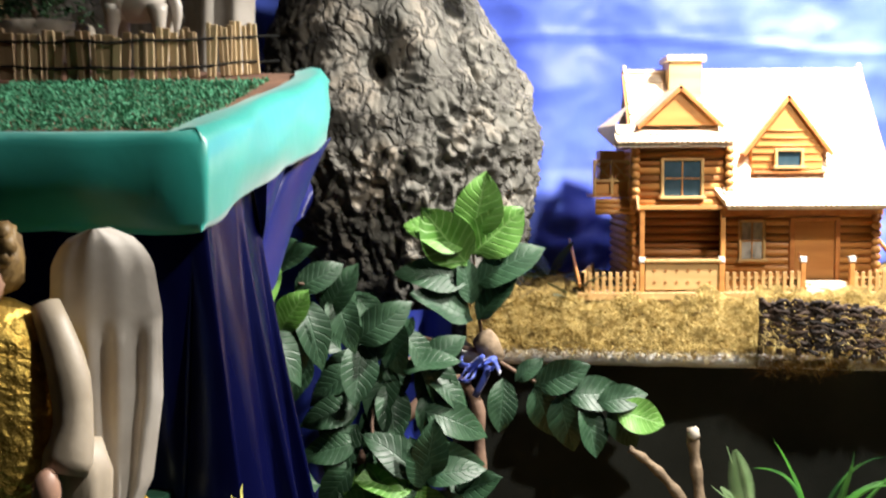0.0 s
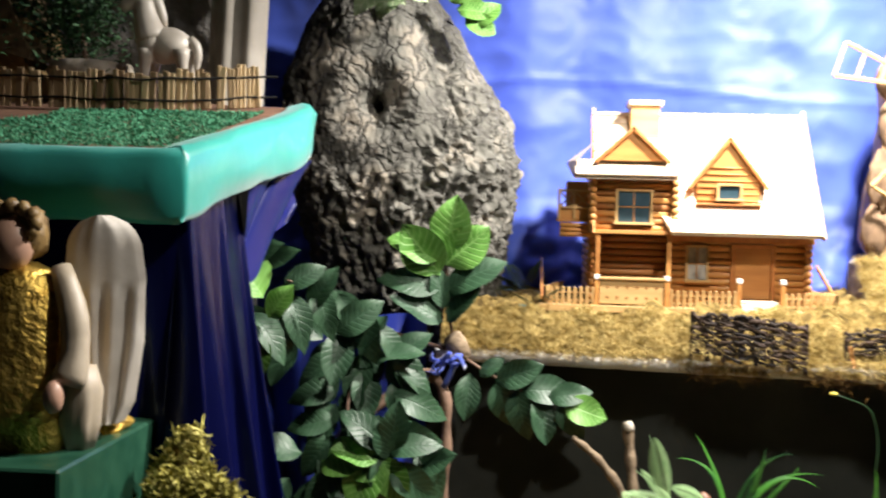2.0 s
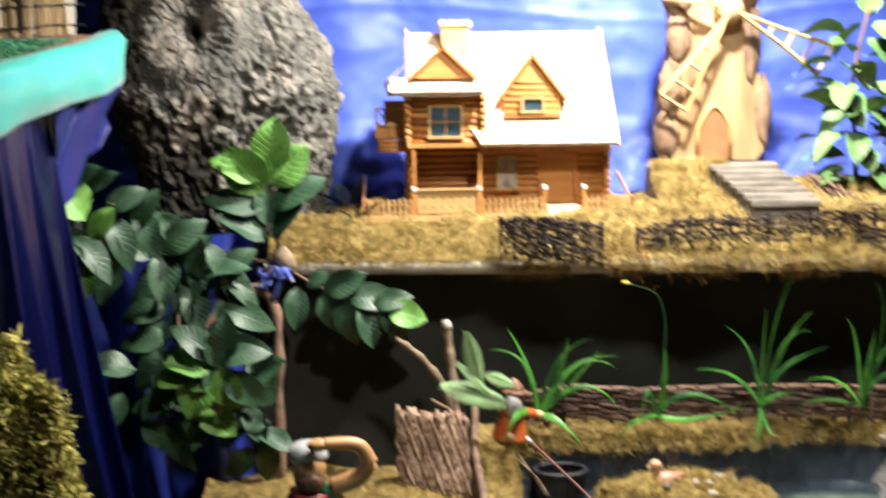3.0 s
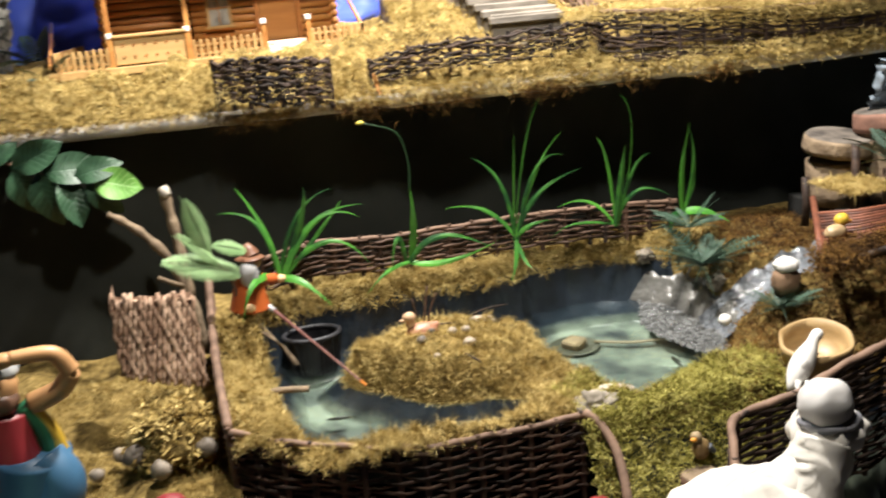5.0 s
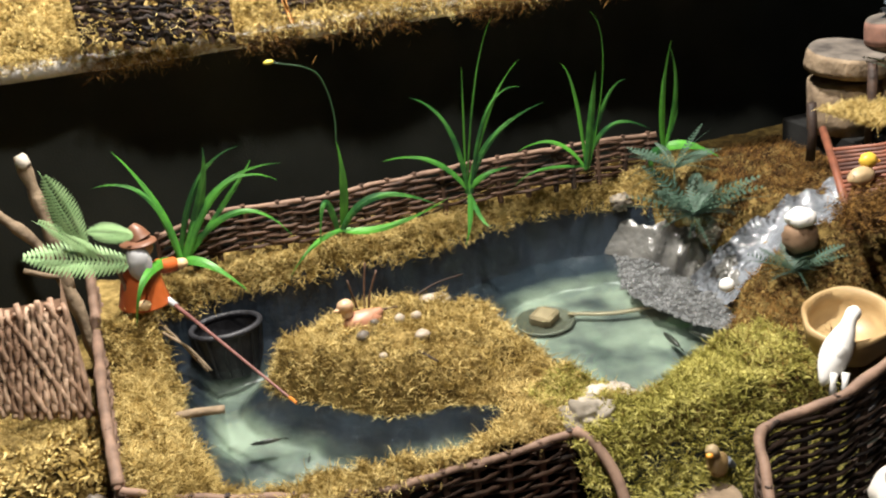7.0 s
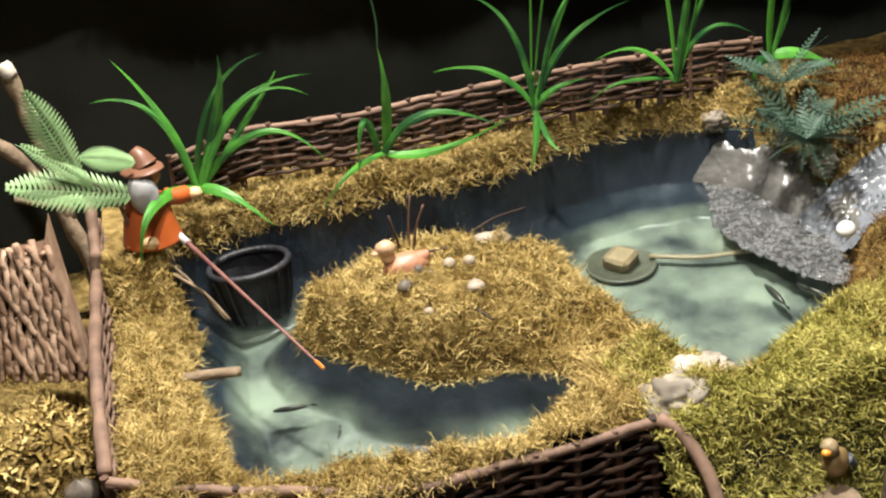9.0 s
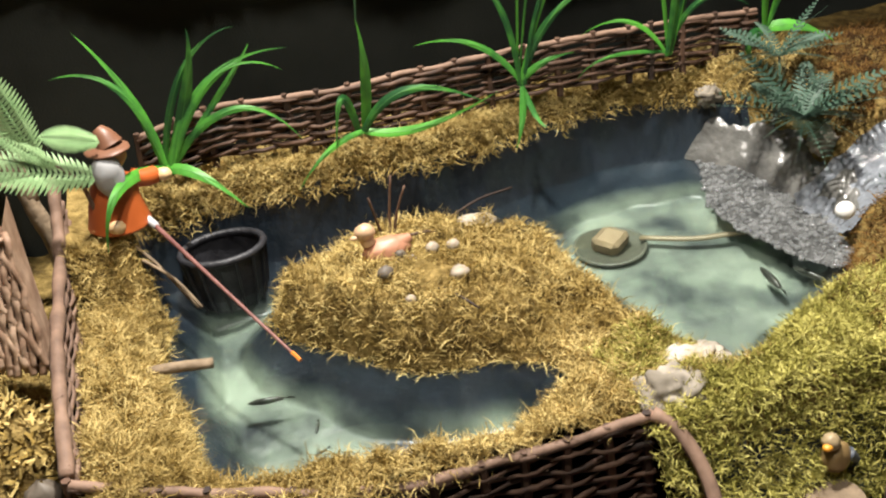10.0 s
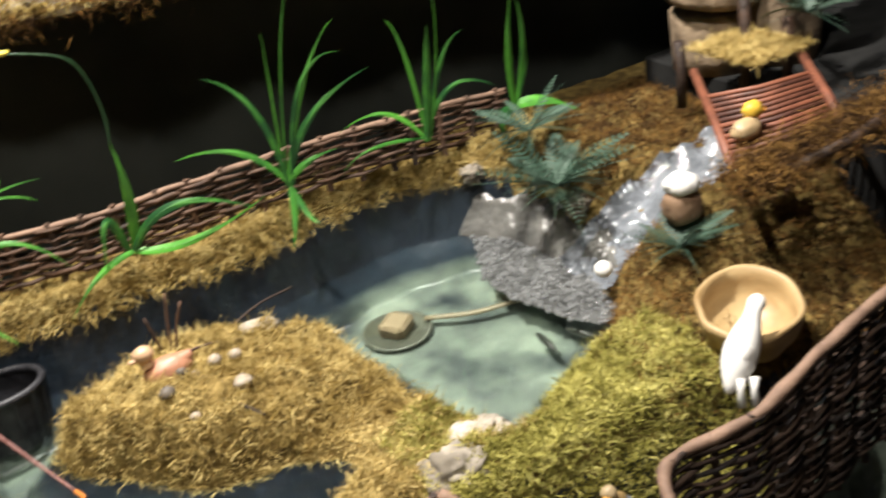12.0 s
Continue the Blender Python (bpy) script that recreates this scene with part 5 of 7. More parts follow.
def stage():
    rows = spline([(-1.1, 1.09, 0), (-0.8, 1.085, 0), (-0.5, 1.09, 0), (-0.25, 1.086, 0), (-0.165, 1.088, 0), (-0.148, 1.12, 0), (-0.135, 1.25, 0), (-0.112, 1.45, 0), (-0.100, 1.62, 0), (-0.115, 1.72, 0)], 90)
    prof = ((0.05, 0.000), (0.02, 0.006), (0.004, 0.002), (-0.004, -0.012), (-0.006, -0.05), (-0.002, -0.088), (0.004, -0.098), (0.03, -0.100), (0.10, -0.099))
    verts = []
    for i, p in enumerate(rows):
        d = rows[min(i + 1, 90)] - rows[max(i - 1, 0)]
        inward = Vector((-d.y, d.x, 0)).normalized()
        for k, (off, dz) in enumerate(prof):
            w = (0.012 * noise.noise(Vector((p.x * 7, p.y * 7, k * 0.55))) + 0.010 * abs(noise.noise(Vector((p.x * 13, p.y * 9, k * 0.9))))) * (0.3 if k < 2 else 1)
            q = p + inward * (off + w)
            verts.append((q.x, q.y, STAGE_Z(p.y) + dz + w * 0.6))
    m = len(prof)
    g = Geo().add(verts, [(i * m + k, (i + 1) * m + k, (i + 1) * m + k + 1, i * m + k + 1) for i in range(90) for k in range(m - 1)])
    ob = thing("stage", "raised stage edged with shiny teal satin cloth", "stage")
    part("cloth_edge", g, TEAL, ob, "shiny teal satin edging", True)
    body = Geo().add([(-1.1, 1.11, STAGE_Z(1.11) - .004), (-0.16, 1.11, STAGE_Z(1.11) - .004), (-0.13, 1.72, STAGE_Z(1.72) - .004), (-1.1, 1.98, STAGE_Z(1.98) - .004),
                      (-1.1, 1.11, STAGE_Z(1.11) - .094), (-0.16, 1.11, STAGE_Z(1.11) - .094), (-0.13, 1.72, STAGE_Z(1.72) - .094), (-1.1, 1.98, STAGE_Z(1.98) - .094)],
                     [(0, 1, 2, 3), (7, 6, 5, 4), (0, 4, 5, 1), (1, 5, 6, 2), (2, 6, 7, 3), (3, 7, 4, 0)])
    part("board", body, mat("red_soil", (0.10, 0.05, 0.03), (0.24, 0.12, 0.07), 40, 0.9, bump=0.8), ob, "brown soil board")
    for s in (-1.0, -0.3):
        part("leg", Geo().box((s, 1.9, 0.85), (0.05, 0.05, 1.70), None, 0.003), BLACK, ob)
    green = mat("green_turf", (0.02, 0.14, 0.065), (0.10, 0.40, 0.22), 60, 0.8, bump=0.4, island=0.5)
    g, r = Geo(), random.Random(17)
    for _ in range(15000):
        x, y = r.uniform(-0.72, -0.185), r.uniform(1.14, 1.62)
        if x < -0.50 - 0.3 * (1.45 - y) + 0.05 * noise.noise(Vector((x * 9, y * 9, 0))) - 0.1:
            continue
        strands(g, (x, y, STAGE_Z(y) - 0.002), UP, r.uniform(0.004, 0.010), r, 0.0012, 0.1)
    solo("stage_turf", g, green, "green sawdust turf scattered on the stage", "turf", kind="stuff", smooth=False)
    # reed fence
    fe = thing("reed_fence", "low fence of pale split reeds bound with wire", "fence")
    reed = mat("split_reed", (0.22, 0.14, 0.07), (0.52, 0.38, 0.21), 50, 0.7, bump=0.5, objrand=0.6, stretch=(1, 1, 0.1))
    line = spline([(-0.95, 1.62, 0), (-0.80, 1.66, 0), (-0.58, 1.64, 0), (-0.43, 1.62, 0), (-0.30, 1.66, 0), (-0.19, 1.73, 0)], 100)
    k = 0
    while k < 99:
        p = line[k]
        wide = r.choice((0.007, 0.010, 0.013, 0.017))
        hgt = 0.072 + 0.010 * noise.noise(Vector((k * 0.3, 0, 0))) + 0.014 * max(0, k - 70) / 30 + r.uniform(-0.004, 0.004)
        if r.random() > 0.10:
            part("reed", Geo().box((p.x, p.y + r.uniform(-.003, .003), STAGE_Z(p.y) + hgt / 2 - 0.002), (wide, 0.004, hgt), Matrix.Rotation(r.uniform(-0.07, 0.07), 3, "Y"), 0.001), reed, fe)
        k += max(1, round(wide / 0.0082))
    for dz in (0.016, 0.056):
        part("binding", Geo().tube([p + Vector((0, -0.005, STAGE_Z(p.y) + dz + 0.004 * noise.noise(Vector((p.x * 20, dz * 90, 0))))) for p in line[::2]], 0.0022, 5), BLACK, fe)
    # backdrop and small buildings
    rock = mat("grey_rock_paper", (0.09, 0.085, 0.08), (0.26, 0.24, 0.22), 9, 0.9, bump=0.9, bscale=24, dist=0.02)
    solo("stage_backdrop", Geo().grid(lambda u, v: (-1.15 + 0.80 * u, 1.98 + 0.05 * noise.noise(Vector((u * 6, v * 6, 0))), 1.76 + 0.75 * v), 50, 50), rock, "crumpled grey rock-paper wall behind the stage", "backdrop", kind="structure")
    solo("white_drape", Geo().grid(lambda u, v: (-0.40 + 0.125 * u * (1.0 - 0.75 * max(0, v - 0.55)) + 0.02 * v, 1.93 - 0.03 * math.sin(u * math.pi) + 0.01 * math.sin(u * 14), 1.82 + 0.55 * v), 24, 20), mat("pale_cloth", (0.20, 0.18, 0.15), (0.34, 0.31, 0.27), 12, 0.8, bump=0.4), "pale cloth hanging behind the stage", "drape")
    hu = thing("straw_house", "dark little house with a steep straw roof", "model house")
    old = mat("old_straw", (0.06, 0.04, 0.02), (0.20, 0.14, 0.07), 40, 0.9, bump=0.8)
    part("roof", Geo().add([(-0.98, 1.74, 1.98), (-0.70, 1.74, 1.90), (-0.83, 1.76, 2.20), (-0.98, 1.95, 1.98), (-0.70, 1.95, 1.90), (-0.83, 1.94, 2.20)], [(0, 2, 5, 3), (1, 4, 5, 2), (0, 1, 2), (4, 3, 5)]), old, hu)
    part("wall", Geo().box((-0.83, 1.84, 1.90), (0.22, 0.16, 0.18), None, 0.004), mat("ochre_clay", (0.20, 0.13, 0.05), (0.34, 0.23, 0.10), 20, 0.9, bump=0.5), hu)
    part("door", Geo().box((-0.80, 1.757, 1.86), (0.05, 0.006, 0.09), None, 0.002), PINE_DARK_SHADE, hu)


stage()
pot = thing("potted_bush", "green bushy plant in a low grey stone pot", "potted plant")
part("pot", Geo().lathe((-0.60, 1.80, 1.83), [(0.05, 0), (0.075, 0.02), (0.085, 0.05), (0.082, 0.072), (0.07, 0.07)], 18, wob=0.1), STONE, pot, smooth=True)
g, r = Geo(), random.Random(4)
for _ in range(2600):
    p = Vector((r.gauss(0, 1), r.gauss(0, 0.7), r.gauss(0, 1.0)))
    q = Vector((-0.645, 1.80, 2.03)) + Vector((p.x * 0.06, p.y * 0.05, p.z * 0.08))
    strands(g, q, Vector((p.x, p.y, abs(p.z) + 0.3)).normalized(), r.uniform(0.015, 0.035), r, 0.0022)
part("foliage", g, mat("conifer_green", (0.01, 0.04, 0.015), (0.05, 0.14, 0.05), 40, 0.7, bump=0.2, island=0.6), pot)
part("stem", Geo().tube([(-0.60, 1.80, 1.86), (-0.62, 1.80, 1.95), (-0.64, 1.80, 2.05)], 0.006, 6), VINE, pot)


def horse():
    g = Geo()
    c = Vector((-0.425, 1.76, 1.935))
    g.blob(c, (0.050, 0.032, 0.037), 0.1, rings=12, seg=18)
    g.blob(c + Vector((-0.030, -0.004, 0.004)), (0.030, 0.030, 0.040), 0.08, rings=12, seg=18)
    g.tube(spline([c + Vector((-0.030, -0.004, 0.010)), c + Vector((-0.042, -0.006, 0.050)), c + Vector((-0.048, -0.008, 0.092))], 8), [0.033, 0.032, 0.030, 0.028, 0.026, 0.024, 0.022, 0.021, 0.018], 14)
    g.tube(spline([c + Vector((-0.042, -0.008, 0.098)), c + Vector((-0.066, -0.012, 0.090)), c + Vector((-0.090, -0.016, 0.070))], 6), [0.017, 0.021, 0.020, 0.017, 0.014, 0.013, 0.010], 14)
    for dy in (-0.016, 0.004):
        g.tube([c + Vector((-0.040, dy, 0.108)), c + Vector((-0.039, dy, 0.118)), c + Vector((-0.037, dy, 0.128))], [0.006, 0.005, 0.001], 7)
    g.tube(spline([c + Vector((-0.034, 0, 0.108)), c + Vector((-0.018, 0.004, 0.070)), c + Vector((-0.008, 0.006, 0.036))], 8), [0.008, 0.012, 0.013, 0.013, 0.012, 0.011, 0.010, 0.008, 0.004], 9)
    for dx, dy in ((-0.036, -0.018), (-0.030, 0.016), (0.034, -0.016), (0.040, 0.016)):
        g.tube(spline([c + Vector((dx, dy, -0.01)), c + Vector((dx * 1.1, dy, -0.05)), c + Vector((dx * 1.05, dy, -0.088)), c + Vector((dx * 1.05, dy, -0.100))], 9), [0.018, 0.015, 0.012, 0.010, 0.0085, 0.0075, 0.0075, 0.008, 0.010, 0.010], 10)
    g.tube(spline([c + Vector((0.046, 0, 0.015)), c + Vector((0.062, 0, -0.01)), c + Vector((0.060, 0, -0.06))], 6), [0.008, 0.010, 0.011, 0.010, 0.009, 0.006, 0.003], 8)
    solo("horse_figurine", g, mat("cream_ceramic", (0.34, 0.30, 0.25), (0.56, 0.52, 0.46), 16, 0.4, bump=0.1), "cream-white horse figurine behind the reed fence", "figurine")


horse()
# cloth below the stage
def navy_drape():
    line = spline([(-1.1, 1.17, 0), (-0.6, 1.16, 0), (-0.30, 1.15, 0), (-0.20, 1.16, 0), (-0.165, 1.22, 0), (-0.165, 1.34, 0), (-0.185, 1.46, 0)], 140)

    def fn(u, v):
        p = line[round(u * 140)]
        z = 1.61 + (p.y - 1.16) * 0.18 - v * 1.05
        k = u * 140
        d = Vector((0.75, -0.65, 0)) if u > 0.55 else Vector((0, -1, 0))
        # a few deep folds with narrow crests
        ph = k * 0.105 + 0.9 * math.sin(k * 0.031) + 0.35 * v
        crest = (0.5 + 0.5 * math.sin(ph * 2 * math.pi / 2.1)) ** 7
        w = (0.006 + 0.050 * min(1, v * 1.5)) * crest + 0.003 * noise.noise(Vector((k * 0.10, v * 4, 1)))
        flare = 0.24 * v ** 1.25 * (0.2 + 1.0 * min(1.0, max(0.0, (u - 0.42) / 0.25)))
        q = Vector((p.x, p.y, z)) + d * (w + flare)
        return q
    solo("navy_drape", Geo().grid(fn, 140, 40), NAVY, "dark navy satin drape hanging in deep folds under the stage", "drape")


navy_drape()
solo("blue_drape", Geo().grid(lambda u, v: (-0.150 + 0.05 * u + 0.012 * math.sin(u * 9 + v * 5) - 0.035 * v, 1.40 + 0.20 * u - 0.02 * math.sin(u * 12 + v * 7), 1.665 + 0.04 * u - (0.10 + 0.12 * (1 - u)) * v), 40, 30), mat("deep_blue_satin", (0.008, 0.012, 0.10), (0.016, 0.022, 0.17), 5, 0.3, bump=0.15, bscale=12, dist=0.01, spec=0.6), "royal blue satin bunched under the stage's end", "drape")


def angel():
    """Plain shape of a painted plaster angel."""
    robe = mat("gold_foil", (0.42, 0.25, 0.04), (0.85, 0.60, 0.15), 60, 0.22, metal=0.85, bump=1.0, bscale=90, dist=0.006, rough2=0.6)
    cream = mat("cream_plaster", (0.30, 0.25, 0.18), (0.46, 0.39, 0.30), 22, 0.5, bump=0.3)
    wing = mat("wing_plaster", (0.44, 0.40, 0.35), (0.64, 0.60, 0.54), 18, 0.55, bump=0.4)
    skin = mat("painted_skin", (0.36, 0.20, 0.14), (0.46, 0.28, 0.20), 20, 0.45, bump=0.05)
    hair = mat("brown_hair", (0.10, 0.055, 0.02), (0.34, 0.22, 0.08), 60, 0.5, bump=0.8, bscale=110)
    g = Geo()
    g.lathe((-0.315, 0.965, 1.315), [(0.085, 0), (0.083, 0.05), (0.076, 0.11), (0.066, 0.16), (0.058, 0.19), (0.045, 0.212), (0.02, 0.225)], 28, wob=0.10, squash=0.75)
    g.slot = 1
    g.tube(spline([(-0.350, 0.955, 1.530), (-0.366, 0.935, 1.48), (-0.385, 0.905, 1.41)], 8), [0.018, 0.021, 0.023, 0.024, 0.025, 0.027, 0.028, 0.030, 0.026], 14)
    g.tube(spline([(-0.262, 0.960, 1.535), (-0.238, 0.945, 1.48), (-0.231, 0.935, 1.43), (-0.236, 0.925, 1.395)], 8), [0.013, 0.015, 0.0165, 0.0175, 0.017, 0.0165, 0.0185, 0.021, 0.019], 14)
    g.lathe((-0.232, 0.955, 1.315), [(0.020, 0), (0.024, 0.03), (0.026, 0.07), (0.018, 0.10)], 20, wob=0.3)
    g.slot = 2
    for s, cx in ((1, -0.228),):
        def wfn(u, v, s=s, cx=cx):
            z = 1.335 + 0.265 * v
            w = float(np.interp(v, (0, 0.1, 0.4, 0.7, 0.88, 0.96, 1.0), (0.012, 0.026, 0.042, 0.047, 0.042, 0.029, 0.004)))
            cu = (u - 0.5) * 2
            ribs = 0.004 * math.sin(cu * 11 + (1 - v) * 3) * (1 if v < 0.66 else 0.15)
            return (cx + s * (cu * w + 0.012 * (1 - v)), 1.00 + 0.010 * cu * s - 0.010 * (1 - cu * cu) + ribs, z)
        g.grid(wfn, 24, 30)
        g.grid(lambda u, v, f=wfn: tuple(Vector(f(1 - u, v)) + Vector((0, 0.012, 0))), 24, 30)
    g.slot = 3
    g.blob((-0.317, 0.945, 1.563), (0.026, 0.028, 0.034), 0.03, rings=12, seg=18)
    g.tube([(-0.317, 0.955, 1.52), (-0.317, 0.952, 1.535), (-0.317, 0.95, 1.55)], 0.014, 10)
    g.blob((-0.243, 0.905, 1.385), (0.012, 0.014, 0.020), 0.1, rings=8, seg=10)
    g.blob((-0.388, 0.885, 1.398), (0.014, 0.014, 0.02), 0.1, rings=8, seg=10)
    g.slot = 4
    g.blob((-0.315, 0.962, 1.575), (0.034, 0.030, 0.036), 0.25, 4, rings=12, seg=18)
    for k in range(9):
        a = radians(-30 + k * 30)
        g.blob((-0.316 + 0.031 * math.cos(a), 0.940, 1.589 + 0.020 * math.sin(a) * (1 if k < 7 else 0.3)), (0.0095, 0.010, 0.010), 0.3, 3, 6, 8, k)
    ob = solo("angel_statue", g, [robe, cream, wing, skin, hair], "painted plaster angel with gold foil robe and white wings", "statue")


angel()
slab("statue_plinth", (-0.47, 0.84, 0.56), (-0.205, 1.22, 1.315), mat("green_marble", (0.01, 0.05, 0.03), (0.03, 0.10, 0.06), 20, 0.3, bump=0.1), "dark green box plinth under the angel", "plinth", kind="")
solo("gold_foil_scrap", Geo().blob((-0.235, 1.05, 1.327), (0.022, 0.03, 0.016), 0.9, 4, 10, 14, 3), bpy.data.materials["gold_foil"], "crumpled gold foil at the statue's foot", "foil")
slab("side_table", (-1.1, 0.6, 0.0), (-0.1, 2.15, 0.56), BLACK, "black-draped table under the stage", "table")


def moss_rock(name, c, r3, n, label, material, seed):
    ob = thing(name, label, "mossy rock")
    part("rock", Geo().blob(c, r3, 0.35, 2, 14, 20, seed), SOIL, ob, smooth=True)
    g, r = Geo(), random.Random(seed)
    for _ in range(n):
        d = Vector((r.gauss(0, 1), r.gauss(0, 1), r.gauss(0.4, 1))).normalized()
        w = 1 + 0.35 * noise.noise(d * 2 + Vector((seed, seed * 1.7, 3)))
        p = Vector(c) + Vector((d.x * r3[0], d.y * r3[1], d.z * r3[2])) * w
        strands(g, p, d, r.uniform(0.012, 0.03), r, 0.0018)
    part("moss_cover", g, material, ob, "bushy moss")


moss_rock("mossy_rock", (-0.128, 1.06, 0.91), (0.108, 0.080, 0.350), 16000, "tall rock thickly covered with yellow-green moss", MOSSG, 6)


# ---- round the pond: fences, grass, ferns ----
wattle("wattle_fence", "woven brown willow fence along the pond's front", [(0.589, 1.444, 0.848), (0.673, 1.432, 0.815), (0.79, 1.400, 0.795), (0.90, 1.367, 0.786), (1.03, 1.357, 0.787), (1.11, 1.352, 0.790), (1.186, 1.348, 0.797)], 0.15, 15, 0.046, TWIG, wrng, rim=0.0060, thick=0.0043, group="wattle fences round the pond")
wattle("wattle_fence", "woven brown willow fence beside the pond's narrow bank", [(0.600, 1.93, 0.97), (0.592, 1.85, 0.905), (0.588, 1.63, 0.888), (0.589, 1.455, 0.850)], 0.13, 16, 0.05, VINE, wrng, rim=0.0082, thick=0.0044, group="wattle fences round the pond")
wattle("wattle_fence", "long low willow fence on the far ledge", [(0.72, 1.985, 0.985), (0.83, 1.985, 1.003), (0.98, 1.985, 0.992), (1.14, 1.985, 0.992), (1.32, 1.98, 0.992), (1.51, 1.97, 0.988), (1.69, 1.96, 0.978)], 0.078, 12, 0.055, TWIG, wrng, rim=0.0045, thick=0.0042, group="wattle fences round the pond")
wattle("wattle_fence", "woven brown willow fence behind the drinking duck", [(1.33, 1.09, 0.70), (1.375, 1.18, 0.765), (1.415, 1.238, 0.790), (1.50, 1.20, 0.83), (1.62, 1.205, 0.868), (1.76, 1.215, 0.895), (1.95, 1.20, 0.93)], 0.22, 30, 0.05, SHADED_TWIG, wrng, rim=0.0075, thick=0.0042, group="wattle fences round the pond")
end = thing("vine_end", "pale vine bending down from the fence corner", "vine")
part("stem", Geo().tube(spline([(1.184, 1.346, 0.80), (1.205, 1.325, 0.782), (1.216, 1.28, 0.74), (1.205, 1.22, 0.67), (1.20, 1.20, 0.57)], 16), 0.0085, 7), VINE, end, smooth=True)

grass_tuft((0.752, 1.945, 0.956), [(-.025, .101, -.075, .201, .012, 0), (-.037, .115, -.119, .147, .009, 0), (.053, .107, .068, .183, .015, 0), (.051, .124, .131, .169, .009, 0), (.078, .101, .196, .125, .010, 0), (.111, .099, .144, .138, .008, 0), (.091, .107, .183, .098, .008, 0), (.107, .059, .190, -.005, .010, -.02), (.039, -.016, .093, -.071, .014, -.05), (-0.065, 0.023, -0.099, -0.060, .014, -.125)], 1)
grass_tuft((1.029, 1.93, 0.953), [(.016, .079, .013, .155, .015, 0), (-.026, .048, -.047, -.033, .012, -.03), (.077, .039, .191, -.009, .012, -.02), (.086, -.017, .199, .018, .011, -.03), (-.060, -.020, -.112, -.061, .008, -.05)], 2)
grass_tuft((1.287, 1.955, 0.957), [(-.030, .123, -.097, .191, .010, 0), (-.070, .068, -.166, .087, .009, 0), (.004, .162, .007, .230, .004, 0), (.034, .201, .077, .306, .004, 0), (.052, .138, .123, .168, .008, 0), (.062, .145, .128, .219, .007, 0), (.058, .085, .170, .131, .012, 0), (.033, .018, .087, .024, .010, -.01), (-.014, -.057, -.033, -.097, .011, -.05), (.009, -.056, .020, -.070, .009, -.05)], 3)
grass_tuft((1.53, 1.95, 0.955), [(-.017, .137, -.042, .201, .008, 0), (.019, .114, .029, .175, .015, 0), (.048, .110, .097, .145, .010, 0), (.056, .064, .140, .038, .009, 0), (-.068, .055, -.152, .050, .007, 0), (-.106, .011, -.168, -.013, .005, -.03), (.046, .199, .013, .294, .0025, 0)], 4)
grass_tuft((1.698, 1.945, 0.960), [(.004, .099, .029, .203, .014, 0), (.034, .104, .022, .195, .012, 0), (-.037, -.026, -.022, -.078, .017, -.03), (.049, -.010, .110, -.045, .016, -.02), (.029, .045, .036, .081, .004, 0)], 5)
stalk = thing("flower_stalk", "thin bending stalk with a yellow tip", "flower stalk")
line = spline([(1.043, 1.928, 1.095), (1.048, 1.93, 1.145), (1.040, 1.93, 1.20), (1.018, 1.925, 1.235), (0.955, 1.92, 1.258)], 16)
part("stem", Geo().tube(line, [0.0017] * 12 + [0.0013] * 5, 5), mat("dark_stalk", (0.012, 0.04, 0.015), (0.03, 0.08, 0.03), 30, 0.5), stalk, smooth=True)
part("bud", Geo().blob((0.951, 1.92, 1.259), (0.009, 0.004, 0.004), 0.2, rings=6, seg=8), mat("yellow_bud", (0.55, 0.45, 0.05), (0.7, 0.6, 0.1), 30, 0.6), stalk, "yellow bud", True)
fern((1.648, 1.765, 0.872), 26, 0.13, 0.056, 14, label="grey-green plastic fern on the stream stones")
fern((1.675, 1.87, 0.93), 12, 0.125, 0.045, 15, label="grey-green plastic fern on the far ledge")
fern((1.684, 1.520, 0.845), 14, 0.085, 0.05, 16, label="small green plastic fern by the stream")
fern((2.03, 1.62, 1.07), 12, 0.13, 0.05, 17, label="pale blue-green fern by the stacked logs")
fern((1.08, 1.22, 0.64), 5, 0.09, 0.04, 18, label="small dark fern below the pond fence")
fern((2.12, 1.93, 1.40), 14, 0.12, 0.06, 19, LEAF_LIGHT, label="bright green fern on the planter wall")
pf = thing("pale_fern", "pale green broad fern fronds beside the gnome", "fern", at=Matrix.Translation((0.645, 1.865, 1.0)))
for (bx_, bz), (tx, tz), wide, droop in (((-0.040, 0.035), (-0.064, 0.160), 0.055, 0.10), ((0.022, -0.002), (-0.115, 0.055), 0.066, 0.16), ((0.036, 0.042), (-0.018, 0.072), 0.040, 0.25), ((-0.02, 0.02), (-0.085, 0.10), 0.03, 0.1)):
    way = Vector((tx - bx_, -0.02, tz - bz))
    me = frond_geo(way.length * 1.04, wide, 24, droop, 1.05)
    me.materials[0] = FERN_PALE
    place("frond", me, pf, aim((bx_, -0.018, bz), way, up=(0.1, -0.85, 0.5)))
part("stem", Geo().tube(spline([(0.006, -0.004, -0.075), (0.004, -0.01, -0.04), (-0.003, -0.018, 0.0), (-0.03, -0.015, 0.03)], 10), 0.0032, 6), VINE, pf)

# ---- the left corner: ground, basket, branches, figurines ----
def left_height(x, y):
    return 0.745 + 0.03 * noise.noise(Vector((x * 7, y * 7, 4))) + 0.012 * noise.noise(Vector((x * 22, y * 22, 4))) + 0.06 * max(0, (y - 1.7)) - 0.16 * max(0, min(1, (1.42 - y) / 0.15))


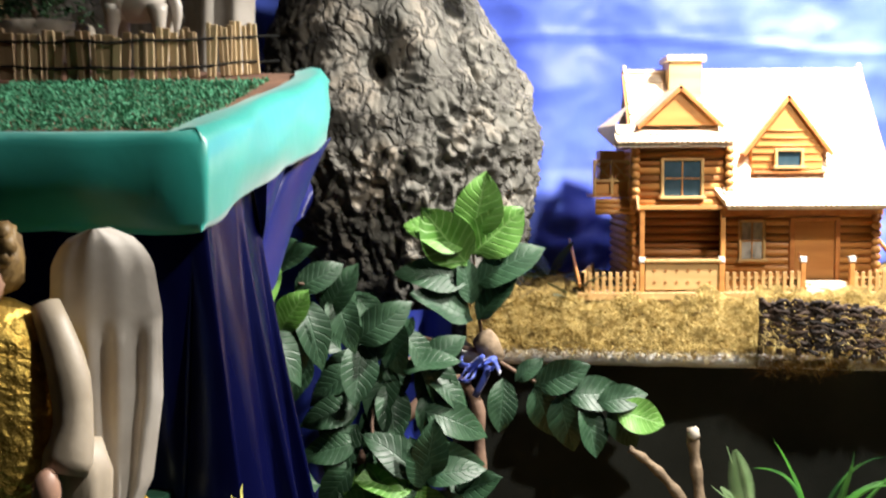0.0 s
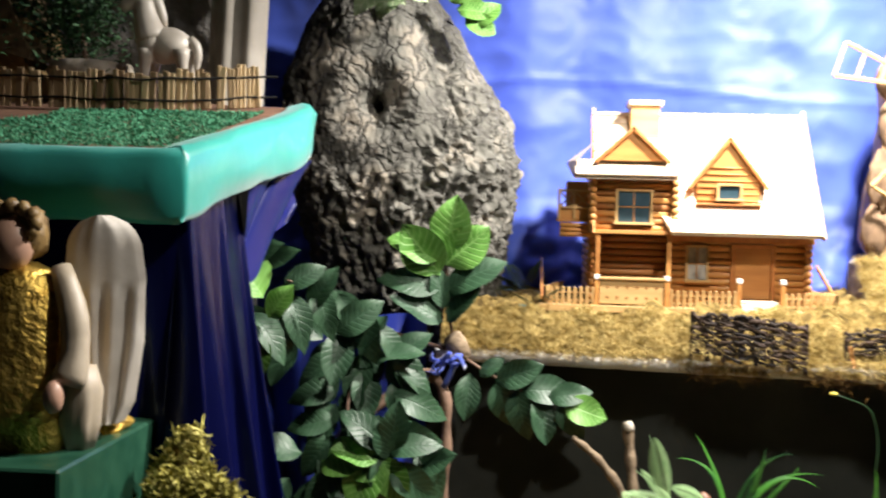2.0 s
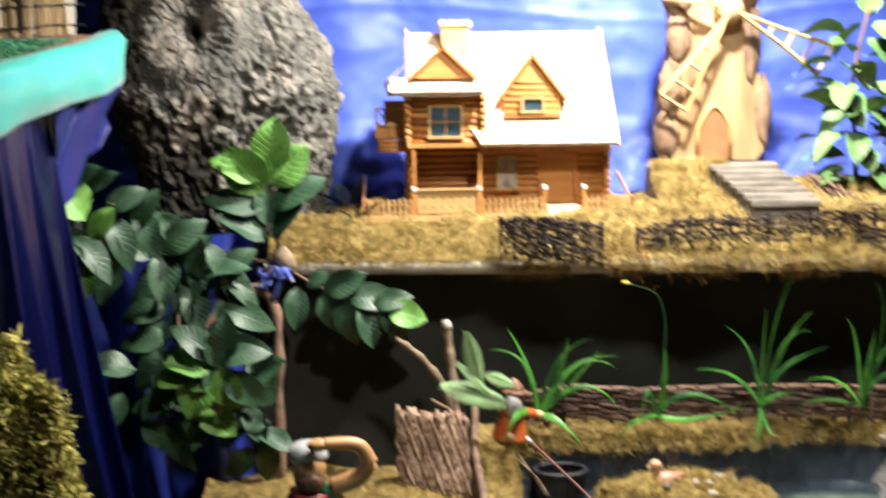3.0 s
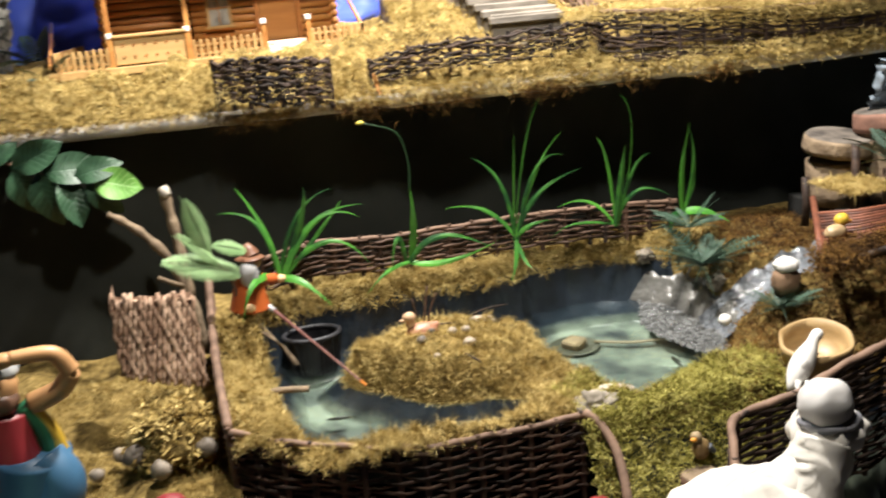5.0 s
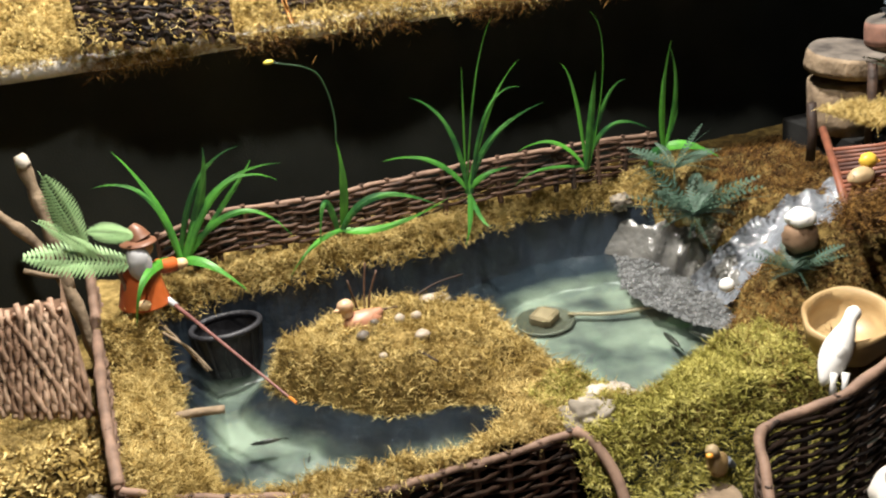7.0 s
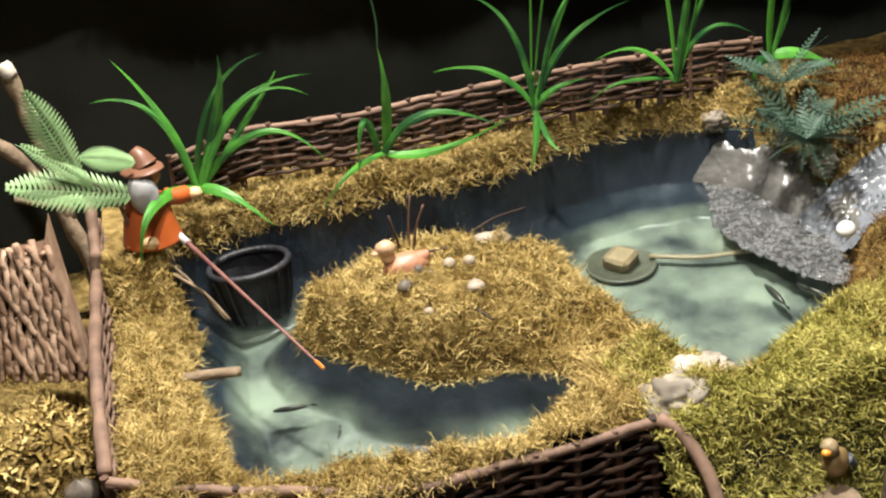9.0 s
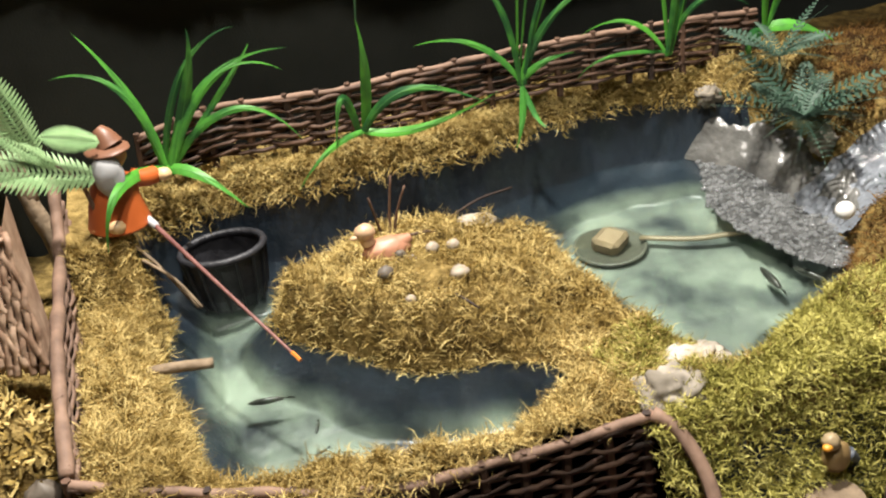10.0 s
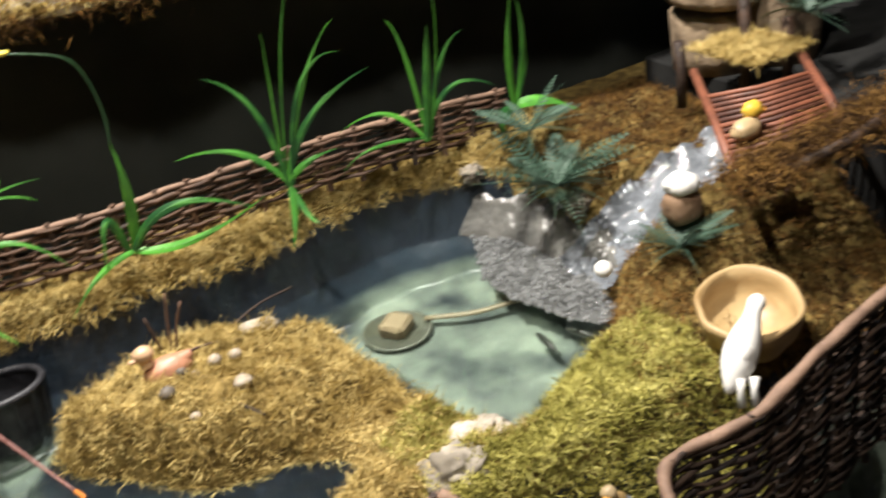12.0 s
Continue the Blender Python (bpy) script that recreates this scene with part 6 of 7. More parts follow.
solo("left_ground", Geo().grid(lambda u, v: (-0.05 + 0.645 * u, 1.20 + 0.95 * v, left_height(-0.05 + 0.645 * u, 1.20 + 0.95 * v)), 60, 80), SOIL, "mossy soil in the corner below the shrub", "ground", kind="structure")
moss("left_ground_moss", "yellow-green moss on the corner ground", MOSS, 9000, lambda r: (lambda x, y: None if noise.noise(Vector((x * 8, y * 8, 1))) < -0.12 else ((x, y, left_height(x, y) - 0.002), UP))(r.uniform(0.1, 0.585), r.uniform(1.36, 2.0)), rng, (0.012, 0.026))
moss_rock("mossy_rock", (0.50, 1.56, 0.79), (0.080, 0.07, 0.075), 1500, "weathered rock with patches of moss", MOSS, 9)
for k, (x, y, z, s) in enumerate(((0.43, 1.52, 0.80, 0.022), (0.47, 1.47, 0.79, 0.018), (0.55, 1.50, 0.80, 0.02), (0.40, 1.60, 0.77, 0.016), (0.36, 1.55, 0.765, 0.014), (0.56, 1.62, 0.80, 0.018))):
    solo("pebble", Geo().blob((x, y, z), (s, s * 0.8, s * 0.9), 0.3, 1.6, 8, 10, k), PEBBLE, "rounded grey-brown pebble in the moss", "pebble", "pebbles in the corner")


def basket():
    ob = thing("wicker_basket", "tan wicker basket panel leaning on the fence", "basket")
    r = random.Random(2)
    a, b, c, d = Vector((0.420, 1.690, 0.885)), Vector((0.566, 1.665, 0.846)), Vector((0.418, 1.735, 1.022)), Vector((0.562, 1.715, 1.015))

    def surf(u, v):
        p = a.lerp(b, u).lerp(c.lerp(d, u), v)
        return p + Vector((0, -0.03, 0)) * math.sin(math.pi * u) * 0.35

    for k in range(25):
        u = k / 24
        pts = [surf(u, v / 12) + Vector((0.0028 * math.sin(v * 1.7 + k * 1.9) + 0.002 * noise.noise(Vector((v * 0.8, k * 3.1, 0))), 0.0055 * math.cos(v * math.pi / 1.2 + k * math.pi), 0)) for v in range(13)]
        pts[-1] = pts[-1] + Vector((0, 0, r.uniform(-0.012, 0.010)))
        part("withy", Geo().tube(pts, [0.0043 * r.uniform(0.8, 1.15) for _ in pts], 6), WICKER, ob, smooth=True)
    for v in (0.12, 0.3, 0.48, 0.66, 0.84):
        part("stake", Geo().tube([surf(i / 16, v) + Vector((0, 0.004, 0)) for i in range(17)], 0.003, 5), WICKER, ob, smooth=True)
    g = Geo().grid(lambda u, v: surf(u, v) + Vector((0, 0.009, 0)), 16, 6)
    part("back", g, WICKER, ob)
    for u in (0.0, 1.0):
        part("side", Geo().grid(lambda s, v, u=u: surf(u, v) + Vector((0, 0.005 + 0.09 * s, 0)), 6, 6), WICKER, ob)


basket()
br = thing("dead_branch", "pale forked dead branch standing in the corner", "branch")
part("limb", Geo().tube(spline([(0.575, 1.97, 0.80), (0.562, 1.98, 0.90), (0.535, 1.99, 1.00), (0.495, 1.995, 1.06), (0.455, 2.0, 1.10), (0.42, 2.0, 1.125)], 20), [0.013 - 0.0003 * i + 0.002 * math.sin(i * 1.9) for i in range(21)], 8), STICK, br, smooth=True)
part("limb", Geo().tube(spline([(0.558, 1.985, 0.92), (0.553, 1.99, 1.02), (0.545, 2.0, 1.10), (0.537, 2.0, 1.165)], 14), [0.011 + 0.0018 * math.sin(i * 1.7) for i in range(15)], 8), STICK, br, smooth=True)
part("twig", Geo().tube(spline([(0.555, 1.985, 0.95), (0.53, 1.97, 0.965), (0.50, 1.96, 0.985)], 6), 0.005, 6), STICK, br, smooth=True)
part("cap_lichen", Geo().blob((0.540, 1.995, 1.155), (0.012, 0.012, 0.014), 0.5, 4, 8, 10), STONE, br, "pale lichen tip", True)


def figurine(name, label, rows, mats, folds=0.0):
    """One plain statuette from rounded pieces: rows of slot, kind, places and radii."""
    g = Geo()
    for slot, pts, rad in rows:
        g.slot, first = slot, len(g.v)
        if len(pts) == 1:
            g.blob(pts[0], rad, 0.08, 2, 20, 28, len(g.v))
        else:
            g.tube(spline(pts, 24), [rad[0] + (rad[1] - rad[0]) * i / 24 for i in range(25)], 28)
        if folds and slot == 0:
            for i in range(first, len(g.v)):
                p = Vector(g.v[i])
                c = Vector((pts[0][0], pts[0][1], p.z)) if len(pts) > 1 else Vector(pts[0])
                d = p - c
                a = math.atan2(d.y, d.x)
                g.v[i] = tuple(p + d.normalized() * folds * (math.sin(a * 9 + p.z * 45) + 1.2 * noise.noise(p * 34)))
    return solo(name, g, mats, label, "figurine")


def paint(name, c, rough=0.45):
    return mat(name, tuple(v * 0.8 for v in c), c, 25, rough, bump=0.15)


SKIN, GREYC, RED, GREENC, YEL, BLUE = paint("tan_paint", (0.55, 0.30, 0.13)), paint("grey_paint", (0.42, 0.43, 0.42)), paint("dark_red_paint", (0.24, 0.02, 0.025)), paint("green_paint", (0.02, 0.12, 0.05)), paint("yellow_paint", (0.60, 0.38, 0.04)), paint("blue_paint", (0.05, 0.14, 0.25))
BROWNC, CREAM = paint("brown_paint", (0.12, 0.06, 0.035)), paint("cream_cloth_paint", (0.74, 0.70, 0.63))
figurine("shepherd_figurine", "painted shepherd figurine shading its eyes with a raised arm", [
    (5, [(0.27, 1.45, 0.74), (0.27, 1.45, 0.80), (0.285, 1.44, 0.88)], (0.075, 0.06)), (2, [(0.25, 1.45, 0.84), (0.25, 1.45, 0.90), (0.255, 1.45, 0.95)], (0.055, 0.038)),
    (3, [(0.31, 1.46, 0.86), (0.305, 1.455, 0.91), (0.285, 1.45, 0.955)], (0.022, 0.018)), (4, [(0.33, 1.45, 0.85), (0.322, 1.45, 0.90), (0.30, 1.445, 0.95)], (0.012, 0.010)),
    (0, [(0.255, 1.445, 0.99)], (0.030, 0.030, 0.036)), (6, [(0.257, 1.435, 0.972)], (0.028, 0.026, 0.022)), (1, [(0.252, 1.455, 1.018)], (0.036, 0.036, 0.026)),
    (0, [(0.30, 1.45, 0.955), (0.345, 1.44, 0.975), (0.368, 1.43, 1.005)], (0.018, 0.015)), (0, [(0.368, 1.43, 1.005), (0.345, 1.425, 1.04), (0.285, 1.415, 1.047)], (0.015, 0.011)),
    (0, [(0.275, 1.415, 1.045)], (0.020, 0.014, 0.012)), (1, [(0.16, 1.42, 0.78), (0.18, 1.41, 0.83), (0.20, 1.42, 0.87)], (0.04, 0.03)), (5, [(0.30, 1.42, 0.78), (0.32, 1.42, 0.83), (0.30, 1.43, 0.87)], (0.045, 0.035))],
    [SKIN, GREYC, RED, GREENC, YEL, BLUE, BROWNC])
figurine("kneeling_figurine", "painted figurine with dark hair and green coat", [
    (0, [(0.235, 1.20, 0.58), (0.235, 1.20, 0.78), (0.24, 1.20, 0.90)], (0.075, 0.05)), (1, [(0.245, 1.20, 0.945)], (0.032, 0.033, 0.036)), (2, [(0.243, 1.208, 0.962)], (0.035, 0.034, 0.028))],
    [paint("mint_paint", (0.20, 0.48, 0.32)), SKIN, BROWNC])
figurine("hooded_figurine", "small figurine with a dark red hood", [(0, [(0.49, 1.20, 0.58), (0.49, 1.20, 0.74), (0.49, 1.20, 0.83)], (0.06, 0.035)), (0, [(0.49, 1.20, 0.845)], (0.034, 0.034, 0.034))], [RED])
figurine("hooded_figurine", "small figurine with a dark red hood", [(0, [(1.13, 1.17, 0.58), (1.13, 1.17, 0.66), (1.13, 1.17, 0.70)], (0.05, 0.03)), (0, [(1.13, 1.17, 0.71)], (0.03, 0.03, 0.03))], [RED])
figurine("seated_figurine", "cream-robed shepherd figurine with a white cap, seen from behind", [
    (0, [(1.22, 0.83, 0.57), (1.23, 0.835, 0.72), (1.25, 0.84, 0.855)], (0.11, 0.07)), (0, [(1.200, 0.860, 0.868)], (0.105, 0.075, 0.052)), (0, [(1.19, 0.85, 0.86), (1.25, 0.86, 0.875), (1.31, 0.868, 0.905)], (0.05, 0.036)), (0, [(1.275, 0.85, 0.87), (1.30, 0.86, 0.905), (1.318, 0.868, 0.94)], (0.045, 0.036)),
    (0, [(1.333, 0.88, 0.945)], (0.050, 0.046, 0.030)), (1, [(1.330, 0.876, 0.963)], (0.041, 0.040, 0.014)), (2, [(1.325, 0.874, 0.985)], (0.035, 0.035, 0.035))],
    [CREAM, paint("slate_paint", (0.22, 0.22, 0.24)), paint("white_cap_paint", (0.60, 0.58, 0.56))], 0.0035)
figurine("gnome_figurine", "small orange-coated gnome figurine with grey beard and brown hat", [
    (0, [(0.674, 1.875, 0.915), (0.676, 1.875, 0.945), (0.682, 1.88, 0.980)], (0.042, 0.028)), (1, [(0.680, 1.852, 0.994)], (0.02, 0.016, 0.030)), (2, [(0.69, 1.87, 1.012)], (0.017, 0.017, 0.018)),
    (3, [(0.686, 1.868, 1.022)], (0.029, 0.027, 0.006)), (3, [(0.69, 1.872, 1.026), (0.686, 1.875, 1.038), (0.680, 1.88, 1.047)], (0.0185, 0.009)),
    (0, [(0.705, 1.88, 0.972), (0.72, 1.885, 0.966), (0.733, 1.895, 0.963)], (0.012, 0.012)), (4, [(0.745, 1.892, 0.962)], (0.011, 0.010, 0.009)), (4, [(0.672, 1.84, 0.926)], (0.012, 0.012, 0.010))],
    [paint("orange_paint", (0.46, 0.10, 0.02)), paint("beard_grey", (0.40, 0.40, 0.40), 0.8), SKIN, paint("hat_brown", (0.20, 0.09, 0.05)), paint("cream_hand", (0.70, 0.48, 0.25))])

rod = thing("fishing_rod", "thin reddish twig fishing rod with a grey handle", "fishing rod")
part("shaft", Geo().tube(spline([(0.715, 1.855, 0.913), (0.77, 1.74, 0.878), (0.846, 1.587, 0.826)], 14), [0.0036 - 0.00012 * i for i in range(15)], 6), mat("red_twig", (0.12, 0.04, 0.035), (0.26, 0.12, 0.10), 60, 0.5, bump=0.5), rod, smooth=True)
part("handle", Geo().tube([(0.692, 1.895, 0.925), (0.705, 1.872, 0.918), (0.720, 1.846, 0.91)], [0.005, 0.0065, 0.005], 8), paint("pale_grey_paint", (0.5, 0.5, 0.5), 0.3), rod, smooth=True)
part("tip", Geo().tube([(0.842, 1.595, 0.829), (0.846, 1.588, 0.8265), (0.849, 1.581, 0.824)], 0.0026, 6), paint("orange_tip", (0.6, 0.2, 0.03)), rod)
for base, tip in (((0.655, 1.87, 0.92), (0.745, 1.80, 0.80)), ((0.69, 1.84, 0.87), (0.75, 1.79, 0.805))):
    solo("twig", Geo().tube(spline([base, [(a + b) / 2 + 0.004 for a, b in zip(base, tip)], tip], 8), 0.0024, 5), STICK, "thin dry twig on the pond's edge", "twig", "twigs by the pond")
solo("twig", Geo().tube(spline([(0.655, 1.66, 0.812), (0.70, 1.65, 0.816), (0.750, 1.643, 0.812)], 8), [0.0075 - 0.0001 * i for i in range(9)], 8), STICK, "short pale cut stick reaching over the water", "twig", "twigs by the pond")
for a, b, c in (((1.03, 1.65, 0.836), (1.05, 1.62, 0.838), (1.075, 1.585, 0.826)), ((1.0, 1.76, 0.845), (1.06, 1.76, 0.85), (1.14, 1.745, 0.835)), ((1.02, 1.80, 0.83), (1.025, 1.805, 0.87), (1.035, 1.81, 0.92)), ((1.01, 1.80, 0.83), (1.005, 1.80, 0.86), (0.998, 1.80, 0.90)), ((1.025, 1.80, 0.83), (1.035, 1.80, 0.87), (1.05, 1.80, 0.905)), ((1.10, 1.80, 0.835), (1.16, 1.83, 0.84), (1.22, 1.85, 0.835))):
    solo("twig", Geo().tube(spline([a, b, c], 8), [0.0025 - 0.0001 * i for i in range(9)], 5), TWIG, "dry brown twig on the island moss", "twig", "twigs by the pond")

net = thing("dark_net_basket", "black mesh planting basket half sunk in the pond", "net basket", at=Matrix.Translation((0.795, 1.905, 0.825)))
NETM = mat("black_mesh", (0.008, 0.008, 0.01), (0.03, 0.03, 0.035), 60, 0.5, bump=0.6, bscale=200)
part("rim", Geo().tube([(0.060 * math.cos(a), 0.046 * math.sin(a), 0.0) for a in [2 * math.pi * k / 24 for k in range(25)]], 0.0055, 8, False), NETM, net, smooth=True)
part("wall", Geo().grid(lambda u, v: ((0.060 - 0.018 * v) * math.cos(2 * math.pi * u), (0.046 - 0.014 * v) * math.sin(2 * math.pi * u), -0.11 * v), 32, 8), NETM, net, smooth=True)
for k in range(14):
    a = 2 * math.pi * k / 14
    part("rib", Geo().tube([(0.062 * math.cos(a), 0.048 * math.sin(a), -0.002), (0.056 * math.cos(a), 0.043 * math.sin(a), -0.05), (0.046 * math.cos(a), 0.035 * math.sin(a), -0.11)], 0.0022, 5), NETM, net)
part("bottom", Geo().lathe((0, 0, -0.045), [(0.044, 0), (0.044, 0.002)], 20, squash=0.76), NETM, net)

# ---- on the island and the right bank ----
figurine("duck_figurine", "small terracotta duck figurine sitting on the moss", [(0, [(1.0, 1.735, 0.852)], (0.034, 0.020, 0.018)), (1, [(0.978, 1.737, 0.866), (0.976, 1.738, 0.876)], (0.010, 0.010)), (1, [(0.975, 1.737, 0.884)], (0.014, 0.012, 0.012)), (1, [(0.961, 1.734, 0.881)], (0.007, 0.004, 0.003)), (0, [(1.02, 1.735, 0.857), (1.035, 1.735, 0.863)], (0.013, 0.005))],
         [paint("terracotta", (0.46, 0.22, 0.13)), paint("sand_clay", (0.62, 0.40, 0.24))])
r = random.Random(44)
for k in range(9):
    x, y = 0.985 + 0.013 * k + r.uniform(-.02, .02), 1.665 + 0.05 * math.sin(k * 2.2) + 0.004 * k
    s = r.uniform(0.006, 0.012)
    solo("pebble", Geo().blob((x, y, ground(x, y) + s * 0.6 + 0.006), (s * 1.2, s, s * 0.9), 0.25, 1.6, 8, 10, k), PEBBLE, "rounded river pebble on the island moss", "pebble", "pebbles on the island")
solo("flat_stone", Geo().blob((1.135, 1.775, 0.835), (0.03, 0.02, 0.012), 0.3, 1.6, 8, 12, 3), STONE, "flat pale stone on the island", "stone")
solo("white_rock", Geo().blob((1.222, 1.378, 0.792), (0.042, 0.030, 0.022), 0.5, 2.8, 26, 36, 5), STONE, "rough pale limestone chunk on the bank", "rock")
solo("white_rock", Geo().blob((1.275, 1.43, 0.785), (0.042, 0.024, 0.010), 0.5, 2.8, 24, 32, 8), STONE, "flat pale limestone chunk on the bank", "rock")
for x, y, z, s in ((1.598, 1.945, 0.860, 0.017), (1.668, 1.74, 0.842, 0.018)):
    solo("white_rock", Geo().blob((x, y, z), (s * 1.2, s, s * 0.9), 0.9, 3.2, 14, 20, x), STONE, "pale stone beside the little stream", "rock", "stream stones")
solo("white_ball", Geo().blob((1.604, 1.598, 0.812), (0.0135, 0.0135, 0.0125), 0.05, rings=10, seg=14), WHITE, "white pebble-like ball by the water", "ball")
mush = thing("mushroom_stone", "brown stone topped with a white cap by the stream", "stone")
part("stone", Geo().blob((1.712, 1.548, 0.893), (0.030, 0.026, 0.032), 0.3, 1.6, 10, 14, 2), mat("brown_stone", (0.12, 0.065, 0.035), (0.27, 0.17, 0.10), 20, 0.8, bump=0.5), mush, smooth=True)
part("cap", Geo().blob((1.712, 1.548, 0.926), (0.027, 0.023, 0.017), 0.25, 1.6, 8, 14, 2), WHITE, mush, "white cap", True)
bowl = Geo().lathe((1.655, 1.362, 0.782), [(0.044, 0), (0.055, 0.01), (0.062, 0.03), (0.066, 0.055), (0.066, 0.064), (0.060, 0.064), (0.056, 0.045), (0.046, 0.022), (0.01, 0.014)], 36, wob=0.09)
solo("wooden_bowl", bowl, mat("bowl_wood", (0.30, 0.19, 0.08), (0.50, 0.36, 0.18), 14, 0.45, bump=0.2, stretch=(1, 1, 3)), "thick turned wooden bowl standing on the moss", "bowl", at=Matrix.Translation((1.655, 1.362, 0.79)) @ pose(0, 0, 0, 10, -8, 0) @ Matrix.Translation((-1.655, -1.362, -0.785)))
duck = Geo()
spine = spline([(1.545, 1.284, 0.793), (1.565, 1.292, 0.812), (1.585, 1.30, 0.835), (1.602, 1.305, 0.857), (1.613, 1.309, 0.872), (1.624, 1.315, 0.874), (1.636, 1.321, 0.866)], 18)
duck.tube(spine, [0.003, 0.009, 0.014, 0.018, 0.0205, 0.0215, 0.021, 0.019, 0.0165, 0.0135, 0.011, 0.0098, 0.0098, 0.0105, 0.011, 0.0105, 0.008, 0.0045, 0.002], 18)
for dx, dy in ((0.0, -0.012), (0.014, -0.02)):
    duck.tube([(1.560 + dx, 1.290 + dy, 0.812), (1.556 + dx, 1.286 + dy, 0.798), (1.552 + dx, 1.280 + dy, 0.780)], [0.006, 0.004, 0.0065], 8)
duck.blob((1.577, 1.284, 0.828), (0.013, 0.008, 0.020), 0.1, rings=8, seg=10)
solo("white_duck_figurine", duck, WHITE, "slim white duck figurine drinking from the wooden bowl", "figurine")
figurine("bird_figurine", "tiny yellow-brown bird figurine on a log slice", [(0, [(1.372, 1.285, 0.718)], (0.017, 0.014, 0.020)), (1, [(1.364, 1.285, 0.742)], (0.010, 0.010, 0.010)), (2, [(1.356, 1.279, 0.741)], (0.006, 0.005, 0.004)), (3, [(1.384, 1.28, 0.722), (1.395, 1.278, 0.711)], (0.008, 0.004))], [paint("straw_paint", (0.26, 0.17, 0.07)), paint("cream_bird", (0.36, 0.27, 0.15)), paint("beak_orange", (0.75, 0.32, 0.03)), paint("slate_wing", (0.08, 0.09, 0.11))])


def log_slice(x, y, z, rr, h, tilt=0, label="cut log slice with bark edge", side=TWIG, top=STICK):
    ob = thing("log_slice", label, "log", "log slices", at=Matrix.Translation((x, y, z)) @ pose(0, 0, 0, tilt, tilt * 0.5, 0))
    part("bark_ring", Geo().lathe((0, 0, 0), [(rr * 0.97, 0), (rr, h * 0.3), (rr * 0.98, h * 0.8), (rr * 0.95, h)], 22, wob=0.1, seed=x), side, ob, smooth=True)
    part("cut_face", Geo().lathe((0, 0, h - 0.001), [(rr * 0.94, 0), (rr * 0.92, 0.003)], 22, wob=0.1, seed=x), top, ob, "sawn face")


log_slice(1.352, 1.255, 0.63, 0.034, 0.06)
GREYWOOD = mat("weathered_log_face", (0.05, 0.042, 0.036), (0.20, 0.17, 0.14), 24, 0.85, bump=0.5)
REDWOOD = mat("reddish_log_side", (0.10, 0.05, 0.035), (0.26, 0.13, 0.09), 30, 0.8, bump=0.5)
log_slice(2.03, 1.82, 0.955, 0.075, 0.10, 0, "thick pale log slice stacked by the bridge", STICK, GREYWOOD)
log_slice(2.015, 1.81, 1.075, 0.080, 0.038, 6, "grey weathered log slice on the stack", STICK, GREYWOOD)
log_slice(2.115, 1.765, 1.122, 0.078, 0.042, -5, "reddish log slice on top of the stack", REDWOOD, GREYWOOD)
log_slice(2.12, 1.77, 0.955, 0.07, 0.165, 0, "thick pale log slice stacked by the bridge", STICK, GREYWOOD)
for x, y, z0, z1 in ((1.985, 1.705, 0.94, 1.11), (1.90, 1.76, 0.93, 1.04), (2.03, 1.66, 0.95, 1.06)):
    solo("twig_post", Geo().tube([(x, y, z0), (x + 0.004, y, (z0 + z1) / 2), (x, y, z1)], 0.009, 7), TWIG, "short dark twig post by the bridge", "post", "bridge posts")


def bridge():
    ob = thing("twig_bridge", "little reddish twig bridge over the stream", "model bridge")
    red = mat("red_brown_twig", (0.06, 0.02, 0.012), (0.22, 0.075, 0.04), 40, 0.55, bump=0.4, objrand=0.5)
    a0, a1, b0, b1 = Vector((1.885, 1.71, 1.005)), Vector((1.722, 1.44, 0.945)), Vector((2.01, 1.615, 1.02)), Vector((1.868, 1.385, 0.975))
    for p, q in ((a0, a1), (b0, b1)):
        part("rail", Geo().tube([p, p.lerp(q, 0.5) + Vector((0, 0, 0.004)), q], 0.0072, 7), red, ob, smooth=True)
    for k in range(13):
        f = 0.27 + 0.52 * k / 12
        part("slat", Geo().tube([a0.lerp(a1, f) + Vector((0, 0, .004)), a0.lerp(a1, f).lerp(b0.lerp(b1, f), 0.5), b0.lerp(b1, f) + Vector((0, 0, .004))], 0.0042, 6), red, ob, smooth=True)
    part("rope", Geo().tube(spline([a1 + Vector((0.0, 0, 0.0)), a1.lerp(b1, 0.5) + Vector((0, -0.01, 0.012)), b1 + Vector((0.03, 0, 0.02)), b1 + Vector((0.14, 0.03, 0.05))], 12), 0.009, 6), TWIG, ob, "dark mossy twig along the bridge's end", True)


bridge()
figurine("duckling_figurine", "small yellow duckling figurine on the bridge", [(0, [(1.797, 1.509, 0.990)], (0.024, 0.016, 0.016)), (1, [(1.814, 1.514, 1.012)], (0.015, 0.013, 0.013)), (2, [(1.827, 1.508, 1.009)], (0.006, 0.004, 0.003))], [paint("tan_duck", (0.46, 0.33, 0.18)), paint("yellow_duck", (0.70, 0.45, 0.05)), paint("bill_orange", (0.7, 0.3, 0.04))])
def stream(u, v):
    x = 1.90 - 0.285 * u + 0.012 * noise.noise(Vector((u * 6, v * 3, 7)))
    f = (1.92 - x) / 0.30
    wide = 0.125 + 0.02 * noise.noise(Vector((u * 5, 0, 3)))
    edge = abs(v - 0.5) * 2
    return (x, 1.60 + 0.065 * f - wide * (v - 0.5), 0.900 - 0.145 * min(1.0, f) ** 2.2 + 0.02 * edge ** 3 + 0.016 * noise.noise(Vector((u * 9, v * 5, 0))) + 0.004 * noise.noise(Vector((u * 30, v * 14, 0))))


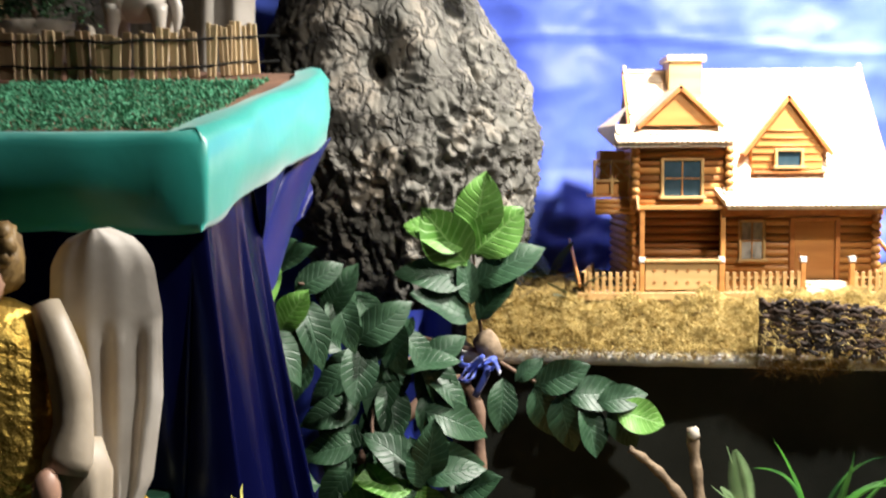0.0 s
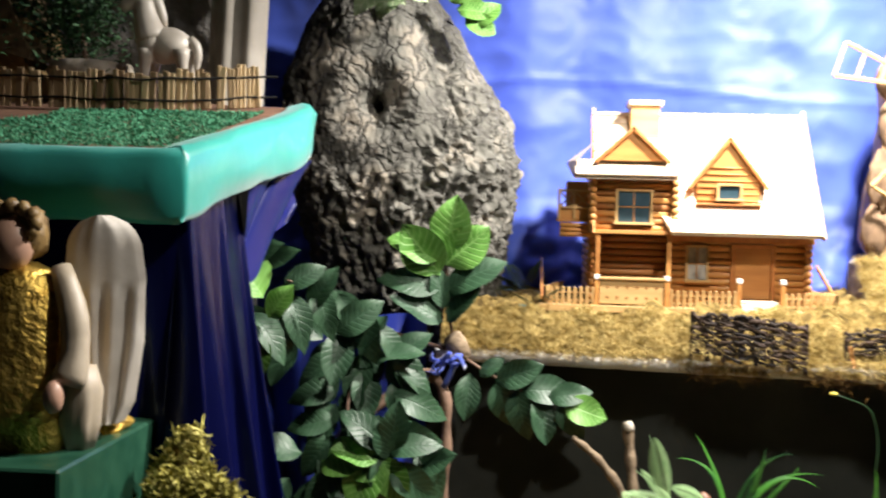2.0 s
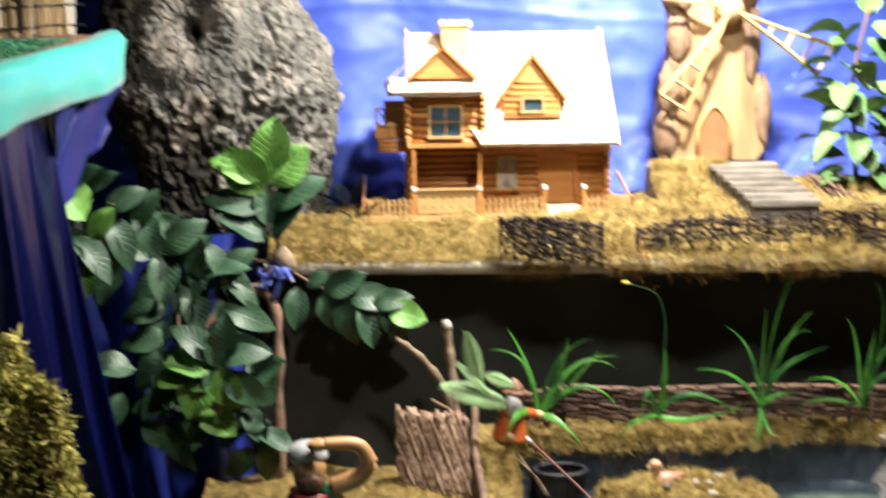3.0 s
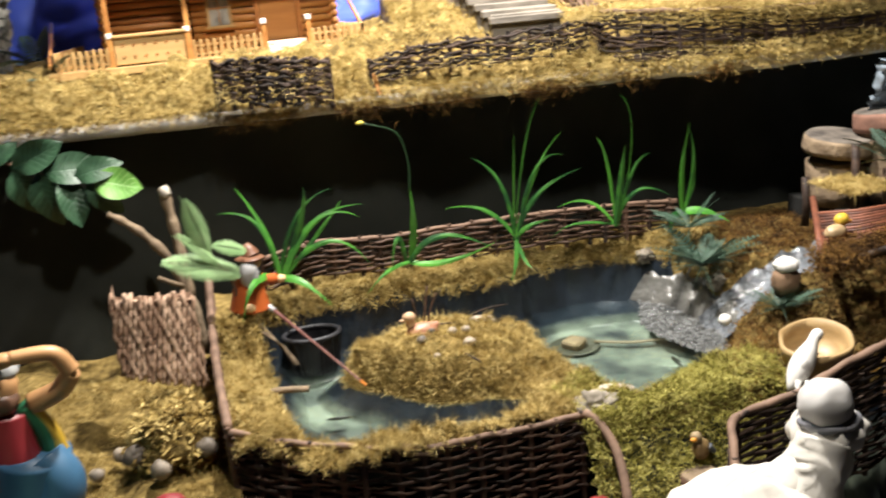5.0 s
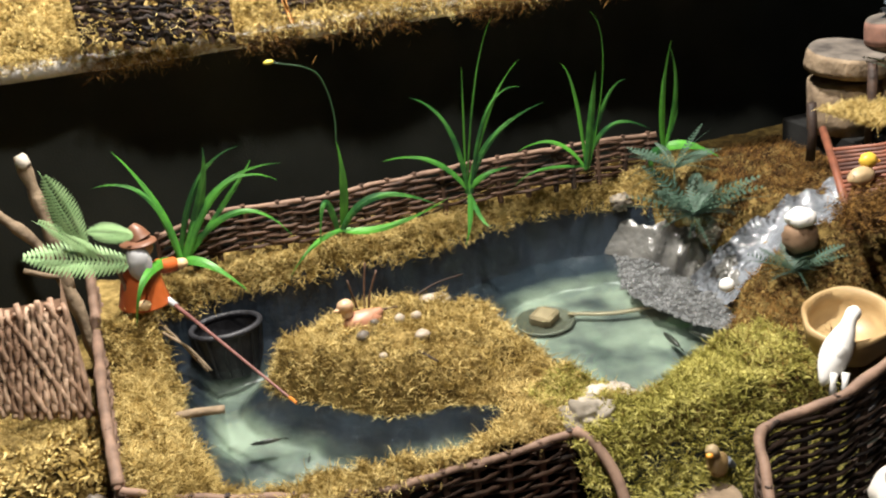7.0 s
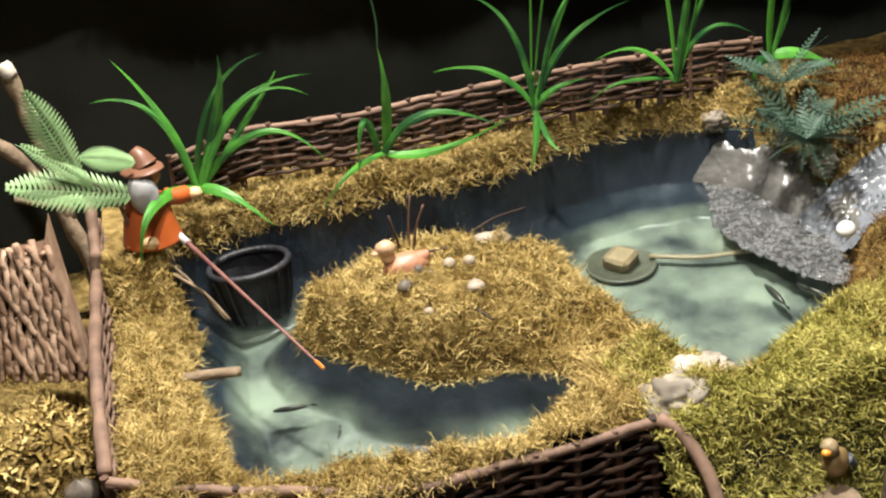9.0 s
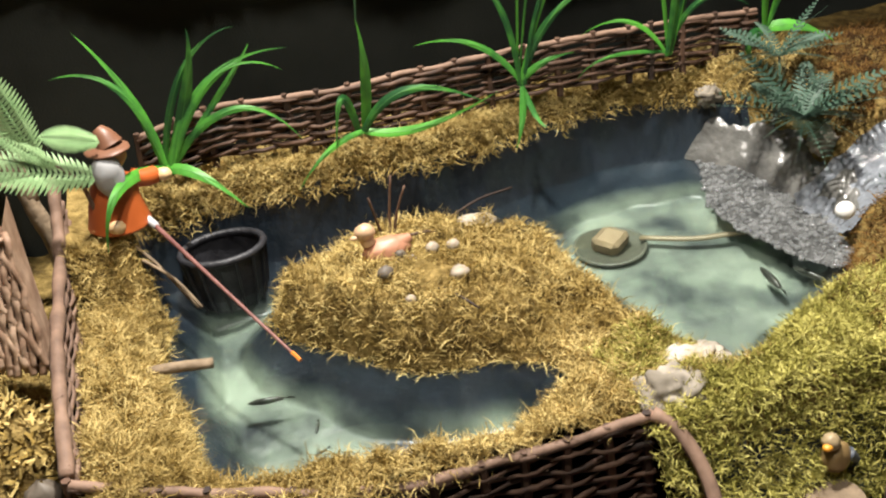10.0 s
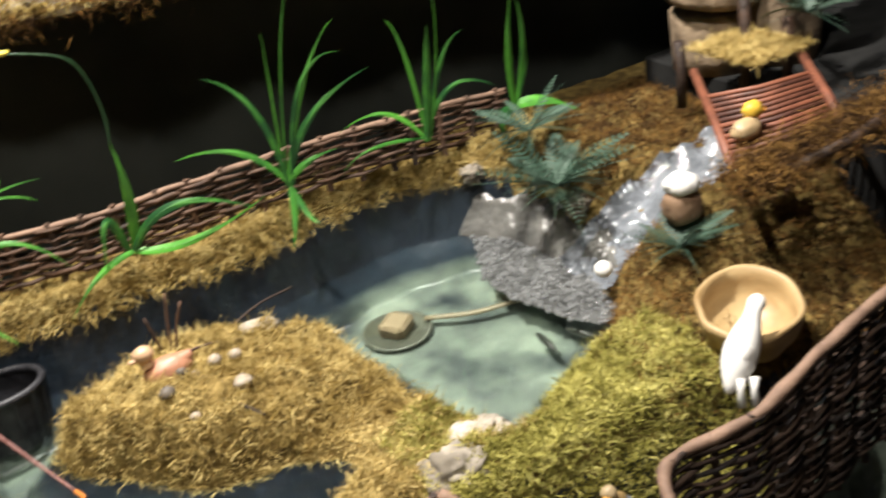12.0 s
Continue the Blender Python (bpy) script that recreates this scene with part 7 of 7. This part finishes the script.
# Grey plastic, base paled and blued for light glancing off the stream
solo("stream_bed", Geo().grid(stream, 70, 28), mat("wet_plastic_glints", (0.05, 0.055, 0.06), (0.26, 0.28, 0.31), 16, 0.10, bump=0.8, bscale=34, dist=0.012, spec=0.9), "wet grey plastic sheet with the running stream, glints in its colour", "stream bed", kind="structure")


def chute(u, v):
    """Clouded plastic sheet from the ledge down to the foam."""
    k = u * 4
    low = [float(np.interp(k, range(5), c)) for c in ((1.555, 1.612, 1.625, 1.632, 1.618), (1.945, 1.86, 1.75, 1.66, 1.585))]
    top = [float(np.interp(k, range(5), c)) for c in ((1.605, 1.668, 1.685, 1.690, 1.650), (1.975, 1.90, 1.80, 1.70, 1.615), (0.850, 0.842, 0.836, 0.825, 0.785))]
    w = noise.noise(Vector((u * 9, v * 2.5, 1))) + 0.6 * noise.noise(Vector((u * 22, v * 4, 6)))
    bow = math.sin(math.pi * v)
    return (low[0] + (top[0] - low[0]) * v - 0.006 * bow * w - 0.004 * bow, low[1] + (top[1] - low[1]) * v - 0.005 * bow * w, 0.7575 + (top[2] - 0.7575) * v ** 0.8 + 0.008 * bow * w)


solo("plastic_sheet", Geo().grid(chute, 90, 26), mat("clouded_plastic", (0.035, 0.035, 0.033), (0.20, 0.195, 0.18), 16, 0.22, bump=0.7, bscale=50, dist=0.008, spec=0.8, trans=0.12), "crumpled clouded plastic sheet running down to the foam", "plastic sheet")
g = Geo().grid(lambda u, v: (2.08 + 0.42 * u, 1.86 - 0.045 * abs(noise.noise(Vector((u * 9 + v * 4, v * 5, 0)))) - 0.03 * abs(noise.noise(Vector((u * 22, v * 20 + u * 9, 2)))) - 0.1 * v, 1.02 + 0.26 * v + 0.05 * u + 0.03 * noise.noise(Vector((u * 6, v * 6, 5)))), 110, 80)
solo("crumpled_plastic", g, mat("clear_film", (0.16, 0.20, 0.24), (0.42, 0.50, 0.58), 14, 0.14, bump=0.8, bscale=40, dist=0.006, spec=0.8, trans=0.15), "crumpled clear plastic film shining by the logs", "plastic film")
slab("right_bank_block", (1.98, 1.15, 0.56), (2.6, 1.95, 0.955), BLACK, "dark block carrying the log stack", "block")

# foam on the water
foam = Geo()
r = random.Random(90)
FOAM = [(1.566, 1.925), (1.504, 1.775), (1.505, 1.702), (1.530, 1.612), (1.555, 1.552), (1.602, 1.546), (1.637, 1.60), (1.645, 1.683), (1.66, 1.79), (1.63, 1.90)]


def in_foam(x, y):
    inside = False
    for i, (ax, ay) in enumerate(FOAM):
        bx, by = FOAM[i - 1]
        if (ay > y) != (by > y) and x < (bx - ax) * (y - ay) / (by - ay) + ax:
            inside = not inside
    return inside


made = 0
while made < 1250:
    x, y = r.uniform(1.50, 1.665), r.uniform(1.545, 1.93)
    if in_foam(x + 0.01 * noise.noise(Vector((x * 40, y * 40, 0))), y):
        s = 0.0012 + 0.0044 * r.random() ** 2.2
        foam.blob((x, y, LEVEL + 0.0015), (s, s, s * 0.8), 0, rings=6, seg=9)
        made += 1
bub = mat("water_bubbles", (0.26, 0.27, 0.27), (0.46, 0.47, 0.47), 60, 0.06, bump=0, trans=0.6, spec=0.8)
film = Geo().grid(lambda u, v: (1.49 + 0.19 * u, 1.55 + 0.40 * v, LEVEL + 0.0011 + 0.0006 * noise.noise(Vector((u * 40, v * 60, 0)))), 60, 110)
film.f = [f for f in film.f if in_foam(film.v[f[0]][0] + 0.008 * noise.noise(Vector(film.v[f[0]]) * 45), film.v[f[0]][1])]
film.mi = [0] * len(film.f)
solo("foam_film", film, mat("grey_foam", (0.035, 0.037, 0.036), (0.17, 0.175, 0.17), 60, 0.3, bump=1.0, bscale=420, dist=0.003, trans=0.25), "thin grey film of fine foam on the water", "foam", kind="stuff")
solo("foam", foam, bub, "white foam of small bubbles where the stream enters", "foam", kind="stuff")
# sunk in the pond
tray = thing("pump_tray", "round sunken tray with a stone and a cable in the pond", "pump tray")
part("tray", Geo().lathe((1.355, 1.81, 0.668), [(0.045, 0), (0.055, 0.004), (0.056, 0.012), (0.051, 0.012), (0.05, 0.006)], 26), mat("murky_plastic", (0.055, 0.06, 0.04), (0.09, 0.095, 0.07), 20, 0.4, bump=0.2), tray, smooth=True)
part("stone", Geo().box((1.355, 1.81, 0.695), (0.05, 0.045, 0.05), pose(0, 0, 0, 8, -10, 35).to_3x3(), 0.008), mat("yellow_stone", (0.11, 0.085, 0.045), (0.24, 0.18, 0.10), 20, 0.8, bump=0.6), tray)
part("cable", Geo().tube(spline([(1.40, 1.80, 0.69), (1.47, 1.755, 0.695), (1.56, 1.73, 0.70)], 10), 0.006, 7), mat("tan_cable", (0.13, 0.105, 0.06), (0.19, 0.155, 0.09), 20, 0.5), tray, smooth=True)
FISH = mat("dark_fish", (0.012, 0.014, 0.011), (0.04, 0.04, 0.03), 40, 0.35, bump=0.3)
for x, y, a, s in ((0.80, 1.645, 80, 0.050), (1.495, 1.60, -5, 0.060), (1.545, 1.585, 20, 0.055), (0.845, 1.52, 110, 0.02), (0.76, 1.50, 10, 0.016), (0.85, 1.565, 160, 0.022)):
    g = Geo()
    m3 = Matrix.Rotation(radians(a), 3, "Z")
    g.blob((0, 0, 0), (s * 0.5, s * 0.10, s * 0.14), 0.05, rings=8, seg=10, m=Matrix.Rotation(radians(90), 3, "Z") @ Matrix.Rotation(0, 3, "X"))
    g.add([(0, -s * 0.45, 0), (0.0, -s * 0.75, s * 0.12), (0.0, -s * 0.75, -s * 0.12), (0.003, -s * 0.6, 0)], [(0, 1, 3), (0, 3, 2)])
    solo("fish", g, FISH, "small dark fish in the pond", "fish", "fish in the pond", at=Matrix.Translation((x, y, 0.715)) @ m3.to_4x4())
moss("bridge_moss", "yellow moss at the head of the bridge", MOSS, 1500, lambda r: ((r.uniform(1.90, 2.02), r.uniform(1.60, 1.74), 1.03), UP), rng, (0.012, 0.026))
moss("bridge_foot_moss", "brown moss and fibres tangled at the bridge's end", MOSSB, 2600, lambda r: (lambda f: ((1.715 + 0.27 * f, 1.445 - 0.05 * f + r.gauss(0, 0.02), 0.955 + 0.05 * f + r.gauss(0, 0.012)), Vector((0, -0.5, 0.8)).normalized()))(r.random()), rng, (0.014, 0.034))
moss("planter_top_moss", "yellow moss hanging over the planter wall's rim", MOSS, 2200, lambda r: (lambda x: ((x, float(np.interp(x, (1.56, 1.75, 1.95, 2.25, 2.5), (1.966, 1.924, 1.904, 1.924, 1.94))) + r.uniform(-0.008, 0.02), float(np.interp(x, (1.56, 1.75, 1.95, 2.25, 2.5), (1.425, 1.412, 1.398, 1.395, 1.385))) - 0.03 * r.random() ** 2), Vector((0, -0.8, 0.3)).normalized()))(1.56 + 0.9 * (r.random() * 0.4 + 0.6 * (0.5 + 0.5 * math.sin(r.randrange(7) * 2.4 + r.gauss(0, 0.25))))), rng, (0.014, 0.034))
